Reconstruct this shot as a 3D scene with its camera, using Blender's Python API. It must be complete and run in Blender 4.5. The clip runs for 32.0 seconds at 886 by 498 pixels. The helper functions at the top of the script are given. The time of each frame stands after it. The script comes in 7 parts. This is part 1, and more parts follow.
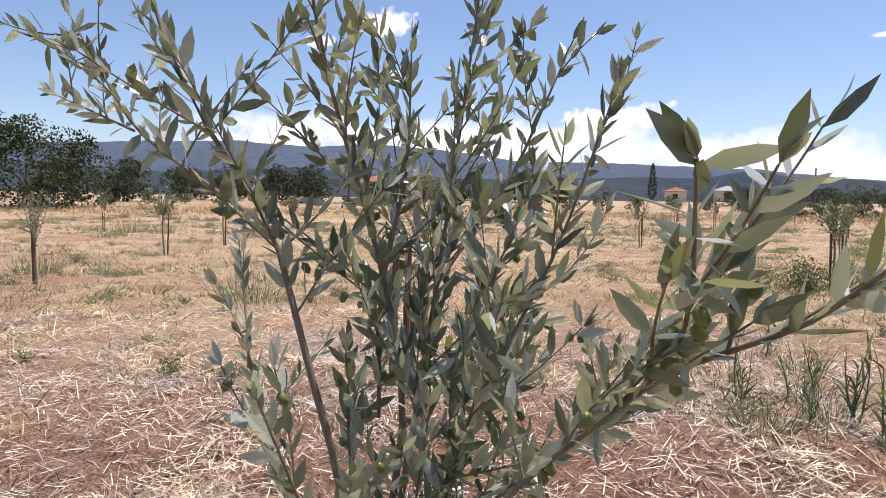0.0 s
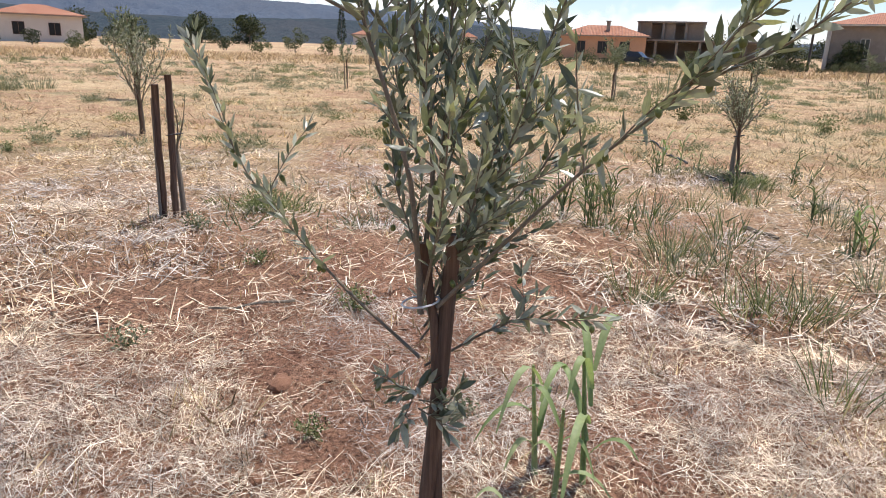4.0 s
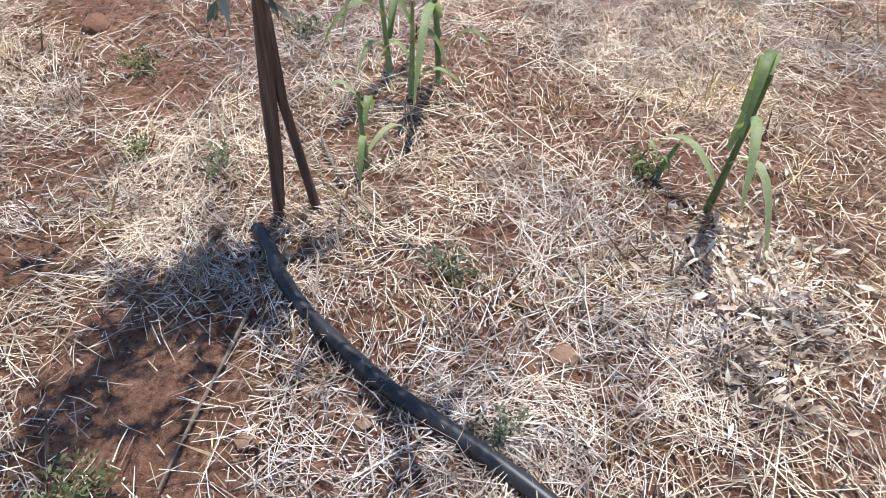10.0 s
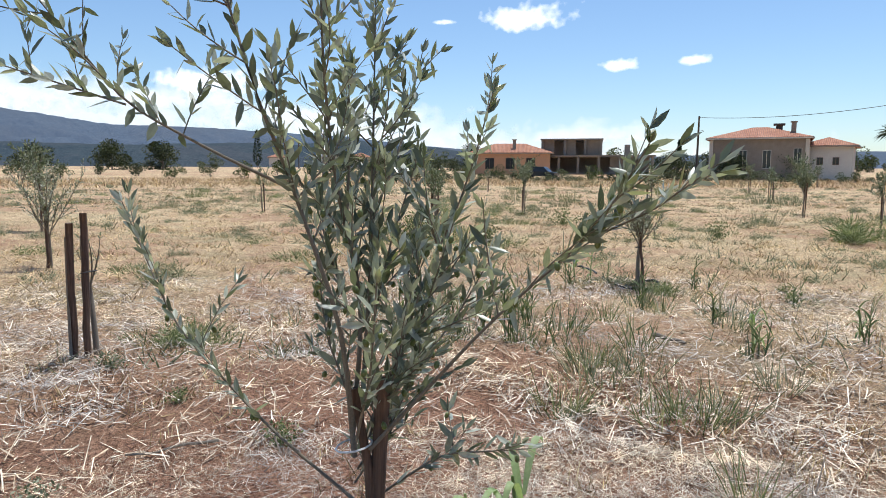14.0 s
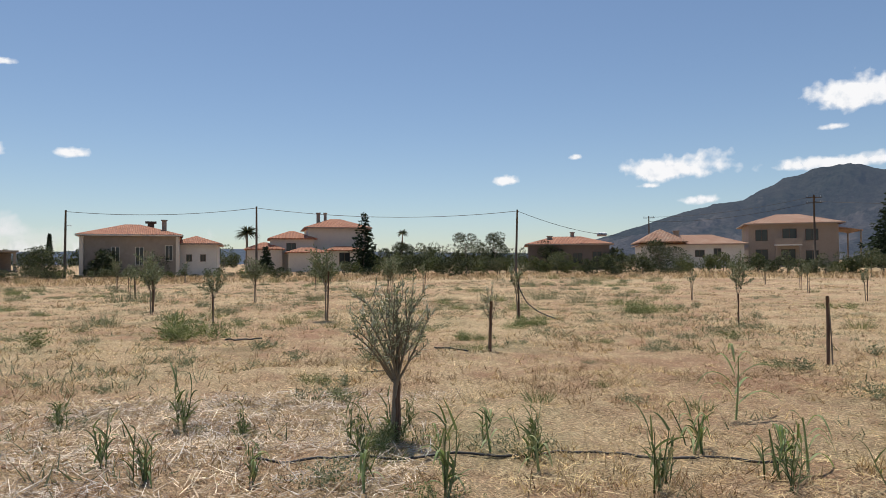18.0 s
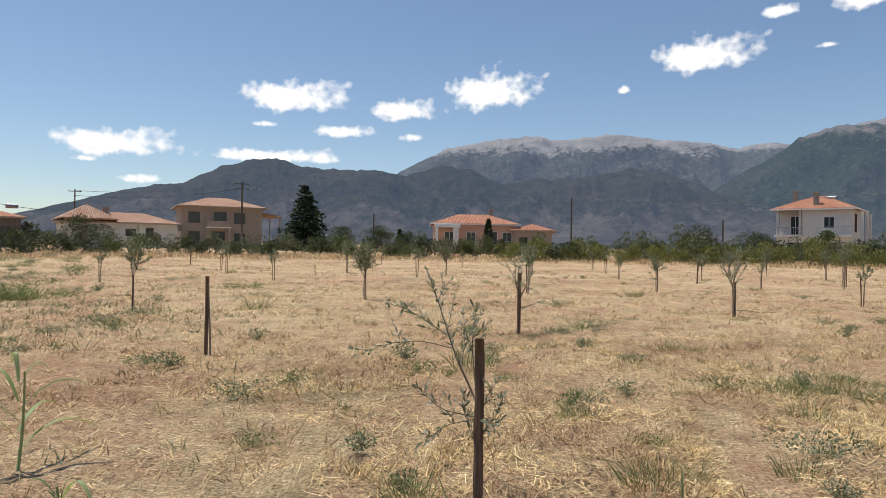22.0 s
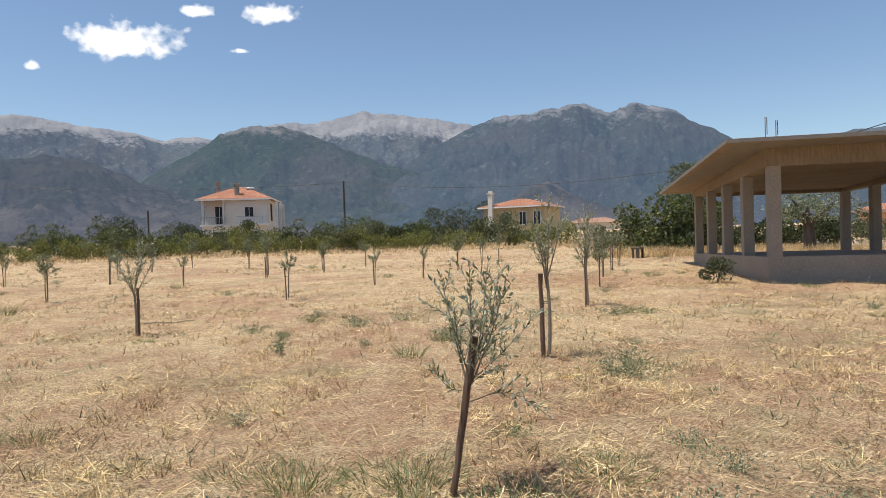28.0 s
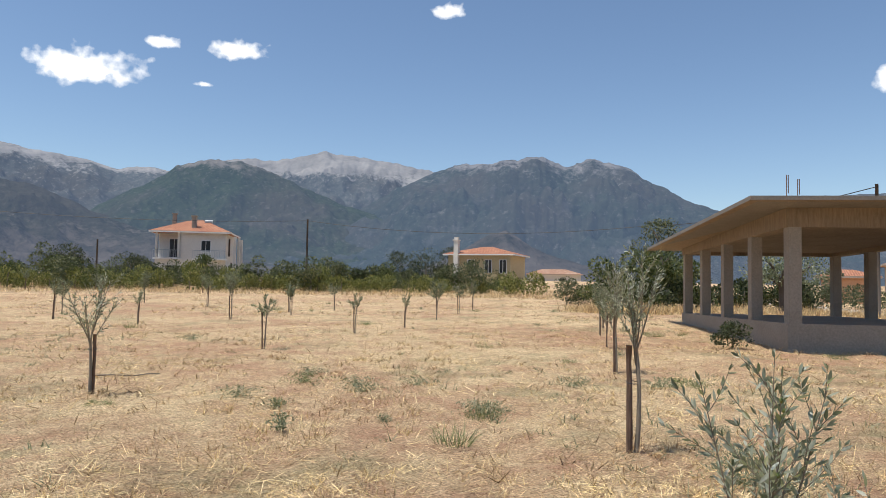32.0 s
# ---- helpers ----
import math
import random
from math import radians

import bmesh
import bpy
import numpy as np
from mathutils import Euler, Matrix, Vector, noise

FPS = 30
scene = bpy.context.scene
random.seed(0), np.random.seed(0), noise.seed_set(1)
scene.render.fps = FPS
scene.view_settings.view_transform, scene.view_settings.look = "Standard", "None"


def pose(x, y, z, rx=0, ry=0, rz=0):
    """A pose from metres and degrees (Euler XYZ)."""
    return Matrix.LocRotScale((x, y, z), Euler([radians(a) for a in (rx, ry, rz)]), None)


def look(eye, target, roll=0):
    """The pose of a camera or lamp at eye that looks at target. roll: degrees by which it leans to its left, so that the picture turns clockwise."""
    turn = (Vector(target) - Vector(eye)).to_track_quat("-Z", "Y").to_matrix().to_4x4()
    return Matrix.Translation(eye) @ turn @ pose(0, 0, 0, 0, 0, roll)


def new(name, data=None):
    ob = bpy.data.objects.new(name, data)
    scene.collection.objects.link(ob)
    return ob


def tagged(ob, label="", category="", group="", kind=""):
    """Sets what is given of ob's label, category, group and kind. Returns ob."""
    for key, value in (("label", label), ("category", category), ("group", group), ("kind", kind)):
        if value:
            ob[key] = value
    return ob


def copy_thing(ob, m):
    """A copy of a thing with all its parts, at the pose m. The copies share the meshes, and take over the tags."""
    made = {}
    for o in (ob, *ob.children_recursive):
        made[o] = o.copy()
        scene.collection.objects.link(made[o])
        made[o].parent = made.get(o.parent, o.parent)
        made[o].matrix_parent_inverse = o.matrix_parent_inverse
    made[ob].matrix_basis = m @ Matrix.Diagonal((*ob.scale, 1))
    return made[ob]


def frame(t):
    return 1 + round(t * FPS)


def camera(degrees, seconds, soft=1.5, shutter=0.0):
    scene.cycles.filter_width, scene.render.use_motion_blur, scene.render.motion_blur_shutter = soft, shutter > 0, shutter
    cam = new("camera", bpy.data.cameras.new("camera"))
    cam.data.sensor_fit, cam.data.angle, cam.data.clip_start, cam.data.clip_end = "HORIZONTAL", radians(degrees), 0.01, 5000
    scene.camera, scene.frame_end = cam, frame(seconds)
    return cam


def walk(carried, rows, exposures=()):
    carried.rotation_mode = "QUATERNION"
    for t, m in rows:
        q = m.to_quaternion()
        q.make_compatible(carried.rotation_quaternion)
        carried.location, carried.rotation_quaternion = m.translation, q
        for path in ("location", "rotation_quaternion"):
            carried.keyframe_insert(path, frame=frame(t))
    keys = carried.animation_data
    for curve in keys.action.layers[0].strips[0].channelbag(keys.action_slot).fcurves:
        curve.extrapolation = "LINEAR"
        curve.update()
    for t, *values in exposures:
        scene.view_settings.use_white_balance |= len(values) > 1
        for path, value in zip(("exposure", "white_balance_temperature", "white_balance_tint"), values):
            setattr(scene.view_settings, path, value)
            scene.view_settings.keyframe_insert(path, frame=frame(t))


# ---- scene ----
cam = camera(66.66, 32.0, 0.8)
PATH = [
    (0, (-1.416, -0.236, 1.400), (-2.760, -1.711, 1.262), 0.85),
    (0.5, (-1.414, -0.218, 1.480), (-2.671, -1.773, 1.444), 1.50),
    (1, (-1.389, -0.231, 1.500), (-2.671, -1.765, 1.544), 1.36),
    (1.5, (-1.156, -0.322, 1.480), (-2.622, -1.683, 1.487), 0.94),
    (2, (-0.949, -0.284, 1.450), (-2.567, -1.455, 1.341), 2.08),
    (2.5, (-0.849, -0.213, 1.430), (-2.524, -1.298, 1.301), 0.46),
    (4.5, (-0.771, -0.534, 1.255), (-2.554, -1.140, 0.582), 2.77),
    (5, (-0.758, -0.517, 1.227), (-2.515, -1.094, 0.465), 2.22),
    (5.5, (-0.779, -0.495, 1.178), (-2.484, -0.984, 0.255), 3.39),
    (6, (-0.787, -0.513, 1.129), (-2.446, -0.940, 0.097), 4.00),
    (6.5, (-0.775, -0.483, 1.105), (-2.376, -0.867, -0.029), 3.25),
    (7, (-0.775, -0.468, 1.086), (-2.357, -0.803, -0.091), 2.97),
    (7.5, (-0.770, -0.450, 1.076), (-2.306, -0.727, -0.175), 2.60),
    (8, (-0.764, -0.437, 1.070), (-2.278, -0.621, -0.224), 3.11),
    (8.5, (-0.742, -0.437, 1.057), (-2.203, -0.621, -0.297), 2.79),
    (9, (-0.753, -0.427, 1.046), (-2.159, -0.632, -0.361), 1.14),
    (9.5, (-0.764, -0.415, 1.049), (-2.179, -0.567, -0.357), 1.80),
    (10, (-0.793, -0.419, 1.057), (-2.241, -0.638, -0.305), 1.86),
    (10.5, (-0.816, -0.444, 1.071), (-2.286, -0.852, -0.222), 0.39),
    (11, (-0.799, -0.460, 1.068), (-2.261, -0.967, -0.198), 0.29),
    (11.5, (-0.792, -0.470, 1.075), (-2.210, -1.016, -0.225), -0.31),
    (12, (-0.802, -0.464, 1.101), (-2.284, -1.009, -0.128), 0.23),
    (12.5, (-0.796, -0.476, 1.161), (-2.417, -0.980, 0.102), 2.48),
    (13, (-0.770, -0.480, 1.235), (-2.548, -1.039, 0.509), 1.68),
    (13.5, (-0.744, -0.481, 1.320), (-2.599, -1.109, 0.914), 0.48),
    (15.5, (-0.500, -0.124, 1.445), (-2.489, -0.155, 1.657), -0.55),
    (16, (-0.657, 0.063, 1.449), (-2.638, 0.301, 1.591), 0.39),
    (16.5, (-0.772, 0.204, 1.452), (-2.697, 0.740, 1.548), -0.41),
    (17, (-0.929, 0.378, 1.426), (-2.700, 1.303, 1.503), 1.89),
    (17.5, (-1.136, 0.559, 1.460), (-2.802, 1.664, 1.525), 0.46),
    (18, (-1.270, 0.764, 1.447), (-2.930, 1.879, 1.500), -0.38),
    (18.5, (-1.314, 1.087, 1.447), (-2.848, 2.369, 1.500), 0.57),
    (19, (-1.422, 1.292, 1.438), (-2.632, 2.882, 1.526), 1.53),
    (19.5, (-1.525, 1.551, 1.420), (-2.532, 3.280, 1.413), 0.00),
    (20, (-1.505, 1.859, 1.384), (-2.302, 3.693, 1.371), 0.68),
    (20.5, (-1.605, 2.128, 1.381), (-2.130, 4.057, 1.316), 1.74),
    (21, (-1.689, 2.404, 1.376), (-2.084, 4.362, 1.287), 0.79),
    (21.5, (-1.692, 2.761, 1.385), (-2.127, 4.713, 1.380), 0.96),
    (22, (-1.763, 3.074, 1.360), (-2.141, 5.038, 1.364), 0.88),
    (22.5, (-1.791, 3.378, 1.371), (-1.917, 5.372, 1.296), 0.09),
    (23, (-1.706, 3.717, 1.369), (-1.700, 5.717, 1.371), 0.77),
    (23.5, (-1.671, 4.043, 1.389), (-1.485, 6.034, 1.383), 1.48),
    (24, (-1.640, 4.365, 1.402), (-1.418, 6.352, 1.432), -1.39),
    (24.5, (-1.484, 4.652, 1.369), (-1.306, 6.644, 1.412), -2.26),
    (25, (-1.314, 4.921, 1.382), (-0.997, 6.893, 1.289), -2.15),
    (25.5, (-1.238, 5.202, 1.386), (-0.595, 7.095, 1.311), 0.37),
    (26, (-1.137, 5.501, 1.411), (-0.275, 7.305, 1.349), 1.19),
    (26.5, (-0.959, 5.795, 1.375), (-0.074, 7.588, 1.421), 0.13),
    (28.5, (-0.262, 7.572, 1.409), (0.960, 9.155, 1.364), -0.56),
    (29, (-0.240, 7.673, 1.423), (1.019, 9.226, 1.396), 0.82),
    (29.5, (-0.305, 7.876, 1.480), (0.947, 9.435, 1.524), -1.71),
    (30, (-0.300, 8.065, 1.481), (0.950, 9.623, 1.581), 0.85),
    (30.5, (-0.177, 8.311, 1.459), (0.966, 9.950, 1.538), -0.64),
    (31, (-0.119, 8.576, 1.476), (1.140, 10.127, 1.581), 0.65),
    (31.5, (-0.174, 8.914, 1.480), (1.224, 10.337, 1.620), 0.45),
    (32, (-0.218, 9.200, 1.496), (1.030, 10.760, 1.596), 1.04),
]
EXPOSURES = [(0.0, 0.28, 6300, 19), (1.0, 0.12, 6300, 17), (2.5, 0.02, 6300, 16), (4.5, 0.38, 6400, 14), (5.6, 0.36, 6400, 14), (6.0, 0.38, 5900, 19), (9.0, 0.38, 5900, 18), (10.0, 0.38, 6000, 13), (13.0, 0.38, 5900, 7), (13.5, 0.35, 5900, 7), (15.5, -0.27, 6150, 9), (17.0, -0.27, 6450, 10), (19.0, -0.13, 6500, 10), (21.0, -0.03, 6600, 10), (26.0, 0.1, 6600, 10), (29.0, 0.2, 6550, 9), (32.0, 0.17, 6450, 9)]
walk(cam, [(t, look(e, a, r)) for t, e, a, r in PATH], EXPOSURES)

# world, sun, sky
SUN_AZ, SUN_EL = -76.0, 71.0
world = bpy.data.worlds.new("world")
scene.world = world
world.use_nodes = True
wn, wl = world.node_tree.nodes, world.node_tree.links
wn.clear()
sky = wn.new("ShaderNodeTexSky")
sky.sky_type, sky.sun_disc = "NISHITA", False
sky.sun_elevation, sky.sun_rotation = radians(SUN_EL), radians(SUN_AZ)
sky.altitude, sky.air_density, sky.dust_density, sky.ozone_density = 200, 1.0, 0.4, 2.6
bg = wn.new("ShaderNodeBackground")
bg.inputs["Strength"].default_value = 0.115
wout = wn.new("ShaderNodeOutputWorld")
wl.new(sky.outputs[0], bg.inputs[0])
wl.new(bg.outputs[0], wout.inputs[0])
sun = new("sun", bpy.data.lights.new("sun", "SUN"))
sun.data.energy, sun.data.angle, sun.data.color = 4.0, radians(0.53), (1.0, 0.95, 0.87)
_a, _e = radians(SUN_AZ), radians(SUN_EL)
sun.matrix_world = look(Vector((math.sin(_a) * math.cos(_e), math.cos(_a) * math.cos(_e), math.sin(_e))) * 60, (0, 0, 0))


# materials
def material(name, build):
    m = bpy.data.materials.new(name)
    m.use_nodes = True
    t = m.node_tree
    b = t.nodes["Principled BSDF"]
    build(t, b)
    return m


def node(t, kind, **values):
    n = t.nodes.new(kind)
    for k, v in values.items():
        n.inputs[k.replace("_", " ")].default_value = v
    return n


def coords(t, scale=(1, 1, 1)):
    tc = t.nodes.new("ShaderNodeTexCoord")
    mp = t.nodes.new("ShaderNodeMapping")
    mp.inputs["Scale"].default_value = scale
    t.links.new(tc.outputs["Object"], mp.inputs[0])
    return mp.outputs[0]


def world_coords(t, scale=(1, 1, 1)):
    g = t.nodes.new("ShaderNodeNewGeometry")
    mp = t.nodes.new("ShaderNodeMapping")
    mp.inputs["Scale"].default_value = scale
    t.links.new(g.outputs["Position"], mp.inputs[0])
    return mp.outputs[0]


def noise_tex(t, vec, scale, detail=4.0, rough=0.55):
    n = t.nodes.new("ShaderNodeTexNoise")
    n.inputs["Scale"].default_value, n.inputs["Detail"].default_value, n.inputs["Roughness"].default_value = scale, detail, rough
    t.links.new(vec, n.inputs["Vector"])
    return n.outputs["Fac"]


def ramp(t, fac, *stops):
    r = t.nodes.new("ShaderNodeValToRGB")
    e = r.color_ramp.elements
    while len(e) < len(stops):
        e.new(0.5)
    for el, (p, c) in zip(e, stops):
        el.position, el.color = p, (*c, 1)
    t.links.new(fac, r.inputs[0])
    return r.outputs[0]


def mix(t, fac, a, b, kind="MIX"):
    m = t.nodes.new("ShaderNodeMix")
    m.data_type, m.blend_type = "RGBA", kind
    for sock, v in ((0, fac), (6, a), (7, b)):
        if isinstance(v, (int, float)):
            m.inputs[sock].default_value = v
        elif isinstance(v, tuple):
            m.inputs[sock].default_value = (*v, 1)
        else:
            t.links.new(v, m.inputs[sock])
    return m.outputs[2]


def bump(t, b, height, strength=0.4, distance=0.01):
    n = t.nodes.new("ShaderNodeBump")
    n.inputs["Strength"].default_value, n.inputs["Distance"].default_value = strength, distance
    t.links.new(height, n.inputs["Height"])
    t.links.new(n.outputs[0], b.inputs["Normal"])


def plain(name, c1, c2, scale=8.0, rough=0.8, bumps=0.3, dist=0.004, metal=0.0, fine=6.0):
    """A surface that varies between two colours at two scales, with fine relief."""

    def build(t, b):
        v = coords(t)
        n1, n2 = noise_tex(t, v, scale), noise_tex(t, v, scale * fine, 6.0, 0.65)
        c = mix(t, n1, c1, c2)
        c = mix(t, 0.35, c, ramp(t, n2, (0.3, tuple(x * 0.55 for x in c1)), (0.7, tuple(min(1, x * 1.25) for x in c2))))
        t.links.new(c, b.inputs["Base Color"])
        b.inputs["Roughness"].default_value, b.inputs["Metallic"].default_value = rough, metal
        if bumps:
            bump(t, b, n2, bumps, dist)

    return material(name, build)


def island(name, stops, rough=0.6, glow_through=0.0, spec=0.3, dull=0.25, patch=None):
    """Many small pieces in one mesh, each with its own tint; patch: two tints that swathes and tufts take."""

    def build(t, b):
        g = t.nodes.new("ShaderNodeNewGeometry")
        o = t.nodes.new("ShaderNodeObjectInfo")
        add = t.nodes.new("ShaderNodeMath")
        add.operation = "ADD"
        t.links.new(g.outputs["Random Per Island"], add.inputs[0])
        t.links.new(o.outputs["Random"], add.inputs[1])
        fr = t.nodes.new("ShaderNodeMath")
        fr.operation = "FRACT"
        t.links.new(add.outputs[0], fr.inputs[0])
        c = ramp(t, fr.outputs[0], *stops)
        n = noise_tex(t, coords(t), 90.0, 2.0)
        c = mix(t, dull, c, mix(t, 1.0, c, ramp(t, n, (0.3, (0.45, 0.45, 0.45)), (0.7, (1.3, 1.3, 1.3))), "MULTIPLY"))
        if patch:
            v = world_coords(t)
            swath, tuft = noise_tex(t, v, 0.9, 5.0, 0.6), noise_tex(t, v, 7.5, 4.0, 0.6)
            c = mix(t, 1.0, c, ramp(t, swath, (0.38, patch[0]), (0.60, patch[1])), "MULTIPLY")
            c = mix(t, 1.0, c, ramp(t, tuft, (0.34, (0.46, 0.44, 0.43)), (0.50, (1.02, 1.02, 1.02)), (0.66, (1.40, 1.38, 1.34))), "MULTIPLY")
        t.links.new(c, b.inputs["Base Color"])
        b.inputs["Roughness"].default_value = rough
        b.inputs["Specular IOR Level"].default_value = spec
        if glow_through:
            tr = t.nodes.new("ShaderNodeBsdfTranslucent")
            t.links.new(mix(t, 1.0, c, (1.35, 1.45, 0.8), "MULTIPLY"), tr.inputs[0])
            ms = t.nodes.new("ShaderNodeMixShader")
            ms.inputs[0].default_value = glow_through
            t.links.new(b.outputs[0], ms.inputs[1])
            t.links.new(tr.outputs[0], ms.inputs[2])
            t.links.new(ms.outputs[0], t.nodes["Material Output"].inputs[0])

    return material(name, build)


def soil_build(t, b):
    v = world_coords(t)
    big, mid = noise_tex(t, v, 0.16, 5.0, 0.6), noise_tex(t, v, 1.5, 7.0, 0.66)
    small, grain = noise_tex(t, v, 7.0, 8.0, 0.72), noise_tex(t, v, 46.0, 8.0, 0.75)
    straws = noise_tex(t, world_coords(t, (3.0, 0.35, 1.0)), 26.0, 4.0, 0.7)
    straws2 = noise_tex(t, world_coords(t, (0.4, 2.6, 1.0)), 24.0, 4.0, 0.7)
    soil = ramp(t, small, (0.25, (0.19, 0.083, 0.052)), (0.55, (0.385, 0.195, 0.122)), (0.8, (0.56, 0.33, 0.215)))
    straw = ramp(t, straws, (0.36, (0.26, 0.172, 0.090)), (0.5, (0.62, 0.46, 0.265)), (0.64, (0.90, 0.73, 0.46)))
    straw_b = ramp(t, straws2, (0.36, (0.26, 0.172, 0.090)), (0.5, (0.62, 0.46, 0.265)), (0.64, (0.90, 0.73, 0.46)))
    straw = mix(t, ramp(t, grain, (0.42, (0, 0, 0)), (0.58, (1, 1, 1))), straw, straw_b)
    g = t.nodes.new("ShaderNodeNewGeometry")
    dist = t.nodes.new("ShaderNodeVectorMath")
    dist.operation = "DISTANCE"
    dist.inputs[1].default_value = (-2.2, -1.4, 0.0)
    t.links.new(g.outputs["Position"], dist.inputs[0])
    field = t.nodes.new("ShaderNodeMapRange")
    field.inputs["From Min"].default_value, field.inputs["From Max"].default_value = 1.5, 6.5
    t.links.new(dist.outputs["Value"], field.inputs[0])
    cover = mix(t, 0.5, big, mid)
    thin = ramp(t, cover, (0.36, (0.0, 0.0, 0.0)), (0.60, (0.10, 0.10, 0.10)))
    full = ramp(t, cover, (0.40, (0.25, 0.25, 0.25)), (0.57, (0.94, 0.94, 0.94)))
    ground_c = mix(t, mix(t, field.outputs[0], thin, full), soil, straw)
    weeds = ramp(t, grain, (0.3, (0.12, 0.125, 0.06)), (0.7, (0.27, 0.265, 0.14)))
    patch = noise_tex(t, v, 0.4, 8.0, 0.72)
    green = mix(t, field.outputs[0], (0, 0, 0), ramp(t, patch, (0.52, (0, 0, 0)), (0.66, (0.6, 0.6, 0.6))))
    ground_c = mix(t, green, ground_c, weeds)
    ground_c = mix(t, 1.0, ground_c, ramp(t, grain, (0.36, (0.34, 0.32, 0.30)), (0.48, (0.95, 0.95, 0.95)), (0.62, (1.45, 1.45, 1.42))), "MULTIPLY")
    t.links.new(ground_c, b.inputs["Base Color"])
    b.inputs["Roughness"].default_value = 0.95
    b.inputs["Specular IOR Level"].default_value = 0.15
    lumps = mix(t, field.outputs[0], grain, mix(t, 0.4, straws, grain))
    bump(t, b, mix(t, 0.5, lumps, small), 1.0, 0.08)


M_SOIL = material("red_soil_with_straw", soil_build)
M_STRAW = island("dry_straw", ((0.0, (0.18, 0.115, 0.06)), (0.25, (0.48, 0.355, 0.19)), (0.6, (0.68, 0.53, 0.30)), (0.88, (0.86, 0.72, 0.47)), (1.0, (0.36, 0.29, 0.18))), 0.6, 0.0, 0.25, 0.3, ((0.78, 0.68, 0.62), (1.22, 1.18, 1.02)))
M_PALE = island("bleached_straw", ((0.0, (0.20, 0.135, 0.095)), (0.2, (0.50, 0.39, 0.285)), (0.5, (0.71, 0.58, 0.44)), (0.85, (0.95, 0.86, 0.72)), (1.0, (0.44, 0.33, 0.24))), 0.55, 0.0, 0.3, 0.3, ((0.84, 0.86, 0.92), (1.20, 1.14, 1.0)))
M_DRYTUFT = island("dead_brown_grass", ((0.0, (0.20, 0.10, 0.05)), (0.5, (0.40, 0.24, 0.13)), (1.0, (0.55, 0.38, 0.22))), 0.7, 0.1, 0.2, 0.2)
M_OLIVE = island("olive_leaf", ((0.0, (0.10, 0.115, 0.07)), (0.3, (0.20, 0.215, 0.145)), (0.55, (0.31, 0.32, 0.24)), (0.88, (0.55, 0.555, 0.48)), (1.0, (0.28, 0.28, 0.12))), 0.32, 0.25, 0.7, 0.2)
M_OLIVE_FAR = island("olive_leaf_small", ((0.0, (0.07, 0.09, 0.045)), (0.5, (0.17, 0.19, 0.11)), (0.8, (0.28, 0.30, 0.20)), (1.0, (0.38, 0.40, 0.30))), 0.5, 0.2, 0.4, 0.1)
M_FRUIT = plain("green_olive_skin", (0.10, 0.13, 0.03), (0.20, 0.22, 0.06), 60.0, 0.35, 0.0)
M_WEED = island("green_weed", ((0.0, (0.09, 0.11, 0.045)), (0.45, (0.18, 0.205, 0.09)), (0.75, (0.30, 0.31, 0.16)), (1.0, (0.50, 0.45, 0.27))), 0.55, 0.25, 0.3, 0.2)
M_GREYWEED = island("grey_green_weed", ((0.0, (0.12, 0.135, 0.08)), (0.5, (0.24, 0.255, 0.16)), (1.0, (0.42, 0.41, 0.29))), 0.7, 0.2, 0.2, 0.2)
M_SOFTWEED = island("soft_green_weed", ((0.0, (0.10, 0.12, 0.05)), (0.45, (0.20, 0.225, 0.10)), (0.8, (0.33, 0.35, 0.19)), (1.0, (0.48, 0.45, 0.29))), 0.6, 0.3, 0.3, 0.2)
M_MAIZE = island("maize_leaf", ((0.0, (0.17, 0.23, 0.09)), (0.5, (0.29, 0.37, 0.16)), (1.0, (0.40, 0.44, 0.24))), 0.5, 0.3, 0.35, 0.2)
M_SPROUT = island("broad_grass_leaf", ((0.0, (0.085, 0.115, 0.045)), (0.5, (0.16, 0.20, 0.085)), (0.85, (0.27, 0.30, 0.15)), (1.0, (0.42, 0.38, 0.22))), 0.5, 0.25, 0.35, 0.2)
M_BUSH = island("hedge_leaf", ((0.0, (0.016, 0.024, 0.010)), (0.5, (0.042, 0.056, 0.022)), (0.85, (0.085, 0.10, 0.038)), (1.0, (0.16, 0.145, 0.065))), 0.55, 0.18, 0.35, 0.0)
M_BUSHLIGHT = island("light_hedge_leaf", ((0.0, (0.035, 0.05, 0.016)), (0.5, (0.08, 0.10, 0.032)), (1.0, (0.20, 0.20, 0.075))), 0.55, 0.2, 0.35, 0.0)
M_BUSHGREY = island("grey_hedge_leaf", ((0.0, (0.05, 0.062, 0.032)), (0.5, (0.10, 0.115, 0.06)), (1.0, (0.22, 0.215, 0.12))), 0.6, 0.2, 0.3, 0.0)
M_VINE = island("yellow_green_hedge_leaf", ((0.0, (0.07, 0.085, 0.022)), (0.5, (0.18, 0.195, 0.055)), (1.0, (0.36, 0.32, 0.11))), 0.55, 0.2, 0.35, 0.0)
M_CONIFER = island("conifer_needle", ((0.0, (0.012, 0.02, 0.01)), (0.6, (0.03, 0.046, 0.022)), (1.0, (0.06, 0.08, 0.04))), 0.7, 0.05, 0.2, 0.0)
M_BARK = plain("grey_bark", (0.17, 0.135, 0.10), (0.30, 0.25, 0.19), 30.0, 0.9, 0.6, 0.004)
M_STEM = plain("olive_twig_bark", (0.15, 0.115, 0.075), (0.27, 0.22, 0.155), 40.0, 0.8, 0.4, 0.002)


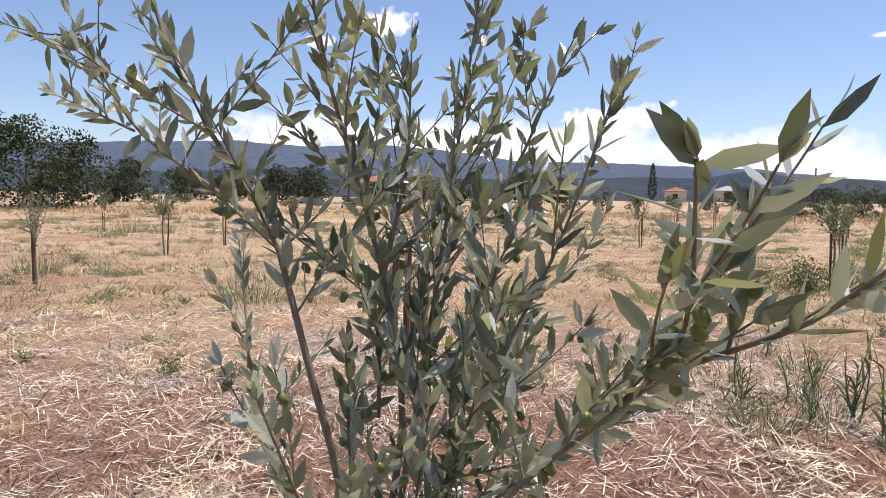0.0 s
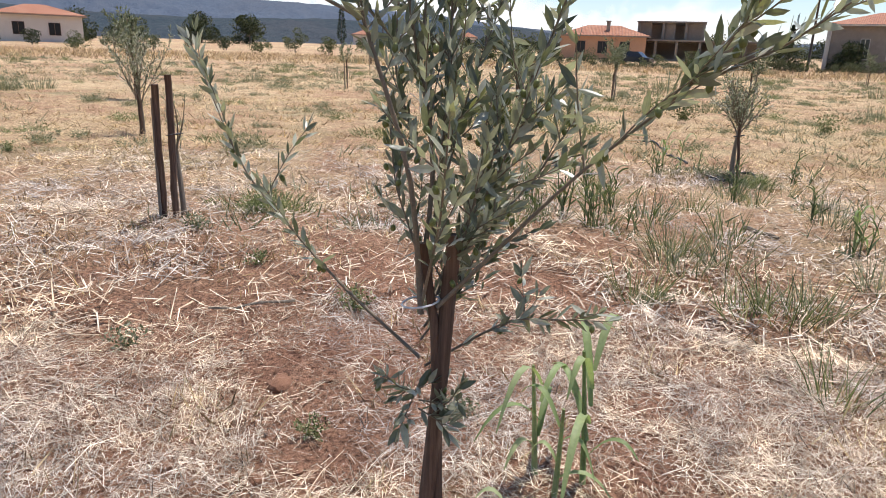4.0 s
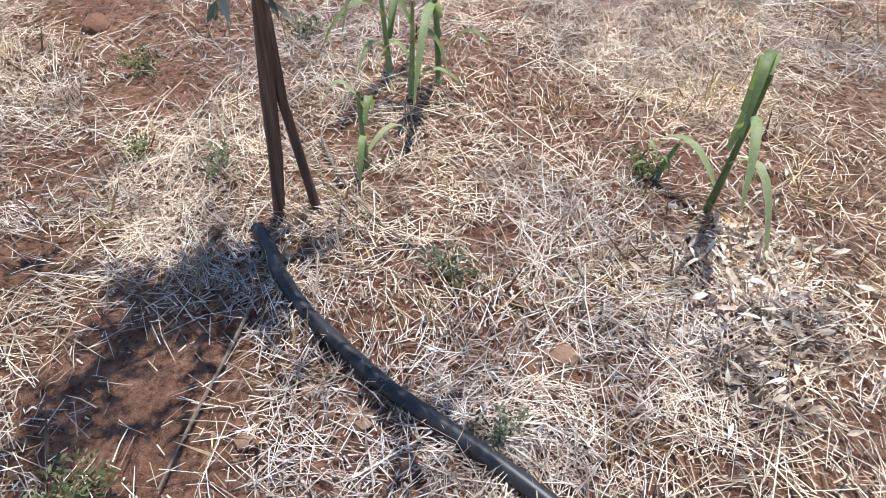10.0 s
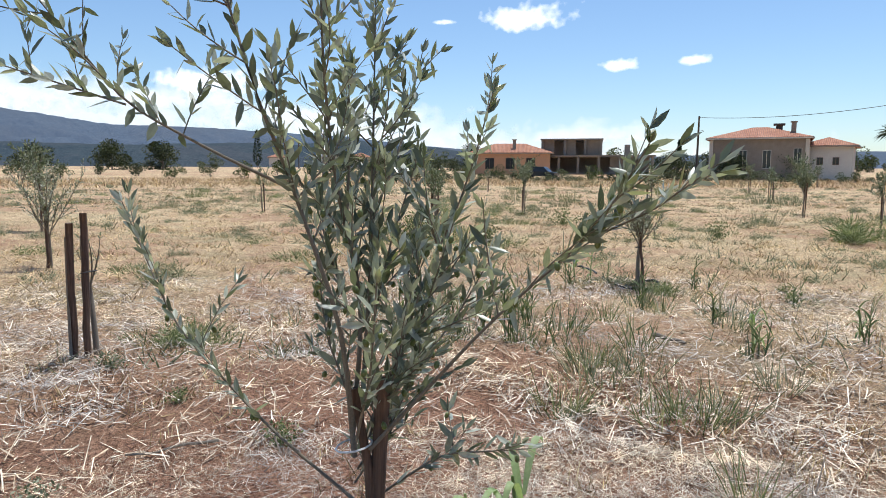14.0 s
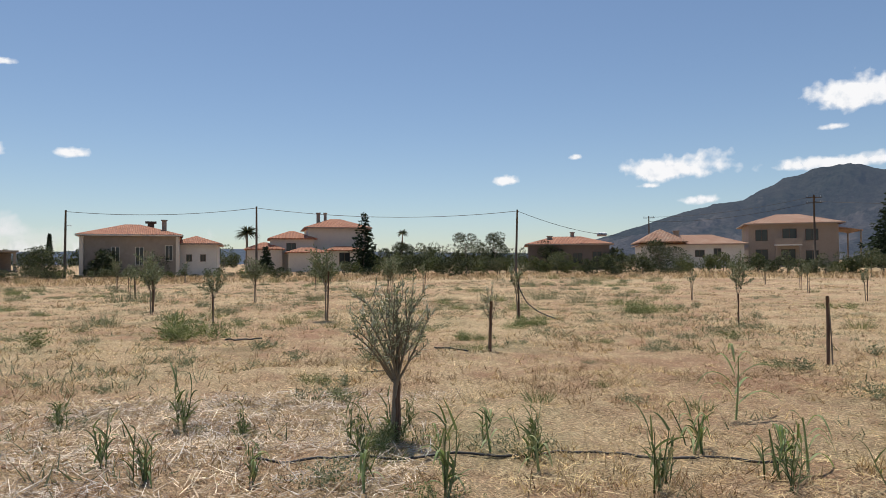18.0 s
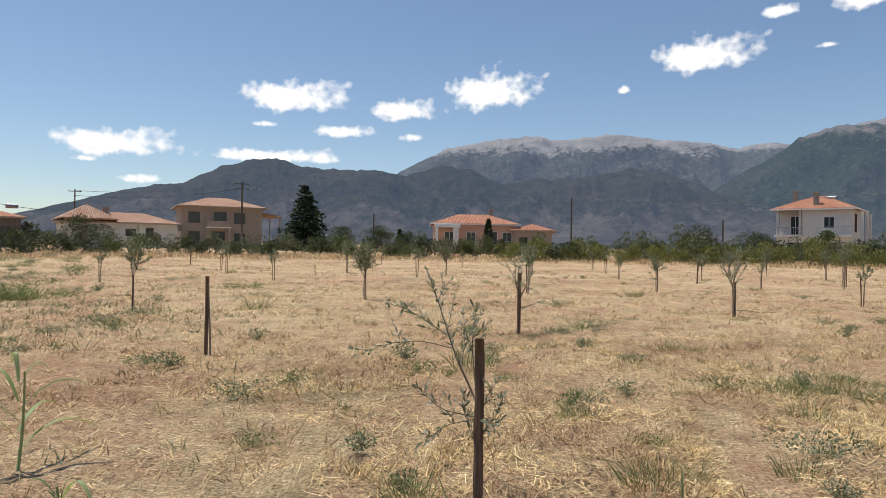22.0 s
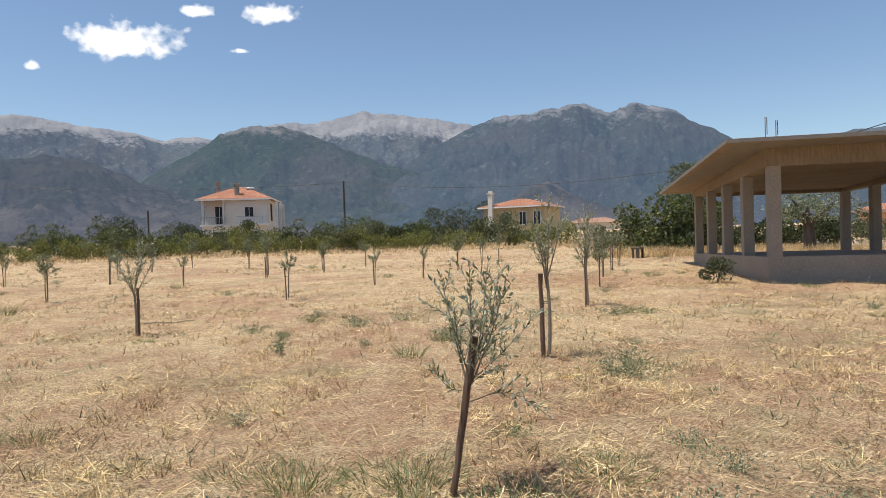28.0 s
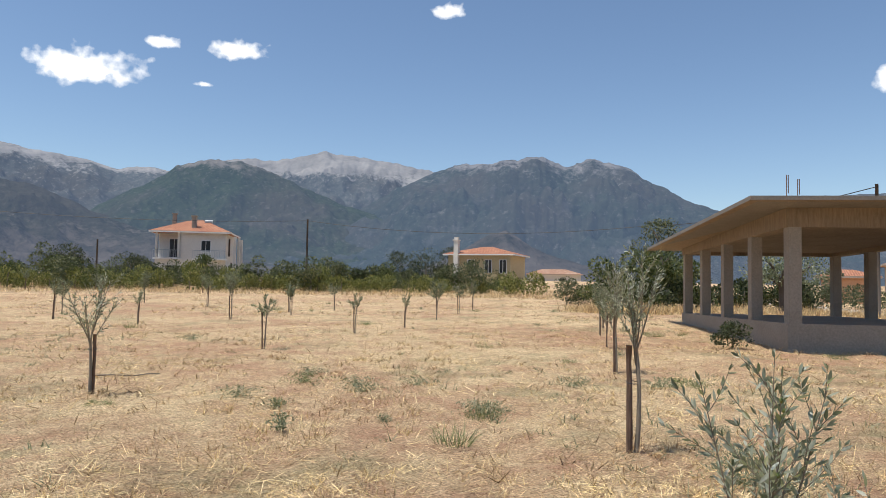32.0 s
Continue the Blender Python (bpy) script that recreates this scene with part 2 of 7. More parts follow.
def stake_build(t, b):
    v = coords(t, (1, 1, 0.05))
    n, g = noise_tex(t, v, 60.0, 6.0, 0.7), noise_tex(t, coords(t), 5.0)
    c = ramp(t, n, (0.3, (0.065, 0.04, 0.028)), (0.55, (0.185, 0.115, 0.078)), (0.75, (0.32, 0.215, 0.15)))
    t.links.new(mix(t, g, c, mix(t, 1.0, c, (0.6, 0.55, 0.52), "MULTIPLY")), b.inputs["Base Color"])
    b.inputs["Roughness"].default_value = 0.85
    bump(t, b, n, 0.7, 0.004)


M_STAKE = material("weathered_stake_wood", stake_build)
M_HOSE = plain("black_pipe_plastic", (0.012, 0.013, 0.015), (0.045, 0.044, 0.045), 14.0, 0.42, 0.15, 0.001)
M_STONE = plain("field_stone", (0.30, 0.17, 0.10), (0.46, 0.30, 0.19), 14.0, 0.9, 0.5, 0.006)
M_CLOD = plain("red_clod", (0.25, 0.115, 0.06), (0.38, 0.20, 0.12), 25.0, 0.95, 0.7, 0.006)
M_CONCRETE = plain("raw_concrete", (0.225, 0.19, 0.155), (0.345, 0.305, 0.255), 1.6, 0.9, 0.25, 0.004, 0.0, 14.0)


def soffit_build(t, b):
    v = coords(t)
    n, f = noise_tex(t, v, 0.8, 6.0, 0.6), noise_tex(t, coords(t, (1, 9, 1)), 3.0, 5.0, 0.65)
    c = ramp(t, n, (0.3, (0.16, 0.11, 0.07)), (0.6, (0.26, 0.19, 0.125)), (0.8, (0.19, 0.145, 0.105)))
    t.links.new(mix(t, 0.3, c, ramp(t, f, (0.35, (0.13, 0.092, 0.06)), (0.65, (0.38, 0.30, 0.21)))), b.inputs["Base Color"])
    b.inputs["Roughness"].default_value = 0.9
    bump(t, b, f, 0.3, 0.01)


M_SOFFIT = material("board_marked_concrete", soffit_build)
M_SLAB = plain("weathered_slab_concrete", (0.13, 0.11, 0.09), (0.25, 0.22, 0.185), 2.5, 0.9, 0.4, 0.006, 0.0, 10.0)
M_STEEL = plain("rusty_steel", (0.16, 0.085, 0.05), (0.28, 0.18, 0.12), 30.0, 0.7, 0.3, 0.001, 0.4)
M_POLE = plain("dark_pole_wood", (0.055, 0.042, 0.034), (0.12, 0.095, 0.075), 6.0, 0.85, 0.4, 0.004)
M_WIRE = plain("dark_cable", (0.03, 0.03, 0.032), (0.05, 0.05, 0.052), 6.0, 0.6, 0.0)
M_METAL = plain("grey_metal", (0.30, 0.31, 0.32), (0.45, 0.46, 0.47), 9.0, 0.45, 0.1, 0.001, 0.6)
M_WHITE = plain("white_plaster", (0.58, 0.54, 0.49), (0.74, 0.70, 0.64), 1.1, 0.85, 0.15, 0.004, 0.0, 12.0)
M_CREAM = plain("cream_plaster", (0.60, 0.54, 0.46), (0.72, 0.66, 0.57), 1.1, 0.85, 0.15, 0.004, 0.0, 12.0)
M_YELLOW = plain("yellow_plaster", (0.46, 0.36, 0.20), (0.56, 0.45, 0.27), 1.1, 0.85, 0.15, 0.004, 0.0, 12.0)
M_PINK = plain("salmon_plaster", (0.58, 0.33, 0.23), (0.68, 0.42, 0.31), 1.1, 0.85, 0.15, 0.004, 0.0, 12.0)
M_BEIGE = plain("beige_plaster", (0.30, 0.235, 0.185), (0.42, 0.34, 0.275), 1.1, 0.85, 0.15, 0.004, 0.0, 12.0)
M_RENDER = plain("bare_brick_and_cement", (0.20, 0.16, 0.125), (0.42, 0.355, 0.29), 2.2, 0.9, 0.3, 0.006, 0.0, 10.0)
M_TERRA = plain("terracotta_plaster", (0.55, 0.30, 0.17), (0.66, 0.40, 0.25), 1.1, 0.85, 0.15, 0.004, 0.0, 12.0)


def tiles(name, c1, c2, c3):
    def build(t, b):
        v = coords(t)
        w = t.nodes.new("ShaderNodeTexWave")
        w.wave_type, w.bands_direction = "BANDS", "X"
        w.inputs["Scale"].default_value, w.inputs["Distortion"].default_value = 1.6, 0.4
        t.links.new(v, w.inputs[0])
        n, f = noise_tex(t, v, 0.7, 5.0), noise_tex(t, v, 5.0, 4.0)
        c = ramp(t, n, (0.3, c1), (0.52, c2), (0.72, c3))
        c = mix(t, 0.4, c, ramp(t, f, (0.35, tuple(x * 0.6 for x in c1)), (0.65, tuple(min(1, x * 1.2) for x in c3))))
        c = mix(t, 0.35, c, mix(t, 1.0, c, w.outputs["Color"], "MULTIPLY"))
        t.links.new(c, b.inputs["Base Color"])
        b.inputs["Roughness"].default_value = 0.8
        bump(t, b, w.outputs["Fac"], 0.8, 0.06)

    return material(name, build)


M_LANE = plain("dusty_lane_concrete", (0.42, 0.38, 0.33), (0.56, 0.52, 0.46), 1.2, 0.9, 0.3, 0.006, 0.0, 12.0)
M_DARKWALL = plain("dark_cement_render", (0.13, 0.10, 0.085), (0.22, 0.175, 0.145), 1.3, 0.9, 0.3, 0.006, 0.0, 10.0)
M_TILE = tiles("orange_roof_tiles", (0.41, 0.145, 0.07), (0.53, 0.21, 0.11), (0.62, 0.32, 0.19))
M_TILE_OLD = tiles("weathered_roof_tiles", (0.40, 0.17, 0.09), (0.52, 0.28, 0.17), (0.60, 0.42, 0.30))
M_GLASS = plain("dark_window_glass", (0.02, 0.022, 0.024), (0.035, 0.037, 0.04), 3.0, 0.12, 0.0)
M_SHUTTER = plain("brown_shutter_wood", (0.10, 0.06, 0.04), (0.16, 0.10, 0.07), 9.0, 0.6, 0.2, 0.002)
M_TRIM = plain("white_trim_paint", (0.72, 0.70, 0.67), (0.80, 0.79, 0.76), 6.0, 0.6, 0.1, 0.002)
M_CARPAINT = plain("dark_car_paint", (0.02, 0.023, 0.03), (0.035, 0.038, 0.045), 3.0, 0.25, 0.0)
M_VAN = plain("white_car_paint", (0.70, 0.71, 0.72), (0.78, 0.79, 0.80), 3.0, 0.3, 0.0)
M_RUBBER = plain("tyre_rubber", (0.02, 0.02, 0.02), (0.04, 0.04, 0.04), 20.0, 0.8, 0.2, 0.002)
M_OLDWOOD = plain("charred_wood", (0.05, 0.04, 0.035), (0.13, 0.10, 0.08), 20.0, 0.9, 0.5, 0.004)


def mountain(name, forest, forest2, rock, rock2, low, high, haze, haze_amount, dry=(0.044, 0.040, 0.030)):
    """Scrub below, bare rock above, the blue haze of far air painted in as emission."""

    def build(t, b):
        g = t.nodes.new("ShaderNodeNewGeometry")
        sep = t.nodes.new("ShaderNodeSeparateXYZ")
        t.links.new(g.outputs["Position"], sep.inputs[0])
        v = world_coords(t)
        n, f = noise_tex(t, v, 0.006, 9.0, 0.68), noise_tex(t, world_coords(t, (1, 1, 0.9)), 0.034, 8.0, 0.70)
        wide = noise_tex(t, v, 0.0022, 6.0, 0.6)
        scar = noise_tex(t, world_coords(t, (1, 1, 0.75)), 0.011, 8.0, 0.66)
        h = t.nodes.new("ShaderNodeMapRange")
        h.inputs["From Min"].default_value, h.inputs["From Max"].default_value = low, high
        t.links.new(sep.outputs[2], h.inputs[0])
        s = t.nodes.new("ShaderNodeMath")
        s.operation = "ADD"
        t.links.new(h.outputs[0], s.inputs[0])
        k = t.nodes.new("ShaderNodeMapRange")
        k.inputs["From Min"].default_value, k.inputs["From Max"].default_value = 0.3, 0.7
        k.inputs["To Min"].default_value, k.inputs["To Max"].default_value = -0.6, 0.6
        t.links.new(mix(t, 0.55, f, n), k.inputs[0])
        t.links.new(k.outputs[0], s.inputs[1])
        fo = ramp(t, f, (0.35, forest), (0.65, forest2))
        fo = mix(t, ramp(t, wide, (0.42, (0, 0, 0)), (0.60, (0.8, 0.8, 0.8))), fo, mix(t, f, dry, tuple(1.7 * q for q in dry)))
        fo = mix(t, ramp(t, scar, (0.56, (0, 0, 0)), (0.68, (0.5, 0.5, 0.5))), fo, rock)
        crag = noise_tex(t, v, 0.055, 5.0, 0.66)
        fo = mix(t, ramp(t, crag, (0.57, (0, 0, 0)), (0.66, (0.42, 0.42, 0.42))), fo, mix(t, wide, rock, rock2))
        ro = ramp(t, n, (0.35, rock), (0.65, rock2))
        c = mix(t, ramp(t, s.outputs[0], (0.36, (0, 0, 0)), (0.66, (1, 1, 1))), fo, ro)
        t.links.new(c, b.inputs["Base Color"])
        b.inputs["Roughness"].default_value = 1.0
        b.inputs["Specular IOR Level"].default_value = 0.0
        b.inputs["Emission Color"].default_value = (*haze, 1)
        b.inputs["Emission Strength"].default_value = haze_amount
        bump(t, b, mix(t, 0.5, f, scar), 1.0, 30.0)

    return material(name, build)


# distance haze: blue that every range gives off as emission
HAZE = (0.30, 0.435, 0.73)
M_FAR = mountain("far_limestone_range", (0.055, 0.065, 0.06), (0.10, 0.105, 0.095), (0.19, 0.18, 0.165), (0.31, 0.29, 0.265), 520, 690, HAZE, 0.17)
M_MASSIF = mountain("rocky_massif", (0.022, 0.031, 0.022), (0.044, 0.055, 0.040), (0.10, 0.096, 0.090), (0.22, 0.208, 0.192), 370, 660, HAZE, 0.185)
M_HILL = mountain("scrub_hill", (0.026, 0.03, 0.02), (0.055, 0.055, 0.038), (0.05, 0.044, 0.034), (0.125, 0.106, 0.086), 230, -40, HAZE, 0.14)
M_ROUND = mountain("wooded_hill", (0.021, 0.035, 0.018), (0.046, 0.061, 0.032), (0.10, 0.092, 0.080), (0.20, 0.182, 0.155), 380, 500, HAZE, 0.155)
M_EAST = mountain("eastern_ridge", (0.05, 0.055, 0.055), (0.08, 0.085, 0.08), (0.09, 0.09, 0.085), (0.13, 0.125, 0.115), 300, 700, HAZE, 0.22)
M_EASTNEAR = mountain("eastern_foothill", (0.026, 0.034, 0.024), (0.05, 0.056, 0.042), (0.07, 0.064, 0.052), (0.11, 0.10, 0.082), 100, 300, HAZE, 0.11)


def cloud_build(t, b, soft=False):
    tc = t.nodes.new("ShaderNodeTexCoord")
    info = t.nodes.new("ShaderNodeObjectInfo")
    seed = t.nodes.new("ShaderNodeVectorMath")
    seed.operation = "SCALE"
    seed.inputs[0].default_value = (60, 37, 11)
    t.links.new(info.outputs["Random"], seed.inputs["Scale"])
    off = t.nodes.new("ShaderNodeVectorMath")
    off.operation = "ADD"
    t.links.new(tc.outputs["Object"], off.inputs[0])
    t.links.new(seed.outputs[0], off.inputs[1])
    sep = t.nodes.new("ShaderNodeSeparateXYZ")
    t.links.new(tc.outputs["UV"], sep.inputs[0])

    def m(op, a, c):
        k = t.nodes.new("ShaderNodeMath")
        k.operation = op
        for i, v in enumerate((a, c)):
            if isinstance(v, (int, float)):
                k.inputs[i].default_value = v
            else:
                t.links.new(v, k.inputs[i])
        return k.outputs[0]

    x, y = m("MULTIPLY", m("SUBTRACT", sep.outputs[0], 0.5), 2.0), m("MULTIPLY", m("SUBTRACT", sep.outputs[1], 0.38), 2.0)
    below = m("MULTIPLY", m("MINIMUM", y, 0.0), 1.7)
    y2 = m("ADD", m("MAXIMUM", y, 0.0), below)
    r = m("SQRT", m("ADD", m("MULTIPLY", x, x), m("MULTIPLY", m("MULTIPLY", y2, y2), 0.9)), 0.0)
    n, n2 = noise_tex(t, off.outputs[0], 0.0042, 3.0, 0.5), noise_tex(t, off.outputs[0], 0.016, 6.0, 0.6)
    bumpy = m("ADD", m("MULTIPLY", m("SUBTRACT", n, 0.5), 2.0), m("MULTIPLY", m("SUBTRACT", n2, 0.5), 0.65))
    d = m("ADD", m("SUBTRACT", 1.15, m("MULTIPLY", r, 1.25)), bumpy)
    a = ramp(t, d, (0.25, (0, 0, 0)), (0.95, (0.82, 0.82, 0.82))) if soft else ramp(t, d, (0.30, (0, 0, 0)), (0.46, (0.35, 0.35, 0.35)), (0.72, (1, 1, 1)))
    # flat card that glows; grey shaded underside and bright top painted into emission
    shade = ramp(t, m("ADD", m("MULTIPLY", y, 0.30), n2), (0.22, (0.72, 0.77, 0.84)), (0.50, (0.98, 0.98, 0.99)))
    em = t.nodes.new("ShaderNodeEmission")
    em.inputs[1].default_value = 0.98 if soft else 1.12
    t.links.new(shade, em.inputs[0])
    tr = t.nodes.new("ShaderNodeBsdfTransparent")
    ms = t.nodes.new("ShaderNodeMixShader")
    t.links.new(a, ms.inputs[0])
    t.links.new(tr.outputs[0], ms.inputs[1])
    t.links.new(em.outputs[0], ms.inputs[2])
    t.links.new(ms.outputs[0], t.nodes["Material Output"].inputs[0])
    t.nodes.remove(b)


M_CLOUD = material("cloud_vapour", cloud_build)
M_BANK = material("cloud_bank_vapour", lambda t, b: cloud_build(t, b, True))


# geometry tools
class Geo:
    """Vertices and faces gathered from many pieces into one mesh."""

    def __init__(self):
        self.v, self.f, self.n = [], [], 0

    def add(self, v, f):
        v = np.asarray(v, float).reshape(-1, 3)
        self.f.append(np.asarray(f, int) + self.n)
        self.v.append(v)
        self.n += len(v)
        return self

    def mesh(self, name, mat, smooth=False):
        me = bpy.data.meshes.new(name)
        v = np.concatenate(self.v)
        sizes = np.concatenate([np.full(len(f), f.shape[1]) for f in self.f])
        loops = np.concatenate([f.ravel() for f in self.f])
        me.vertices.add(len(v))
        me.vertices.foreach_set("co", v.ravel())
        me.loops.add(len(loops))
        me.loops.foreach_set("vertex_index", loops)
        me.polygons.add(len(sizes))
        me.polygons.foreach_set("loop_start", np.r_[0, np.cumsum(sizes)[:-1]])
        me.polygons.foreach_set("loop_total", sizes)
        me.polygons.foreach_set("use_smooth", np.full(len(sizes), smooth))
        me.materials.append(mat)
        me.update(calc_edges=True)
        me.validate()
        return me


def under(ob, parent):
    if parent is not None:
        ob.parent = parent
    return ob


def piece(name, geo, mat, parent=None, label="", smooth=False):
    """One part: a mesh object under its thing, or a thing of its own."""
    me = geo if isinstance(geo, bpy.types.Mesh) else geo.mesh(name, mat, smooth)
    ob = under(new(name, me), parent)
    return tagged(ob, label)


def thing(name, label, category, m=None, group="", kind=""):
    ob = new(name)
    ob.empty_display_size = 0.1
    if m is not None:
        ob.matrix_basis = m
    return tagged(ob, label, category, group, kind)


def box(g, x0, y0, z0, x1, y1, z1, bevel=0.0):
    """A box, its upright edges cut off by bevel."""
    if not bevel:
        v = [(x, y, z) for z in (z0, z1) for x, y in ((x0, y0), (x1, y0), (x1, y1), (x0, y1))]
        return g.add(v, [(3, 2, 1, 0), (4, 5, 6, 7), (0, 1, 5, 4), (1, 2, 6, 5), (2, 3, 7, 6), (3, 0, 4, 7)])
    b = bevel
    ring = [(x0 + b, y0), (x1 - b, y0), (x1, y0 + b), (x1, y1 - b), (x1 - b, y1), (x0 + b, y1), (x0, y1 - b), (x0, y0 + b)]
    v = [(x, y, z) for z in (z0, z1) for x, y in ring]
    g.add(v, [(i, (i + 1) % 8, (i + 1) % 8 + 8, i + 8) for i in range(8)])
    return g.add(v, [tuple(range(8, 16)), tuple(reversed(range(8)))])


def tube(g, pts, radii, sides=6, cap=True):
    pts = np.asarray(pts, float)
    radii = np.broadcast_to(np.asarray(radii, float), (len(pts),))
    d = np.gradient(pts, axis=0)
    d /= np.linalg.norm(d, axis=1)[:, None] + 1e-9
    ref = np.where(np.abs(d[:, 2:3]) < 0.9, [[0, 0, 1.0]], [[1.0, 0, 0]])
    a = np.cross(d, ref)
    a /= np.linalg.norm(a, axis=1)[:, None] + 1e-9
    b = np.cross(d, a)
    ang = np.arange(sides) * 2 * math.pi / sides
    ring = a[:, None] * np.cos(ang)[None, :, None] + b[:, None] * np.sin(ang)[None, :, None]
    v = pts[:, None] + ring * radii[:, None, None]
    n = len(pts)
    i, j = np.meshgrid(np.arange(n - 1), np.arange(sides), indexing="ij")
    k = (j + 1) % sides
    g.add(v.reshape(-1, 3), np.stack([i * sides + j, (i + 1) * sides + j, (i + 1) * sides + k, i * sides + k], -1).reshape(-1, 4))
    if cap:
        g.f.append(np.array([list(range(g.n - sides, g.n))]))
        g.f.append(np.array([list(range(g.n - n * sides, g.n - n * sides + sides))[::-1]]))
    return g


def unit(v):
    return v / (np.linalg.norm(v, axis=-1, keepdims=True) + 1e-9)


LEAF_S = np.array([0, 0.3, 0.3, 0.3, 0.66, 0.66, 0.66, 1.0])
LEAF_W = np.array([0, 0.46, 0, -0.46, 0.40, 0, -0.40, 0])
LEAF_F = np.array([(0, 3, 2), (0, 2, 1), (3, 6, 5), (3, 5, 2), (2, 5, 4), (2, 4, 1), (6, 7, 5), (5, 7, 4)])


def leaves(g, pos, way, length, width, rng, near=True, curl=0.12):
    """Lance-shaped leaves, folded along the midrib, at pos along way."""
    pos, way = np.asarray(pos, float), unit(np.asarray(way, float))
    n = len(pos)
    length, width = np.broadcast_to(length, (n,)), np.broadcast_to(width, (n,))
    side = unit(np.cross(way, unit(rng.normal(size=(n, 3)) + [0, 0, 0.6])))
    up = np.cross(side, way)
    if near:
        s, w = LEAF_S, LEAF_W
        z = 0.16 * np.abs(w)
        v = pos[:, None] + way[:, None] * (s[None] * length[:, None])[..., None] + side[:, None] * (w[None] * width[:, None])[..., None]
        bend = rng.uniform(-curl, curl * 0.4, n)
        v = v + up[:, None] * (z[None] * width[:, None] + bend[:, None] * length[:, None] * (s**2)[None])[..., None]
        return g.add(v, (np.arange(n)[:, None, None] * 8 + LEAF_F[None]).reshape(-1, 3))
    v = np.stack([pos, pos + way * (0.5 * length)[:, None] + side * (0.5 * width)[:, None], pos + way * length[:, None], pos + way * (0.5 * length)[:, None] - side * (0.5 * width)[:, None]], 1)
    return g.add(v, np.arange(n * 4).reshape(-1, 4))


def blades(g, base, way, length, width, droop, rng, seg=3):
    """Grass blades that bend down along their length."""
    base, way = np.asarray(base, float), unit(np.asarray(way, float))
    n = len(base)
    length, width, droop = (np.broadcast_to(q, (n,)) for q in (length, width, droop))
    side = unit(np.cross(way, rng.normal(size=(n, 3))))
    out = []
    for i in range(seg + 1):
        s = i / seg
        c = base + way * (length * s)[:, None] - np.array([0, 0, 1.0]) * (droop * length * s * s)[:, None]
        wd = (width * (0.5 * (1 - s) ** 0.7 + 0.04))[:, None]
        out += [c - side * wd, c + side * wd]
    v = np.stack(out, 1)
    k = 2 * (seg + 1)
    f = np.array([(2 * i, 2 * i + 1, 2 * i + 3, 2 * i + 2) for i in range(seg)])
    return g.add(v, (np.arange(n)[:, None, None] * k + f[None]).reshape(-1, 4))


def lattice(x, y, scale, seed):
    """Smooth random heights between -1 and 1 on a lattice."""
    x, y = x * scale + seed, y * scale + seed * 1.7
    i, j = np.floor(x).astype(np.int64), np.floor(y).astype(np.int64)
    u, v = x - i, y - j
    u, v = u * u * (3 - 2 * u), v * v * (3 - 2 * v)

    def at(a, b):
        h = (a * 374761393 + b * 668265263 + int(seed * 97)) & 0x7FFFFFFF
        h = ((h ^ (h >> 13)) * 1274126177) & 0x7FFFFFFF
        return ((h ^ (h >> 16)) & 0xFFFF) / 32767.5 - 1

    return (at(i, j) * (1 - u) + at(i + 1, j) * u) * (1 - v) + (at(i, j + 1) * (1 - u) + at(i + 1, j + 1) * u) * v


def rise(x, y):
    """The height of the land."""
    x, y = np.asarray(x, float), np.asarray(y, float)
    r = np.hypot(x, y)
    z = 0.022 * np.clip(r - 55, 0, 110)
    fade = np.clip((70 - r) / 40, 0, 1)
    z += fade * 0.022 * (np.sin(x * 0.9 + 1.3) * np.cos(y * 0.8) + 0.6 * np.sin(x * 2.3 - y * 1.7) + 0.35 * np.sin(x * 5.1 + y * 4.3 + 0.7))
    calm = 0.35 + 0.65 * np.clip((np.hypot(x + 1.9, y + 0.8) - 1.0) / 2.5, 0, 1)
    z += fade * calm * (0.026 * lattice(x, y, 1.9, 3.0) + 0.024 * lattice(x, y, 4.7, 8.0) + 0.013 * lattice(x, y, 10.5, 21.0))
    return z


def ground_z(x, y):
    return float(rise(x, y))


CLOUDS_WEST = [(-23.7, 12.9, 10.3, 3.6), (-14.2, 12.1, 7.1, 2.5), (-7.1, 13.9, 9.0, 4.3), (-25.7, 10.2, 2.8, 0.8), (-19.1, 10.0, 6.7, 1.5), (-13.6, 9.6, 3.0, 1.1), (-37.1, 8.3, 9.9, 2.9), (-25.2, 7.7, 14.2, 1.5), (-50.6, 7.5, 3.1, 1.3), (-34.8, 5.4, 4.3, 1.2), (-38.9, 6.6, 2.7, 0.8), (-44.8, 9.2, 1.6, 0.8), (10.0, 16.0, 9.1, 3.8), (15.6, 18.3, 3.6, 1.4), (21.3, 18.5, 5.8, 2.2), (18.7, 15.4, 2.1, 0.7), (4.0, 13.4, 1.3, 1.1), (39.0, 22.6, 3.8, 1.9), (72.9, 15.8, 3.1, 3.8), (-98.3, 12.8, 8.3, 3.0), (-104.8, 12.2, 2.6, 0.7), (-89.6, 14.8, 3.5, 0.8), (-90.4, 8.8, 4.3, 1.5), (-84.8, 8.9, 3.6, 1.2)]
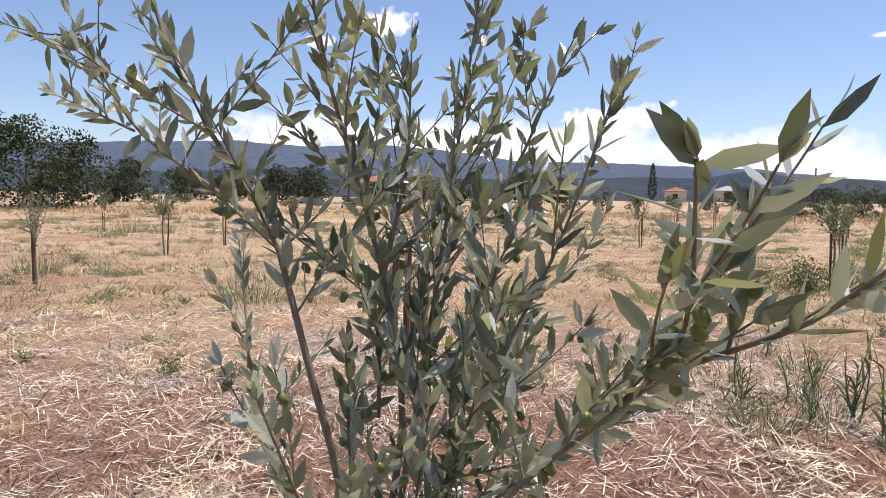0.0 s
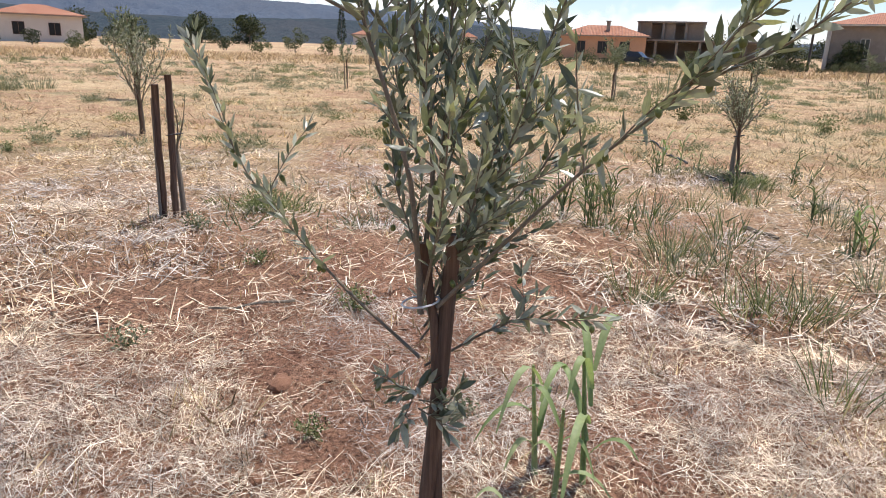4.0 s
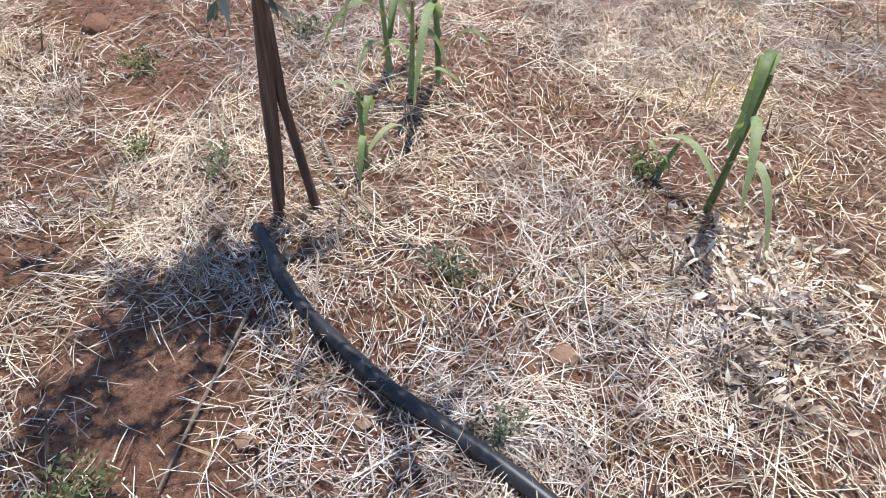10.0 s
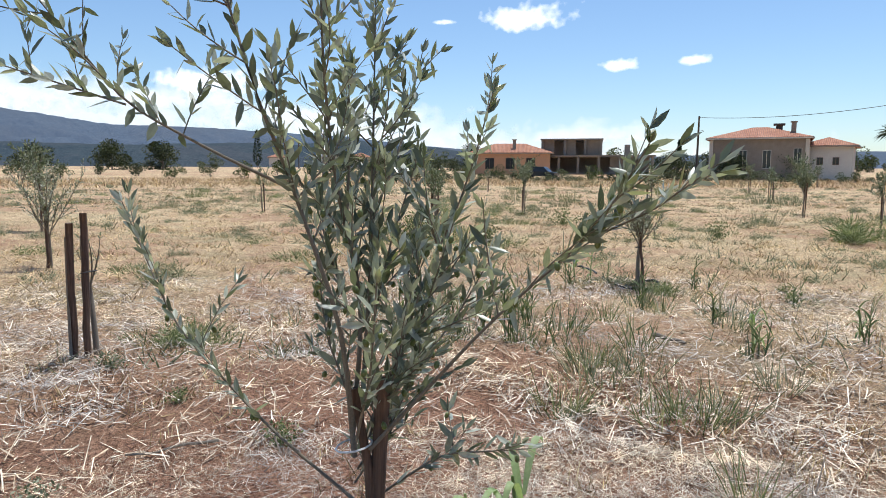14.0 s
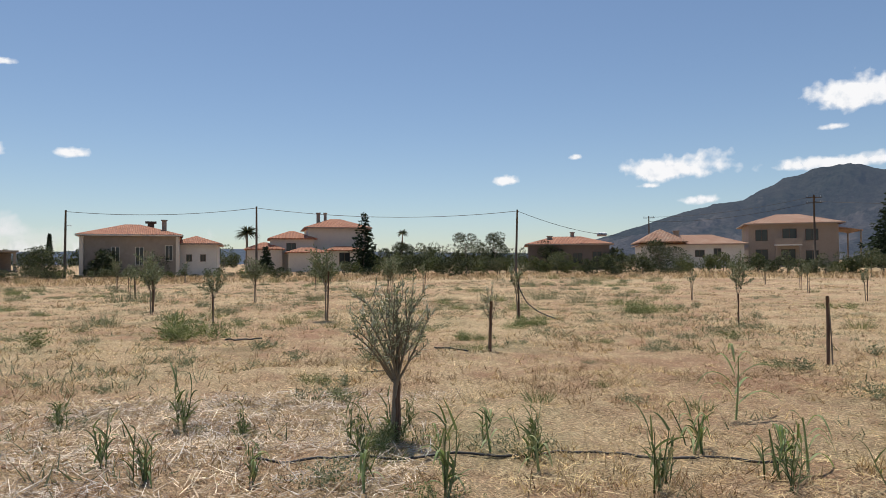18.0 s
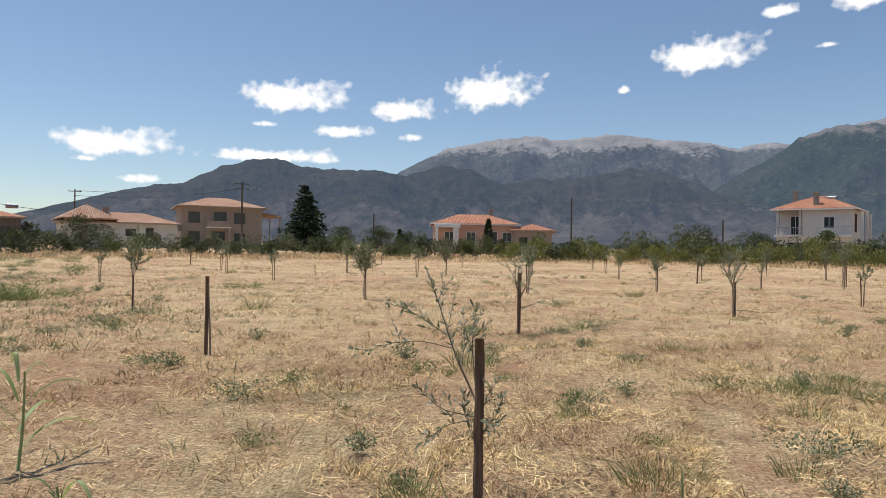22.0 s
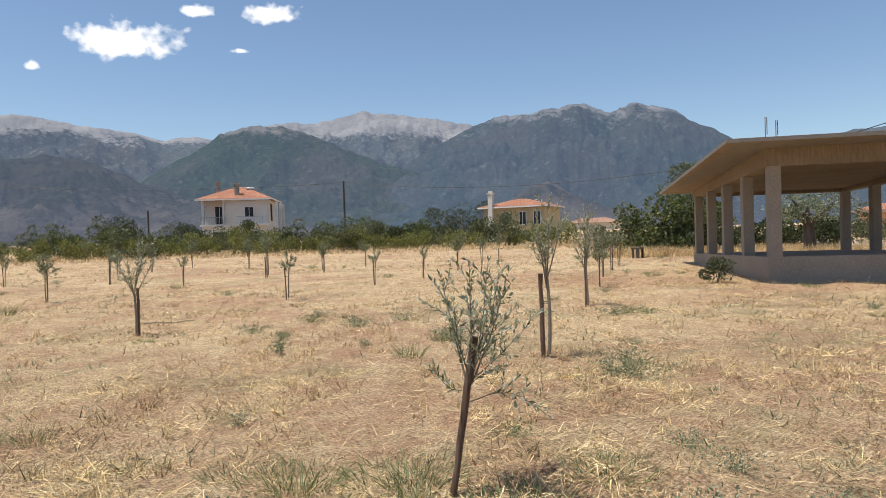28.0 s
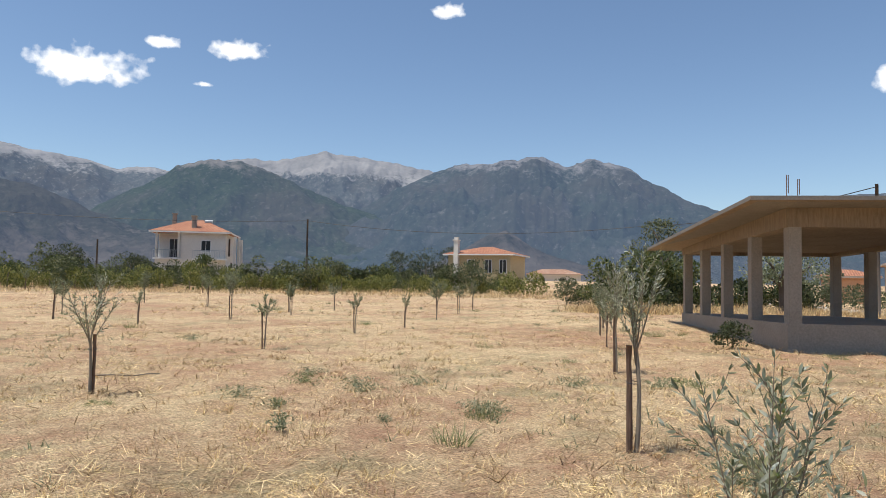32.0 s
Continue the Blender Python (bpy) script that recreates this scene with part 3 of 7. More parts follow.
CLOUDS_EAST = [(-111.6, 3.9, 22.1, 4.3), (-93.3, 3.1, 16.3, 1.7), (-142.5, 14.9, 6.5, 3.1), (-142.2, 10.6, 3.4, 1.8), (-132.8, 20.4, 2.6, 0.8), (-152.9, 4.9, 17.8, 3.2), (-136.3, 5.9, 13.9, 4.0), (-123.8, 7.4, 11.1, 2.9), (-115.4, 5.0, 22.5, 3.2), (-147.9, 13.1, 3.9, 1.5), (-150.4, 6.5, 15.4, 4.3), (-141.8, 5.9, 26.4, 2.9), (-127.0, 6.0, 21.6, 2.9)]
ROWS_NEAR = [(-14.6, -4.4), (-16.2, -4.8), (-7.4, -16.8), (-13.2, -13.4), (-10.8, 15.7), (-19.1, 0.2), (-19.3, 5.6), (-18.4, 8.4), (-15.9, 13.1), (-10.0, -19.2), (-19.8, 9.0), (-7.4, 21.0), (-22.5, -3.6), (5.9, 22.9), (13.3, 19.6), (-23.7, 4.9), (-21.7, -12.6), (-3.2, 25.4), (-25.7, -4.1), (-25.6, 5.3), (16.3, 22.2), (10.1, 26.1), (1.2, 28.2), (-27.2, -8.0), (12.8, 27.4), (-15.2, -26.5), (19.0, 24.2)]
ROWS_MIDDLE = [(-29.2, 10.0), (-9.6, -29.5), (-18.7, 24.9), (-3.5, 31.2), (-27.5, 15.6), (5.7, 32.1), (-14.1, 29.5), (-31.4, -12.3), (-29.7, 16.7), (9.2, 33.3), (22.2, 26.6), (16.7, 30.7), (-18.7, -30.3), (3.9, 35.7), (-35.7, 6.2), (-9.2, 35.2), (-3.9, 36.2), (9.9, 35.2), (-31.8, 20.0), (-36.3, -10.7), (12.8, 35.8), (-38.0, 6.8), (0.6, 38.6), (20.5, 33.8), (-8.5, 39.0), (-19.3, 35.1), (13.9, 38.2), (4.9, 40.4)]
ROWS_EDGE = [(-14.0, 38.6), (-4.0, 41.8), (-38.3, -18.0), (16.7, 39.0), (-39.4, 17.1), (24.9, 37.8), (-22.5, 40.3), (12.4, 44.8), (7.5, 46.2), (-47.0, -9.7), (0.4, 49.4), (-44.3, -23.7), (10.7, 50.2), (-51.7, 7.9), (-28.8, 47.4), (-0.2, 56.6), (9.7, 56.3), (-17.3, 57.1), (-10.8, 58.7), (-53.2, -28.3), (-58.8, -21.3), (-61.9, 14.7), (-61.6, -26.2), (19.3, 65.4), (7.3, 70.6), (-4.5, 71.9), (-73.6, -4.2), (-11.7, 73.4)]

# the land, the mountains and the clouds
def bearing(az, d):
    return d * math.sin(radians(az)), d * math.cos(radians(az))


def build_ground():
    radii = np.concatenate([np.linspace(0, 9, 130)[1:], np.geomspace(9, 60, 130)[1:], np.geomspace(60, 4900, 50)[1:]])
    n = 480
    a = np.arange(n) * 2 * math.pi / n
    x, y = radii[:, None] * np.sin(a), radii[:, None] * np.cos(a)
    v = np.stack([x, y, rise(x, y)], -1).reshape(-1, 3)
    v = np.vstack([v, [[0, 0, ground_z(0, 0)]]])
    i, j = np.meshgrid(np.arange(len(radii) - 1), np.arange(n), indexing="ij")
    k = (j + 1) % n
    g = Geo()
    g.add(v, np.stack([i * n + j, i * n + k, (i + 1) * n + k, (i + 1) * n + j], -1).reshape(-1, 4)[:, ::-1])
    g.f.append(np.array([(len(v) - 1, j, (j + 1) % n) for j in range(n)])[:, ::-1])
    ob = piece("ground", g, M_SOIL, None, "", True)
    tagged(ob, "dry red soil of an olive field under straw", "ground", kind="structure")


build_ground()


def ridge(name, label, dist, depth, summits, mat, rough=0.10, seed=0.0, fine=0.10):
    """A mountain range: summits and saddles as bearing and angle of height, with spurs down its near side."""
    az = np.arange(summits[0][0], summits[-1][0], fine)
    el = np.interp(az, [s[0] for s in summits], [s[1] for s in summits])
    kern = np.hanning(max(3, int(0.9 / fine) | 1))
    el = np.convolve(np.pad(el, len(kern) // 2, mode="edge"), kern / kern.sum(), "valid")[: len(az)]
    rows = 56
    v = np.zeros((rows, len(az), 3))
    for r in range(rows):
        s = r / (rows - 6)
        d = dist - depth * (1 - s)
        for c, a in enumerate(az):
            top = dist * math.tan(radians(el[c]))
            x, y = bearing(a, d)
            n = 1.9 * (noise.ridged_multi_fractal(Vector((x * 0.0024 + seed, y * 0.0024, seed)), 0.85, 2.1, 6, 1.0, 2.0) - 1.0)
            n2 = noise.fractal(Vector((a * 0.9 + seed, s * 2.0, seed)), 0.9, 2.1, 3)
            if s <= 1:
                z = top * (s**1.25) + rough * top * (n * 4 * s * (1 - s) * 0.9 + n2 * 0.16 * s)
            else:
                z = top * (1 - (s - 1) * 4.0) + rough * top * n2 * 0.16
            v[r, c] = (x, y, z - 8)
    i, j = np.meshgrid(np.arange(rows - 1), np.arange(len(az) - 1), indexing="ij")
    w = len(az)
    g = Geo()
    g.add(v.reshape(-1, 3), np.stack([i * w + j, i * w + j + 1, (i + 1) * w + j + 1, (i + 1) * w + j], -1).reshape(-1, 4))
    tagged(piece(name, g, mat, None, label, True), category="mountain", kind="structure")


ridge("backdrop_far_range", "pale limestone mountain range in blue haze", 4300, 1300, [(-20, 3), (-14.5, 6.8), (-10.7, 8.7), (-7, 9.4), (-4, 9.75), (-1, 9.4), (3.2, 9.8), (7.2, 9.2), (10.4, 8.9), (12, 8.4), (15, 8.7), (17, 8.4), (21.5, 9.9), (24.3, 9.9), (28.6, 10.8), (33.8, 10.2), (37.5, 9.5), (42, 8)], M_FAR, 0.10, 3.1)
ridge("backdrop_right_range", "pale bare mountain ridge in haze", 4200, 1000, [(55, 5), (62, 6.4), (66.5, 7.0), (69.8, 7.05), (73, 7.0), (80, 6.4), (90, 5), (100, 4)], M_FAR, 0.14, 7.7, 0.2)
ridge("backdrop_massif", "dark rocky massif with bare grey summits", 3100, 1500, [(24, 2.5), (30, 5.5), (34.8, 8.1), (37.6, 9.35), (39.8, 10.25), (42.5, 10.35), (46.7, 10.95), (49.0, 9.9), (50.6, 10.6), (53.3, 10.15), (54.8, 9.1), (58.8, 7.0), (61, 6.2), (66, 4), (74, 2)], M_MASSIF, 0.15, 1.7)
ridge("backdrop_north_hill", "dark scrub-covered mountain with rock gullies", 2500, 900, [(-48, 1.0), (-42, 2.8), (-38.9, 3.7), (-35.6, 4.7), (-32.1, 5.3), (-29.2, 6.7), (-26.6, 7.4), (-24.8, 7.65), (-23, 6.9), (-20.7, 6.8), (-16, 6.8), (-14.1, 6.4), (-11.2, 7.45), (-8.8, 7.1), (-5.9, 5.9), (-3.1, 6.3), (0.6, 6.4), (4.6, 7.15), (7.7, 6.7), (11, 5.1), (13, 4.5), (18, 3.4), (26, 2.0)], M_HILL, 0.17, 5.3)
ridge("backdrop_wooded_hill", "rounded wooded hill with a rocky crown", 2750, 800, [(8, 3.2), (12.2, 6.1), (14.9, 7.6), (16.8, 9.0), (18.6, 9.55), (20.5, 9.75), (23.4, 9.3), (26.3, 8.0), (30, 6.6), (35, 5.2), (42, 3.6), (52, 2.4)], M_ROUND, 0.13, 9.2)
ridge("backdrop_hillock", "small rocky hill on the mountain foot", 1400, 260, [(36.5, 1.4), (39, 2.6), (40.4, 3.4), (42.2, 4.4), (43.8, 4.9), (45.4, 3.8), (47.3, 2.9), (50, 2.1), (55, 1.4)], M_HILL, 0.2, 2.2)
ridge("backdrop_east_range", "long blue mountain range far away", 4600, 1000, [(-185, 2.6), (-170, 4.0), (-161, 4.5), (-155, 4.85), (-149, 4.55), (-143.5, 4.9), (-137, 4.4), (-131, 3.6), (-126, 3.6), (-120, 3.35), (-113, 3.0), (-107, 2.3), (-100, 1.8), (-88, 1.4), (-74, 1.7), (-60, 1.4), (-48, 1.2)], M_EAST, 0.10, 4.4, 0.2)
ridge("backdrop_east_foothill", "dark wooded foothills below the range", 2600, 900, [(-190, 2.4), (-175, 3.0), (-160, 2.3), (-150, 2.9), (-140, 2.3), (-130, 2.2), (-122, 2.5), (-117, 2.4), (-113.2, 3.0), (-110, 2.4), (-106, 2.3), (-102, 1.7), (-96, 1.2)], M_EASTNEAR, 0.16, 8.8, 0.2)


def cloud(az, el, width, height, lift=0.0):
    d = 4750.0
    c = math.cos(radians(el))
    x, y = bearing(az, d * c)
    w, h = d * math.tan(radians(width / 2)) * 1.15, d * math.tan(radians(height / 2)) * 1.35
    me = bpy.data.meshes.new("cloud")
    me.from_pydata([(-w, 0, -h), (w, 0, -h), (w, 0, h), (-w, 0, h)], [], [(0, 1, 2, 3)])
    uv = me.uv_layers.new()
    for i, q in enumerate(((0, 0), (1, 0), (1, 1), (0, 1))):
        uv.data[i].uv = q
    me.materials.append(M_BANK if width > 10.5 and el < 7 else M_CLOUD)
    ob = tagged(new("cloud", me), "small white fair-weather cloud", "cloud", "clouds in the sky", "structure")
    ob.matrix_basis = pose(x, y, d * math.sin(radians(el)), 0, 0, -az)


# the bank added at bearing -98 is low cloud doubling as horizon haze
for row in CLOUDS_WEST + CLOUDS_EAST + [(-98.0, 2.4, 44.0, 4.6), (-132.0, 4.6, 50.0, 5.0)]:
    cloud(*row)


# olive trees on stakes
def stake_mesh(rng, h, r=0.028, lean=(0.0, 0.0)):
    g = Geo()
    z = np.linspace(-0.12, h, 8)
    pts = np.stack([lean[0] * z + rng.normal(0, 0.003, 8), lean[1] * z + rng.normal(0, 0.003, 8), z], -1)
    tube(g, pts, r * (1 + rng.normal(0, 0.06, 8)), 7)
    return g


def bent(rng, a, b, n, sag=0.0, wob=0.02):
    a, b = np.asarray(a, float), np.asarray(b, float)
    s = np.linspace(0, 1, n)[:, None]
    d = np.linalg.norm(b - a)
    side = rng.normal(size=3) * wob * d * 2.2
    return a + (b - a) * s + side * s * (1 - s) + np.array([0, 0, sag]) * (s * (1 - s)) * 4


def twig_leaves(rng, pts, step, start, length, sink):
    """Opposite pairs along a twig, pointing outwards and up."""
    seg = np.linalg.norm(np.diff(pts, axis=0), axis=1)
    total = seg.sum()
    at = np.arange(start * total, total, step)
    cum = np.r_[0, np.cumsum(seg)]
    pos = np.stack([np.interp(at, cum, pts[:, i]) for i in range(3)], -1)
    ahead = unit(np.stack([np.interp(at + 0.01, cum, pts[:, i]) - np.interp(at - 0.01, cum, pts[:, i]) for i in range(3)], -1))
    ref = unit(rng.normal(size=3))
    for k in range(len(pos)):
        side = unit(np.cross(ahead[k], ref))
        ang = k * 1.57 + rng.normal(0, 0.35)
        out = side * math.cos(ang) + np.cross(ahead[k], side) * math.sin(ang)
        for sgn in (1, -1):
            if rng.random() < 0.12:
                continue
            w = ahead[k] * rng.uniform(0.6, 1.15) + sgn * out * rng.uniform(0.55, 0.95) + [0, 0, rng.uniform(-0.25, 0.25)]
            sink.append((pos[k], w, length * rng.uniform(0.65, 1.15)))
    sink.append((pts[-1], unit(pts[-1] - pts[-2]), length * 0.9))


def olive_parts(seed, height=1.5, fork=0.75, spread=0.35, stems=7, leaf=0.05, step=0.03, twigs=6, near=True, tips=None, low=0, trunk_r=0.016, thin=0.15):
    """Trunk, limbs and leaves of a young olive tree."""
    rng = np.random.default_rng(seed)
    wood, limb, sink = Geo(), Geo(), []
    top = np.array([rng.normal(0, 0.03), rng.normal(0, 0.03), fork])
    tube(wood, bent(rng, (0, 0, -0.1), top, 7, 0, 0.03), np.linspace(trunk_r * 1.5, trunk_r, 7), 7)
    if tips is None:
        tips = []
        for i in range(stems):
            a = i * 2.4 + rng.normal(0, 0.4)
            r = spread * math.sqrt((i + 0.6) / stems) * rng.uniform(0.7, 1.15)
            tips.append((r * math.cos(a), r * math.sin(a), height - rng.uniform(0.0, 0.5) * (height - fork) * (0.3 + r / spread), fork * rng.uniform(0.8, 1.0)))
        for i in range(low):
            a = rng.uniform(0, 6.28)
            tips.append((spread * 1.2 * math.cos(a), spread * 1.2 * math.sin(a), fork * rng.uniform(0.75, 1.15), fork * 0.7))
    for x, y, z, z0 in tips:
        a = np.array([top[0] * z0 / fork, top[1] * z0 / fork, z0])
        main = bent(rng, a, (x, y, z), 9, rng.uniform(-0.02, 0.05), 0.07)
        tube(limb, main if near else main[::2], np.linspace(trunk_r * 0.55, trunk_r * 0.12, 9 if near else 5), 5 if near else 3)
        d = np.linalg.norm(main[-1] - main[0])
        twig_leaves(rng, main, step, thin + 0.05, leaf, sink)
        for _ in range(max(1, int(round(twigs * d / 0.7)))):
            s = rng.uniform(0.25, 0.95)
            p = main[int(s * 8)]
            w = unit(main[-1] - main[0]) * rng.uniform(0.4, 1.0) + unit(rng.normal(size=3)) * 0.75 + [0, 0, 0.25]
            tw = bent(rng, p, p + unit(w) * d * rng.uniform(0.2, 0.42) * (1.25 - 0.5 * s), 6, 0, 0.08)
            tube(limb, tw if near else tw[::5], np.linspace(trunk_r * 0.25, trunk_r * 0.08, 6 if near else 2), 4 if near else 3, near)
            twig_leaves(rng, tw, step, thin, leaf, sink)
    return rng, wood, limb, sink


def foliage(rng, sink, near=True, ratio=0.265):
    g = Geo()
    p, w, l = np.array([s[0] for s in sink]), np.array([s[1] for s in sink]), np.array([s[2] for s in sink])
    return leaves(g, p, w, l, l * ratio * rng.uniform(0.8, 1.2, len(l)), rng, near)


OLIVE_LABEL = "young olive tree with grey-green leaves tied to a stake"


def olive_tree(m, seed, stake=(0.06, 0.03, 0.95, 0.03, 0.0), label=OLIVE_LABEL, fruit=0, **kw):
    rng, wood, limb, sink = olive_parts(seed, **kw)
    t = thing("olive_tree", label, "tree", m, "olive trees in rows")
    piece("trunk", wood, M_BARK, t, "", True)
    piece("branchwork", limb, M_STEM, t, "", True)
    near = kw.get("near", True)
    piece("foliage", foliage(rng, sink, near, 0.26 if near else 0.36), M_OLIVE if near else M_OLIVE_FAR, t)
    if stake:
        s = piece("stake", stake_mesh(rng, stake[2], stake[5] if len(stake) > 5 else 0.026, (stake[3], stake[4])), M_STAKE, t, "weathered wooden stake", True)
        s.location = (stake[0], stake[1], 0)
        tie = Geo()
        a = np.linspace(0, 2 * math.pi, 13)
        zt = min(0.62, stake[2] * 0.75)
        cx, cy = stake[0] * 0.5 + stake[3] * zt * 0.5, stake[1] * 0.5 + stake[4] * zt * 0.5
        tube(tie, np.stack([cx + (abs(stake[0]) * 0.5 + 0.034) * np.cos(a), cy + (abs(stake[1]) * 0.5 + 0.034) * np.sin(a), zt + 0.01 * np.sin(a)], -1), 0.004, 4, False)
        piece("tie", tie, M_WIRE, t)
    if fruit:
        me = fruit_mesh()
        pick = rng.choice(len(sink), fruit, replace=False)
        for k in pick:
            p = sink[k][0]
            f = under(new("olive_fruit", me), t)
            f.location = p + rng.normal(0, 0.006, 3) - [0, 0, 0.016]
            f.rotation_euler = (rng.uniform(-0.6, 0.6), rng.uniform(-0.6, 0.6), 0)
    return t


FRUIT = []


def fruit_mesh():
    if not FRUIT:
        bm = bmesh.new()
        bmesh.ops.create_icosphere(bm, subdivisions=1, radius=0.008)
        bmesh.ops.scale(bm, vec=(0.85, 0.85, 1.25), verts=bm.verts)
        me = bpy.data.meshes.new("olive_fruit")
        bm.to_mesh(me)
        bm.free()
        me.polygons.foreach_set("use_smooth", np.full(len(me.polygons), True))
        me.materials.append(M_FRUIT)
        FRUIT.append(me)
    return FRUIT[0]


# the tree by the pipe, whose branches the camera looks through
AX, AY = -1.97, -1.0
RV, FV = np.array([-0.545, 0.839]), np.array([-0.839, -0.545])


def tip(r, f, z, z0):
    q = RV * r + FV * f
    return (q[0], q[1], z, z0)


def limb_line(knots, right, ahead, n=14):
    """A smooth line through knots given as right, ahead and height from the trunk's foot."""
    k = np.array([[*(right * r + ahead * f), z] for r, f, z in knots])
    at = np.r_[0, np.cumsum(np.linalg.norm(np.diff(k, axis=0), axis=1))]
    s = np.linspace(0, at[-1], n)
    p = np.stack([np.interp(s, at, k[:, i]) for i in range(3)], -1)
    q = np.pad(p, ((1, 1), (0, 0)), mode="reflect", reflect_type="odd")
    return 0.25 * q[:-2] + 0.5 * q[1:-1] + 0.25 * q[2:]


# the limbs: knots, start radius, where leaves begin, side shoots
MAIN_LIMBS = [
    ([(0.0, 0.0, 0.80), (-0.03, -0.05, 1.10), (-0.08, -0.06, 1.24), (-0.12, -0.02, 1.38), (-0.20, -0.15, 1.56), (-0.30, -0.16, 1.96)], 0.0085, 0.42, 13),
    ([(-0.12, -0.02, 1.37), (-0.26, 0.02, 1.44), (-0.42, 0.05, 1.53), (-0.57, 0.08, 1.73)], 0.0050, 0.40, 6),
    ([(-0.42, 0.05, 1.53), (-0.54, 0.09, 1.57), (-0.66, 0.13, 1.61)], 0.0030, 0.1, 2),
    ([(0.0, 0.03, 0.82), (0.04, 0.08, 1.12), (-0.02, 0.08, 1.37), (-0.06, -0.03, 1.62), (-0.07, -0.11, 1.93)], 0.0080, 0.30, 18),
    ([(0.02, 0.03, 0.85), (0.06, 0.10, 1.20), (0.08, 0.16, 1.45), (0.11, 0.25, 1.84)], 0.0075, 0.25, 16),
    ([(0.07, 0.12, 1.30), (0.17, 0.24, 1.48), (0.25, 0.34, 1.71)], 0.0050, 0.15, 6),
    ([(0.03, 0.0, 0.84), (0.16, 0.03, 1.16), (0.26, 0.04, 1.36), (0.33, 0.05, 1.58)], 0.0065, 0.25, 9),
    ([(0.03, -0.02, 0.82), (0.24, -0.18, 1.12), (0.40, -0.29, 1.30), (0.38, -0.47, 1.45)], 0.0065, 0.45, 7),
    ([(0.40, -0.29, 1.29), (0.47, -0.36, 1.34), (0.52, -0.46, 1.42)], 0.0035, 0.1, 4),
    ([(0.0, 0.06, 1.30), (0.02, 0.12, 1.48), (0.02, 0.13, 1.67)], 0.0045, 0.1, 6),
    ([(0.0, 0.0, 0.70), (-0.16, 0.14, 0.82), (-0.37, 0.32, 1.04), (-0.49, 0.47, 1.33)], 0.0050, 0.30, 4),
    ([(0.0, -0.02, 0.84), (0.0, -0.18, 1.04), (-0.01, -0.28, 1.22)], 0.0045, 0.25, 4),
    ([(0.01, 0.0, 0.68), (0.10, 0.0, 0.73), (0.20, 0.02, 0.77), (0.44, 0.05, 0.74)], 0.0040, 0.2, 3),
    ([(0.03, 0.02, 0.84), (0.12, 0.06, 1.02), (0.18, 0.10, 1.22)], 0.0045, 0.1, 7),
    ([(0.02, 0.02, 0.80), (0.08, -0.04, 0.98), (0.11, -0.06, 1.16)], 0.0040, 0.1, 6),
    ([(0.01, 0.02, 0.76), (0.14, 0.09, 0.90), (0.24, 0.14, 1.06)], 0.0040, 0.1, 6),
    ([(0.0, 0.0, 0.74), (0.09, 0.05, 0.83), (0.13, 0.04, 0.93)], 0.0030, 0.1, 3),
    ([(0.0, 0.0, 0.90), (-0.05, 0.05, 1.06), (-0.06, 0.08, 1.20)], 0.0035, 0.1, 4),
    ([(0.04, 0.02, 0.90), (0.14, -0.02, 1.08), (0.20, -0.06, 1.30)], 0.0040, 0.1, 8),
    ([(0.05, 0.06, 1.05), (0.12, 0.16, 1.24), (0.20, 0.20, 1.44)], 0.0040, 0.1, 8),
    ([(0.0, 0.05, 1.10), (-0.04, 0.16, 1.28), (-0.02, 0.24, 1.50)], 0.0040, 0.1, 7),
    ([(0.08, 0.0, 0.92), (0.26, 0.10, 1.06), (0.38, 0.14, 1.22)], 0.0040, 0.1, 6),
    ([(0.0, 0.0, 0.62), (-0.05, -0.05, 0.66), (-0.08, -0.07, 0.70)], 0.0025, 0.1, 2),
    ([(0.0, 0.0, 0.60), (0.05, -0.06, 0.62), (0.07, -0.08, 0.67)], 0.0025, 0.1, 3),
    ([(0.0, 0.0, 0.58), (0.03, -0.05, 0.58), (0.05, -0.07, 0.56)], 0.0025, 0.1, 2),
    ([(0.0, 0.0, 0.64), (-0.03, -0.06, 0.62), (-0.05, -0.07, 0.58)], 0.0025, 0.1, 3),
]


def shoot_leaves(rng, pts, step, start, length, sink):
    """Leaves in pairs that stand up along a shoot, crowded and larger towards its tip."""
    seg = np.linalg.norm(np.diff(pts, axis=0), axis=1)
    cum = np.r_[0, np.cumsum(seg)]
    at = np.arange(start * cum[-1], cum[-1], step)
    ref = unit(rng.normal(size=3))
    for k, a in enumerate(at):
        pos = np.array([np.interp(a, cum, pts[:, i]) for i in range(3)])
        ahead = unit(np.array([np.interp(a + 0.01, cum, pts[:, i]) - np.interp(a - 0.01, cum, pts[:, i]) for i in range(3)]))
        side = unit(np.cross(ahead, ref))
        ang = k * 1.57 + rng.normal(0, 0.3)
        out = side * math.cos(ang) + np.cross(ahead, side) * math.sin(ang)
        for sgn in (1, -1):
            if rng.random() < 0.10:
                continue
            if rng.random() < 0.10:
                w = out * sgn + [0, 0, rng.uniform(-1.0, 0.0)]
            else:
                w = ahead * rng.uniform(0.7, 1.4) + sgn * out * rng.uniform(0.55, 1.0) + [0, 0, rng.uniform(-0.1, 0.35)]
            sink.append((pos, w, length * rng.uniform(0.6, 1.12)))
    end = unit(pts[-1] - pts[-2])
    for _ in range(3):
        sink.append((pts[-1], end + rng.normal(0, 0.22, 3), length * rng.uniform(0.55, 0.95)))


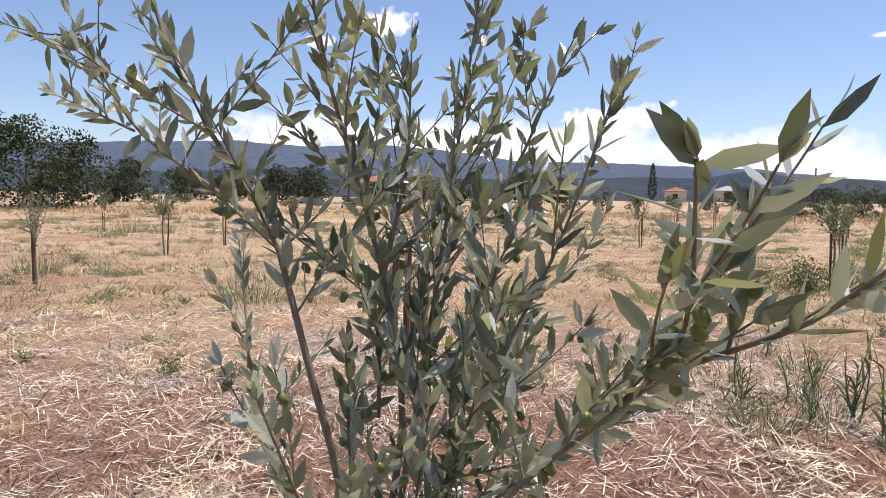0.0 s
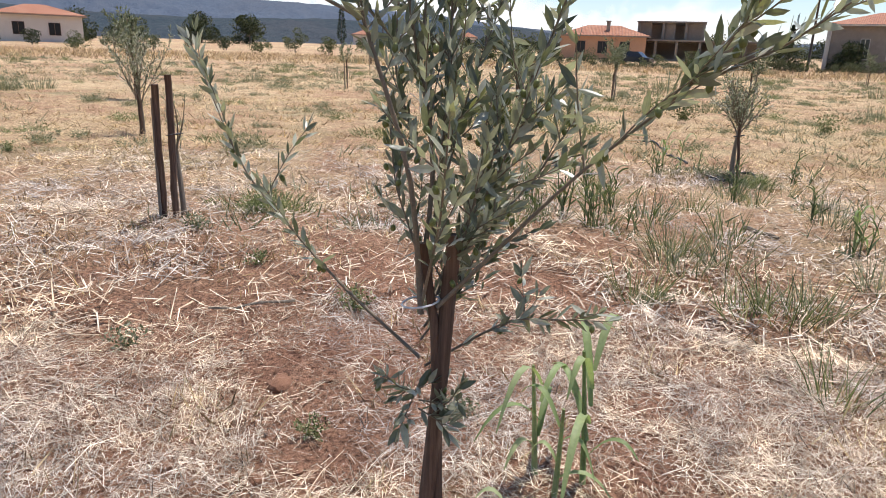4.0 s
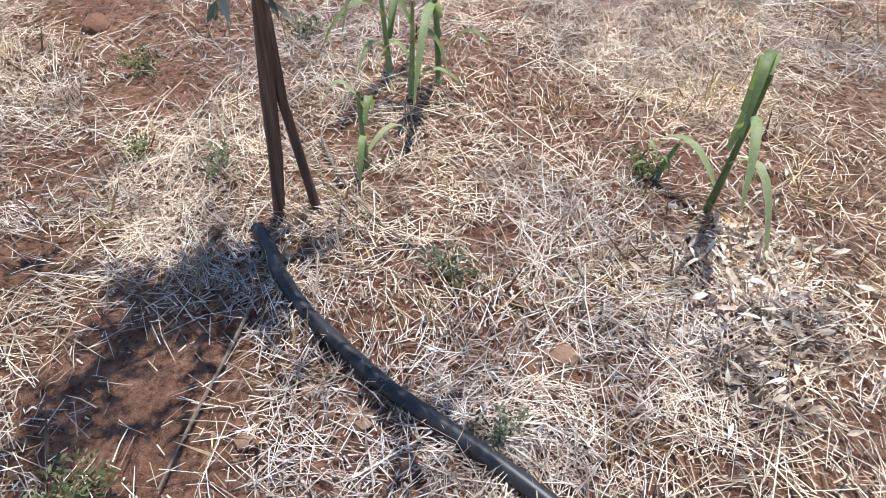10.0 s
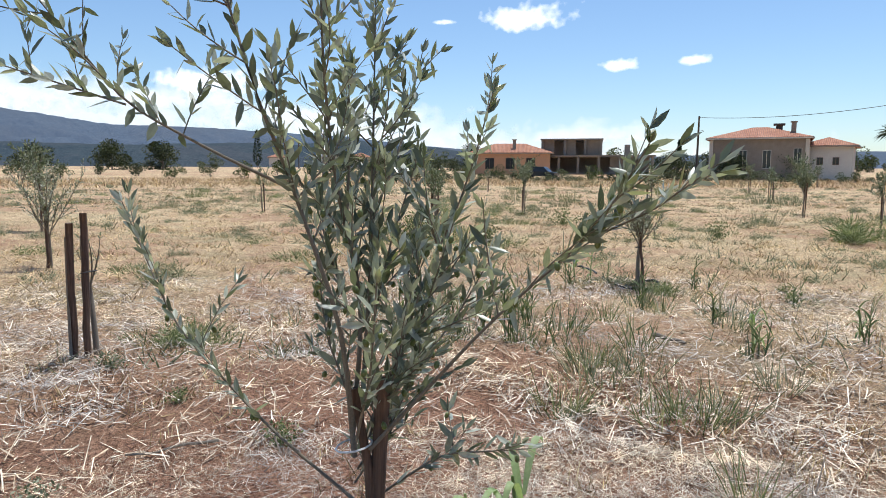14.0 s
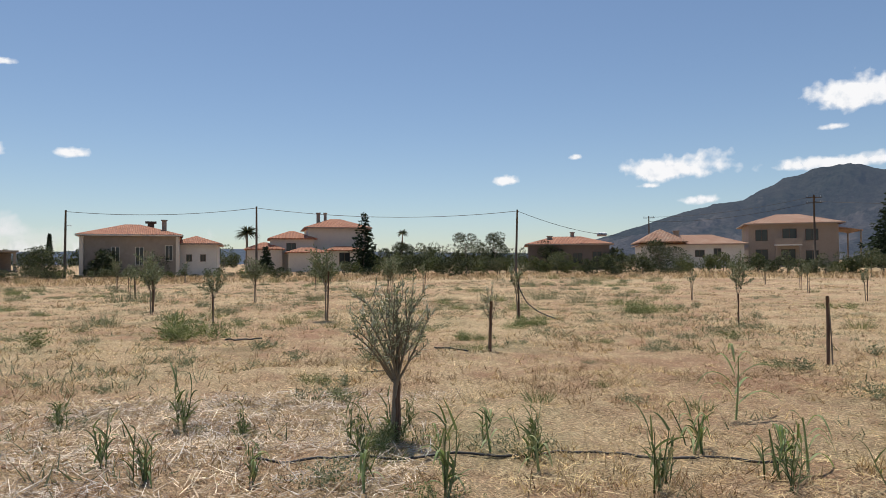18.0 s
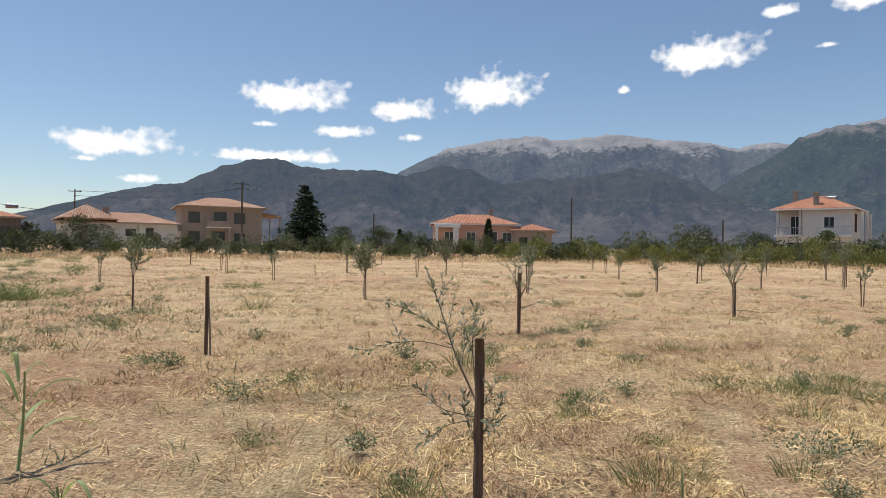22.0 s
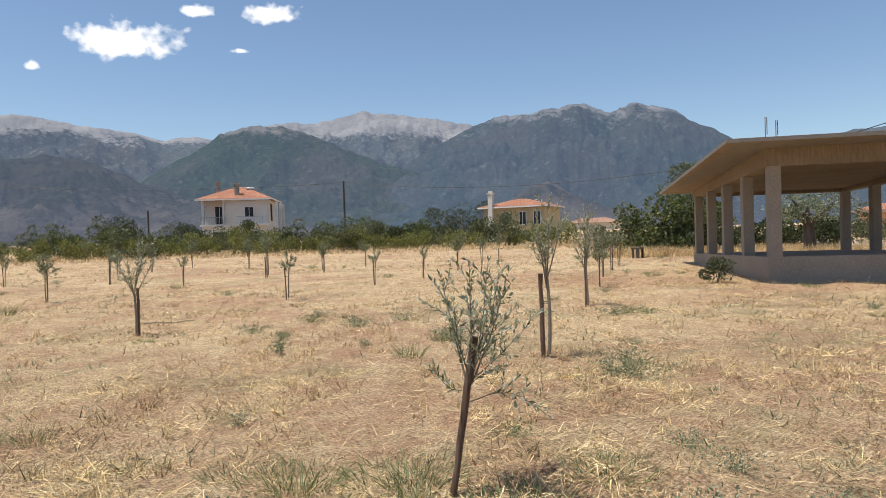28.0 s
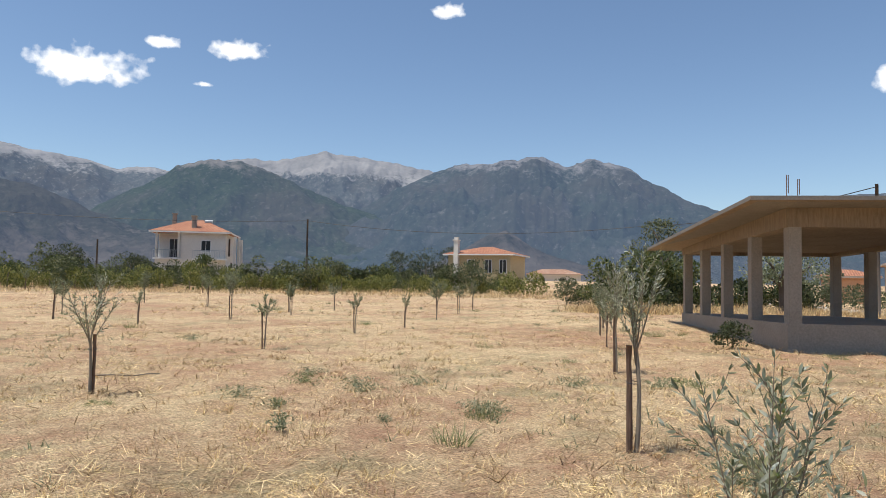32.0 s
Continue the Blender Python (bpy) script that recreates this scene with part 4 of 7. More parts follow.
def grow(rng, limb, sink, limbs, right, ahead, leaf, step):
    """Limbs with their side shoots and leaves."""
    for knots, radius, start, shoots in limbs:
        line = limb_line(knots, right, ahead)
        tube(limb, line, np.linspace(radius * 0.8, 0.0012, len(line)), 6)
        shoot_leaves(rng, line, step, start, leaf, sink)
        d = np.linalg.norm(line[-1] - line[0])
        for i in range(shoots):
            s = start + (0.95 - start) * (i + rng.uniform(0.1, 0.9)) / shoots
            p = line[int(s * (len(line) - 1))]
            w = unit(line[-1] - line[0]) * 0.7 + unit(rng.normal(size=3)) * 0.85 + [0, 0, 0.40]
            tw = bent(rng, p, p + unit(w) * min(0.22, d * rng.uniform(0.22, 0.42)) * (1.25 - 0.6 * s), 6, 0, 0.06)
            tube(limb, tw, np.linspace(0.0018, 0.0009, 6), 4)
            shoot_leaves(rng, tw, step, 0.12, leaf * 0.95, sink)


def limb_tree(x, y, seed, limbs, right, stake_h, lean, stake_r, label, leaf=0.046, step=0.026, fruit=10):
    """A young olive whose limbs are drawn one by one, beside its stake."""
    rng = np.random.default_rng(seed)
    right = np.array(right)
    ahead = np.array([-right[1], right[0]])
    wood, limb, sink = Geo(), Geo(), []
    tilt = right * lean
    z = np.linspace(-0.08, 0.66, 7)
    tube(wood, np.column_stack([tilt[0] * z + 0.03 * ahead[0], tilt[1] * z + 0.03 * ahead[1], z]), np.linspace(0.014, 0.009, 7), 7)
    grow(rng, limb, sink, limbs, right, ahead, leaf, step)
    t = thing("olive_tree", label, "tree", pose(x, y, ground_z(x, y)), "olive trees in rows")
    piece("trunk", wood, M_BARK, t, "", True)
    piece("branchwork", limb, M_STEM, t, "", True)
    piece("foliage", foliage(rng, sink, True, 0.28), M_OLIVE, t)
    piece("stake", stake_mesh(rng, stake_h, stake_r, tuple(tilt)), M_STAKE, t, "thick weathered brown stake", True)
    for k in rng.choice(len(sink), fruit, replace=False):
        f = under(new("olive_fruit", fruit_mesh()), t)
        f.location = np.array(sink[k][0]) - [0, 0, 0.016]


def main_tree():
    rng = np.random.default_rng(11)
    wood, limb, sink = Geo(), Geo(), []
    tube(wood, [(-0.048, 0.088, -0.06), (-0.034, 0.066, 0.12), (-0.018, 0.044, 0.32), (-0.006, 0.042, 0.55), (-0.004, 0.03, 0.78), (0.0, 0.0, 0.95)], np.linspace(0.0125, 0.0095, 6), 7)
    grow(rng, limb, sink, MAIN_LIMBS, RV, FV, 0.053, 0.023)
    t = thing("olive_tree", "young olive tree with silvery leaves and small green olives", "tree", pose(AX, AY, ground_z(AX, AY)), "olive trees in rows")
    piece("trunk", wood, M_STAKE, t, "", True)
    piece("branchwork", limb, M_STEM, t, "", True)
    order = np.argsort([-(RV @ s[0][:2]) * 0.0 + FV @ s[0][:2] - 0.4 * s[0][2] for s in sink])
    close, rest = [sink[i] for i in order[:290]], [sink[i] for i in order[290:]]
    piece("foliage", foliage(rng, rest, True, 0.29), M_OLIVE, t)
    shapes = []
    for k in range(6):
        g = Geo()
        leaves(g, [(0, 0, 0)], [(0, 0, 1.0)], [1.0], [rng.uniform(0.24, 0.32)], rng, True, 0.2)
        shapes.append(g.mesh("leaf", M_OLIVE, True))
    for p, w, l in close:
        ob = under(new("leaf", shapes[rng.integers(6)]), t)
        q = Vector(w).to_track_quat("Z", "Y") @ Euler((0, 0, rng.uniform(0, 6.28))).to_quaternion()
        ob.matrix_basis = Matrix.LocRotScale(Vector(p), q, Vector((l, l, l)))
    s = piece("stake", stake_mesh(rng, 0.97, 0.0165, (-0.02, 0.062)), M_STAKE, t, "weathered brown wooden stake", True)
    s.location = (0.0, 0.0, 0)
    low = [s for s in sink if s[0][2] < 1.45]
    for k in rng.choice(len(low), 110, replace=False):
        f = under(new("olive_fruit", fruit_mesh()), t)
        f.location = np.array(low[k][0]) + rng.normal(0, 0.01, 3) - [0, 0, 0.018]
        f.rotation_euler = (rng.uniform(-0.6, 0.6), rng.uniform(-0.6, 0.6), 0)
    tie = Geo()
    a = np.linspace(0, 2 * math.pi, 13)
    tube(tie, np.stack([0.012 + 0.042 * np.cos(a), 0.004 + 0.038 * np.sin(a), 0.83 + 0.006 * np.sin(a)], -1), 0.0024, 4, False)
    piece("tie", tie, M_TRIM, t, "white plastic tie")


main_tree()


def spot(x, y, turn=0.0, size=1.0):
    return pose(x, y, ground_z(x, y), 0, 0, turn) @ Matrix.Scale(size, 4)


# trees that the path passes
LEANING_LIMBS = [
    ([(0.10, 0.0, 0.60), (0.04, 0.05, 0.85), (-0.04, 0.08, 1.22)], 0.007, 0.2, 8),
    ([(0.11, 0.0, 0.62), (0.13, -0.06, 0.92), (0.13, -0.10, 1.26)], 0.007, 0.2, 9),
    ([(0.12, 0.02, 0.62), (0.19, 0.10, 0.95), (0.23, 0.15, 1.29)], 0.007, 0.2, 9),
    ([(0.12, 0.0, 0.62), (0.24, 0.02, 0.90), (0.34, 0.03, 1.23)], 0.007, 0.2, 9),
    ([(0.12, 0.0, 0.64), (0.28, -0.12, 0.80), (0.42, -0.20, 0.96)], 0.006, 0.2, 7),
    ([(0.11, 0.0, 0.66), (0.06, -0.16, 0.88), (0.05, -0.26, 1.10)], 0.006, 0.2, 7),
    ([(0.12, 0.0, 0.66), (0.22, 0.18, 0.88), (0.27, 0.26, 1.11)], 0.006, 0.2, 7),
    ([(0.12, 0.0, 0.70), (0.18, 0.02, 0.86), (0.22, 0.0, 1.02)], 0.005, 0.1, 7),
    ([(0.10, 0.0, 0.58), (0.0, -0.02, 0.60), (-0.10, -0.05, 0.73)], 0.004, 0.2, 4),
    ([(0.10, 0.0, 0.52), (0.24, -0.03, 0.58), (0.36, -0.05, 0.58), (0.52, -0.08, 0.47)], 0.004, 0.25, 5),
    ([(0.11, 0.0, 0.62), (0.20, -0.06, 0.70), (0.28, -0.08, 0.72)], 0.004, 0.2, 4),
]
limb_tree(1.75, 10.28, 21, LEANING_LIMBS, (0.778, -0.628), 0.88, 0.163, 0.022, "leaning young olive tree with a silvery crown on a thick stake")
SPARSE_LIMBS = [
    ([(-0.02, 0.0, 0.60), (-0.14, 0.03, 0.83), (-0.19, 0.05, 0.97), (-0.30, 0.08, 1.26)], 0.008, 0.30, 6),
    ([(-0.19, 0.04, 0.93), (-0.30, -0.04, 1.02), (-0.46, -0.08, 1.11)], 0.004, 0.15, 5),
    ([(-0.15, 0.03, 0.86), (-0.33, 0.06, 0.89), (-0.50, 0.08, 0.87), (-0.70, 0.10, 0.79)], 0.004, 0.35, 2),
    ([(-0.02, 0.0, 0.66), (-0.05, 0.04, 0.88), (-0.03, 0.05, 1.08)], 0.005, 0.4, 5),
    ([(-0.10, 0.02, 0.76), (-0.10, 0.12, 0.92), (-0.12, 0.18, 1.04)], 0.004, 0.1, 5),
    ([(-0.02, 0.0, 0.51), (-0.19, -0.05, 0.55), (-0.32, -0.08, 0.67)], 0.004, 0.3, 3),
    ([(-0.02, 0.0, 0.50), (-0.16, -0.08, 0.48), (-0.29, -0.12, 0.38)], 0.004, 0.3, 3),
    ([(0.02, 0.0, 0.56), (0.05, -0.04, 0.64), (0.10, -0.06, 0.72)], 0.003, 0.1, 3),
    ([(0.02, 0.0, 0.52), (0.06, -0.05, 0.50), (0.10, -0.06, 0.46)], 0.003, 0.1, 2),
    ([(0.0, 0.02, 0.40), (0.08, 0.04, 0.50), (0.12, 0.06, 0.62)], 0.003, 0.1, 4),
    ([(-0.02, 0.02, 0.36), (-0.08, 0.06, 0.48), (-0.10, 0.10, 0.60)], 0.003, 0.1, 4),
]
limb_tree(-2.23, 6.57, 22, SPARSE_LIMBS, (1.0, 0.0), 0.92, 0.0, 0.026, "sparse young olive tree bending away from a thick stake", 0.046, 0.03)
olive_tree(spot(4.94, 12.86), 23, (-0.06, 0.02, 0.95, 0.0, 0.0), label="slim tall olive tree beside a grey stake", height=1.78, fork=0.95, spread=0.22, stems=7, leaf=0.05, step=0.026, twigs=5)
olive_tree(spot(-6.34, 3.65), 24, (0.02, 0.02, 0.75, 0.0, 0.0, 0.03), label="bushy young olive tree on a dark stake", height=1.36, fork=0.60, spread=0.46, stems=16, leaf=0.048, step=0.022, twigs=6, trunk_r=0.022, thin=0.3)
olive_tree(spot(-9.2, -0.25), 25, (0.03, 0.05, 0.7, 0.06, -0.1, 0.018), label="young olive tree with a dense round crown", height=1.2, fork=0.62, spread=0.46, stems=14, leaf=0.05, step=0.026, twigs=8, trunk_r=0.02)
olive_tree(spot(-4.73, -4.2), 26, (0.07, -0.02, 1.05, -0.03, 0.0), label="bare olive sapling between two dark stakes", height=0.95, fork=0.5, spread=0.10, stems=3, leaf=0.045, step=0.06, twigs=2)
olive_tree(spot(-2.64, 14.15), 27, (0.03, 0.0, 1.0, 0.0, 0.0, 0.03), height=1.3, fork=0.6, spread=0.33, stems=6, leaf=0.05, step=0.035, twigs=4, low=1)
olive_tree(spot(9.4, 16.4), 28, (-0.03, 0.02, 1.0, 0.0, 0.0), label="slim tall olive tree beside a grey stake", height=2.0, fork=0.8, spread=0.30, stems=9, leaf=0.05, step=0.028, twigs=5)
olive_tree(spot(11.8, 11.2), 29, (0.03, 0.02, 0.8, 0.0, 0.0), height=1.4, fork=0.55, spread=0.35, stems=7, leaf=0.05, step=0.03, twigs=4)
olive_tree(spot(-10.3, 7.75), 30, (0.05, -0.02, 0.85, 0.05, 0.0), label="thin olive sapling on two stakes", height=1.15, fork=0.6, spread=0.22, stems=6, leaf=0.05, step=0.04, twigs=3)
olive_tree(spot(1.7, 18.75), 31, (0.04, 0.0, 0.75, 0.0, 0.0, 0.02), height=1.5, fork=0.7, spread=0.42, stems=9, leaf=0.055, step=0.035, twigs=4)
olive_tree(spot(-8.5, -8.4), 32, (0.04, 0.0, 0.9, 0.0, 0.0), height=1.5, fork=0.5, spread=0.5, stems=11, leaf=0.055, step=0.035, twigs=6)
olive_tree(spot(-3.83, -12.5), 33, (0.04, 0.0, 0.9, 0.0, 0.0), height=1.5, fork=0.65, spread=0.33, stems=8, leaf=0.055, step=0.035, twigs=5)


def lone_stake(x, y, h, seed, label="dark red wooden stake without a tree"):
    rng = np.random.default_rng(seed)
    t = thing("stake", label, "stake", spot(x, y), "bare stakes")
    piece("post", stake_mesh(rng, h, 0.026, (0.0, 0.02)), M_STAKE, t, "", True)
    tw = Geo()
    tube(tw, bent(rng, (0.05, 0.02, 0), (0.02, 0.0, h * 0.9), 5), np.linspace(0.012, 0.008, 5), 5)
    piece("sapling_stem", tw, M_BARK, t, "", True)


lone_stake(-6.37, 11.0, 1.02, 5)
lone_stake(-4.61, -4.29, 0.98, 6, "dark wooden stake beside a sapling")

# far rows: a few tree shapes, each with its own turn and size
KINDS = []
for k in range(8):
    p = spot(900 + 5 * k, -900)
    KINDS.append(olive_tree(p, 60 + k, (0.05, 0.02, 0.75 + 0.09 * (k % 4), 0.03 * (k % 3 - 1), 0.02, 0.016), near=False, height=1.2 + 0.13 * (k % 5), fork=0.66 + 0.07 * (k % 3), spread=0.24 + 0.06 * (k % 4), stems=5 + k % 4, leaf=0.074, step=0.036, twigs=6 + k % 4, trunk_r=0.013, thin=0.2))
rows_rng = np.random.default_rng(77)
for k, (x, y) in enumerate(ROWS_NEAR + ROWS_MIDDLE + ROWS_EDGE):
    s = rows_rng.uniform(0.9, 1.2) * (1.12 if math.degrees(math.atan2(x, y)) < -38 else 1.0)
    copy_thing(KINDS[k % 8], pose(x, y, ground_z(x, y), 0, 0, rows_rng.uniform(0, 360)) @ Matrix.Scale(s, 4))
for ob in KINDS:
    for o in (*ob.children_recursive, ob):
        bpy.data.objects.remove(o)


# trees and bushes round the field
def crown(g, rng, w, h, z0, n, leaf, lumps=10, flat=0.75, shape="round"):
    """Leaf clumps over a lumpy crown, with gaps between the lumps."""
    pts, out = [], []
    for _ in range(lumps):
        s = rng.uniform(0, 1)
        a = rng.uniform(0, 6.283)
        if shape == "round":
            rr = w * 0.42 * math.sqrt(rng.uniform(0, 1)) * math.sqrt(max(0.05, 1 - (2 * s - 0.8) ** 2 * 0.7))
        else:
            rr = w * 0.36 * (1 - s) ** 0.8
        r = w * rng.uniform(0.11, 0.24) * (1.0 if shape == "round" else 1.1 - 0.7 * s)
        c = np.array([rr * math.cos(a), rr * math.sin(a), z0 + (h - z0) * (0.12 + 0.74 * s)])
        k = n // lumps
        d = unit(rng.normal(size=(k, 3)))
        rad = r * rng.uniform(0.55, 1.12, k) ** 0.6
        p = c + d * rad[:, None] * [1, 1, flat]
        pts.append(p)
        out.append(d + rng.normal(0, 0.6, (k, 3)))
    p, d = np.concatenate(pts), np.concatenate(out)
    keep = p[:, 2] > 0.03
    l = leaf * rng.uniform(0.6, 1.4, len(p))
    return leaves(g, p[keep], d[keep], l[keep], l[keep] * 0.62, rng, False)


def bush_mesh(seed, w, h, n, leaf, mat, lumps=9):
    rng = np.random.default_rng(seed)
    return crown(Geo(), rng, w, h, 0.0, n, leaf, lumps).mesh("foliage", mat)


BUSHES = [bush_mesh(200 + k, 2.6, 1.7 + 0.25 * (k % 3), 1700, 0.125, (M_BUSH, M_BUSHLIGHT, M_BUSHGREY)[k % 3], 10 + k % 4) for k in range(6)]
VINES = [bush_mesh(260 + k, 3.0, 1.25, 1500, 0.14, M_VINE, 12) for k in range(2)]
STEM = tube(Geo(), [(0, 0, -0.1), (0.04, 0.02, 0.4), (0.0, 0.06, 0.9)], [0.07, 0.05, 0.03], 6).mesh("stem", M_BARK)
bush_rng = np.random.default_rng(314)


def bush(x, y, s=1.0, k=None, label="dense green bush at the field edge", zs=1.0):
    k = int(bush_rng.integers(6)) if k is None else k
    t = thing("bush", label, "bush", pose(x, y, ground_z(x, y), 0, 0, bush_rng.uniform(0, 360)) @ Matrix.Diagonal((s, s, s * zs, 1)), "bushes at the field edge")
    under(new("foliage", (BUSHES + VINES)[k]), t)
    under(new("stem", STEM), t)
    return t


def tall_tree(x, y, h, w, seed, mat=None, label="broad leafy green tree", trunk=0.16, n=3600, leaf=0.24, z0=0.25):
    rng = np.random.default_rng(seed)
    t = thing("leafy_tree", label, "tree", pose(x, y, ground_z(x, y)))
    wood = Geo()
    top = h * 0.6
    main = bent(rng, (0, 0, -0.2), (rng.normal(0, 0.2), rng.normal(0, 0.2), top), 8, 0, 0.04)
    tube(wood, main, np.linspace(trunk, trunk * 0.45, 8), 8)
    piece("trunk", wood, M_BARK, t, "", True)
    limb = Geo()
    for i in range(7):
        p = main[3 + i % 5]
        a = i * 2.4
        q = p + np.array([math.cos(a) * w * 0.3, math.sin(a) * w * 0.3, h * 0.22])
        tube(limb, bent(rng, p, q, 5, 0.1, 0.06), np.linspace(trunk * 0.4, trunk * 0.12, 5), 5)
    piece("branchwork", limb, M_BARK, t, "", True)
    piece("crown", crown(Geo(), rng, w, h, h * z0, n, leaf, 28), mat or M_BUSH, t)
    return t


def conifer(x, y, h, w, seed, label, dense=1.0):
    """Whorls of drooping boughs on a straight trunk."""
    rng = np.random.default_rng(seed)
    t = thing("conifer", label, "tree", pose(x, y, ground_z(x, y)))
    tr = Geo()
    tube(tr, [(0, 0, -0.2), (0.03, 0, h * 0.5), (0, 0.02, h * 0.98)], [0.02 * h, 0.012 * h, 0.01], 7)
    piece("trunk", tr, M_BARK, t, "", True)
    p, d, l = [], [], []
    tiers = int(15 * dense)
    for i in range(tiers):
        s = i / tiers
        z = h * (0.10 + 0.88 * s)
        r = w * 0.5 * (1 - s) ** 0.85 * rng.uniform(0.8, 1.15)
        for j in range(max(4, int(11 * (1 - s) + 3))):
            a = rng.uniform(0, 6.283)
            out = np.array([math.cos(a), math.sin(a), 0])
            rr = r * rng.uniform(0.75, 1.1)
            for q in np.linspace(0.12, 1, int(7 + 6 * (1 - s))):
                for _ in range(2):
                    p.append(out * rr * q + [rng.normal(0, 0.06 * w * 0.3), rng.normal(0, 0.06 * w * 0.3), z - 0.28 * rr * q + rng.normal(0, 0.05)])
                    d.append(out * 0.8 + rng.normal(0, 0.5, 3) + [0, 0, -0.25])
                    l.append(rng.uniform(0.22, 0.42) * (0.5 + w * 0.12))
    l = np.array(l)
    g = leaves(Geo(), p, d, l, l * 0.5, rng, False)
    piece("foliage", g, M_CONIFER, t)


def cypress(x, y, h, w, seed, label="narrow dark green cypress tree"):
    rng = np.random.default_rng(seed)
    t = thing("cypress", label, "tree", pose(x, y, ground_z(x, y)))
    tr = Geo()
    tube(tr, [(0, 0, -0.2), (0, 0, h * 0.9)], [0.09, 0.02], 6)
    piece("trunk", tr, M_BARK, t)
    n = 900
    s = rng.uniform(0.02, 1, n)
    r = w * 0.5 * np.minimum(1, s * 6) * (1 - s) ** 0.55 * rng.uniform(0.6, 1.1, n)
    a = rng.uniform(0, 6.283, n)
    p = np.stack([r * np.cos(a), r * np.sin(a), h * (0.04 + 0.94 * s)], -1)
    d = np.stack([np.cos(a) * 0.5, np.sin(a) * 0.5, np.full(n, 0.9)], -1) + rng.normal(0, 0.3, (n, 3))
    piece("foliage", leaves(Geo(), p, d, rng.uniform(0.25, 0.45, n), 0.16, rng, False), M_CONIFER, t)


def palm(x, y, h, w, seed):
    rng = np.random.default_rng(seed)
    t = thing("palm_tree", "tall palm tree with a tuft of fronds", "tree", pose(x, y, ground_z(x, y)))
    tr = Geo()
    tube(tr, [(0, 0, -0.2), (0.1, 0, h * 0.5), (0.05, 0.05, h * 0.86)], [0.2, 0.16, 0.16], 8)
    piece("trunk", tr, M_BARK, t, "", True)
    g = Geo()
    n = 150
    a = rng.uniform(0, 6.283, n)
    e = rng.uniform(-0.4, 1.2, n)
    base = np.tile([[0.05, 0.05, h * 0.86]], (n, 1))
    way = np.stack([np.cos(a) * np.cos(e), np.sin(a) * np.cos(e), np.sin(e)], -1)
    blades(g, base, way, w * 0.5 * rng.uniform(0.8, 1.15, n), 0.16, 0.35, rng, 4)
    piece("frond_tuft", g, M_BUSH, t)


conifer(-39.0, 93.0, 9.6, 8.6, 41, "tall dark fir with drooping boughs", 2.2)
conifer(-80.5, 41.5, 8.2, 4.8, 42, "slim dark fir beside a villa", 1.2)
conifer(-84.0, 29.5, 3.6, 2.6, 43, "small dark fir before a villa")
conifer(26.6, 86.5, 3.6, 2.2, 44, "small fir in front of a white villa")
conifer(-43.5, 104.0, 3.5, 2.0, 45, "small fir far behind the field")
cypress(-12.9, 93.0, 4.7, 1.5, 46)
cypress(-27.0, 100.0, 3.2, 1.0, 47)
cypress(-129.5, -75.8, 8.0, 2.0, 48)
cypress(-129.7, 8.8, 5.6, 1.0, 49)
palm(-93.9, 30.2, 6.3, 3.6, 50)
palm(-139.6, 82.0, 8.4, 3.0, 51)

# leafy trees at the field edge
for k, (az, d, h, w, light) in enumerate([(8.5, 96, 4.2, 5, 0), (12.5, 97, 3.6, 5, 0), (17.0, 86, 3.6, 4.4, 1), (31.5, 92, 4.6, 6, 0), (33.5, 90, 5.2, 6, 0), (35.8, 92, 5.6, 5, 0), (36.8, 94, 4.6, 4, 1), (-20.0, 96, 3.6, 5, 0), (-17, 98, 4, 5, 0), (-14.8, 95, 3, 4.5, 0), (-54.2, 92, 6.0, 5.5, 0), (-51.8, 96, 6.0, 4.0, 0), (-59.6, 100, 4.6, 4, 0), (-57, 100, 4, 5, 0), (-47.5, 96, 4.0, 5, 0), (-38.5, 88, 4.0, 6.0, 0), (-79.0, 84, 3.4, 4, 0), (-82.5, 82, 3.0, 3.6, 0), (-103.0, 108, 4.8, 5, 0), (-86.4, 80, 3.2, 4, 0)]):
    x, y = bearing(az, d)
    tall_tree(x, y, h, w, 500 + k, M_BUSHLIGHT if light else M_BUSH, "leafy tree behind the olive field", 0.12, 6400, 0.145, -0.12)
for k, (az, d, h, w) in enumerate([(-172, 72, 9, 10), (-168.5, 70, 8.5, 8), (-165.5, 74, 7.5, 8), (-162, 96, 5.5, 7), (-158, 110, 5, 7), (-154.5, 108, 6, 7), (-151, 106, 5.5, 7), (-148.2, 100, 6.2, 6), (-139.5, 118, 4.6, 6), (-136, 122, 4, 6), (-131, 126, 5.0, 7), (-127.5, 128, 5, 6)]):
    x, y = bearing(az, d)
    tall_tree(x, y, h, w, 540 + k, M_BUSH, "dark leafy tree beyond the field", 0.16, 5200, 0.27, -0.12)
tall_tree(42.6, 37.4, 6.7, 4.4, 570, M_BUSHGREY, "big dark leafy tree behind the concrete pavilion", 0.22, 8000, 0.15, -0.1)
tall_tree(42.5, 18.0, 4.4, 5.0, 572, M_BUSH, "leafy tree beside the concrete pavilion", 0.18, 5200, 0.15, 0.35)


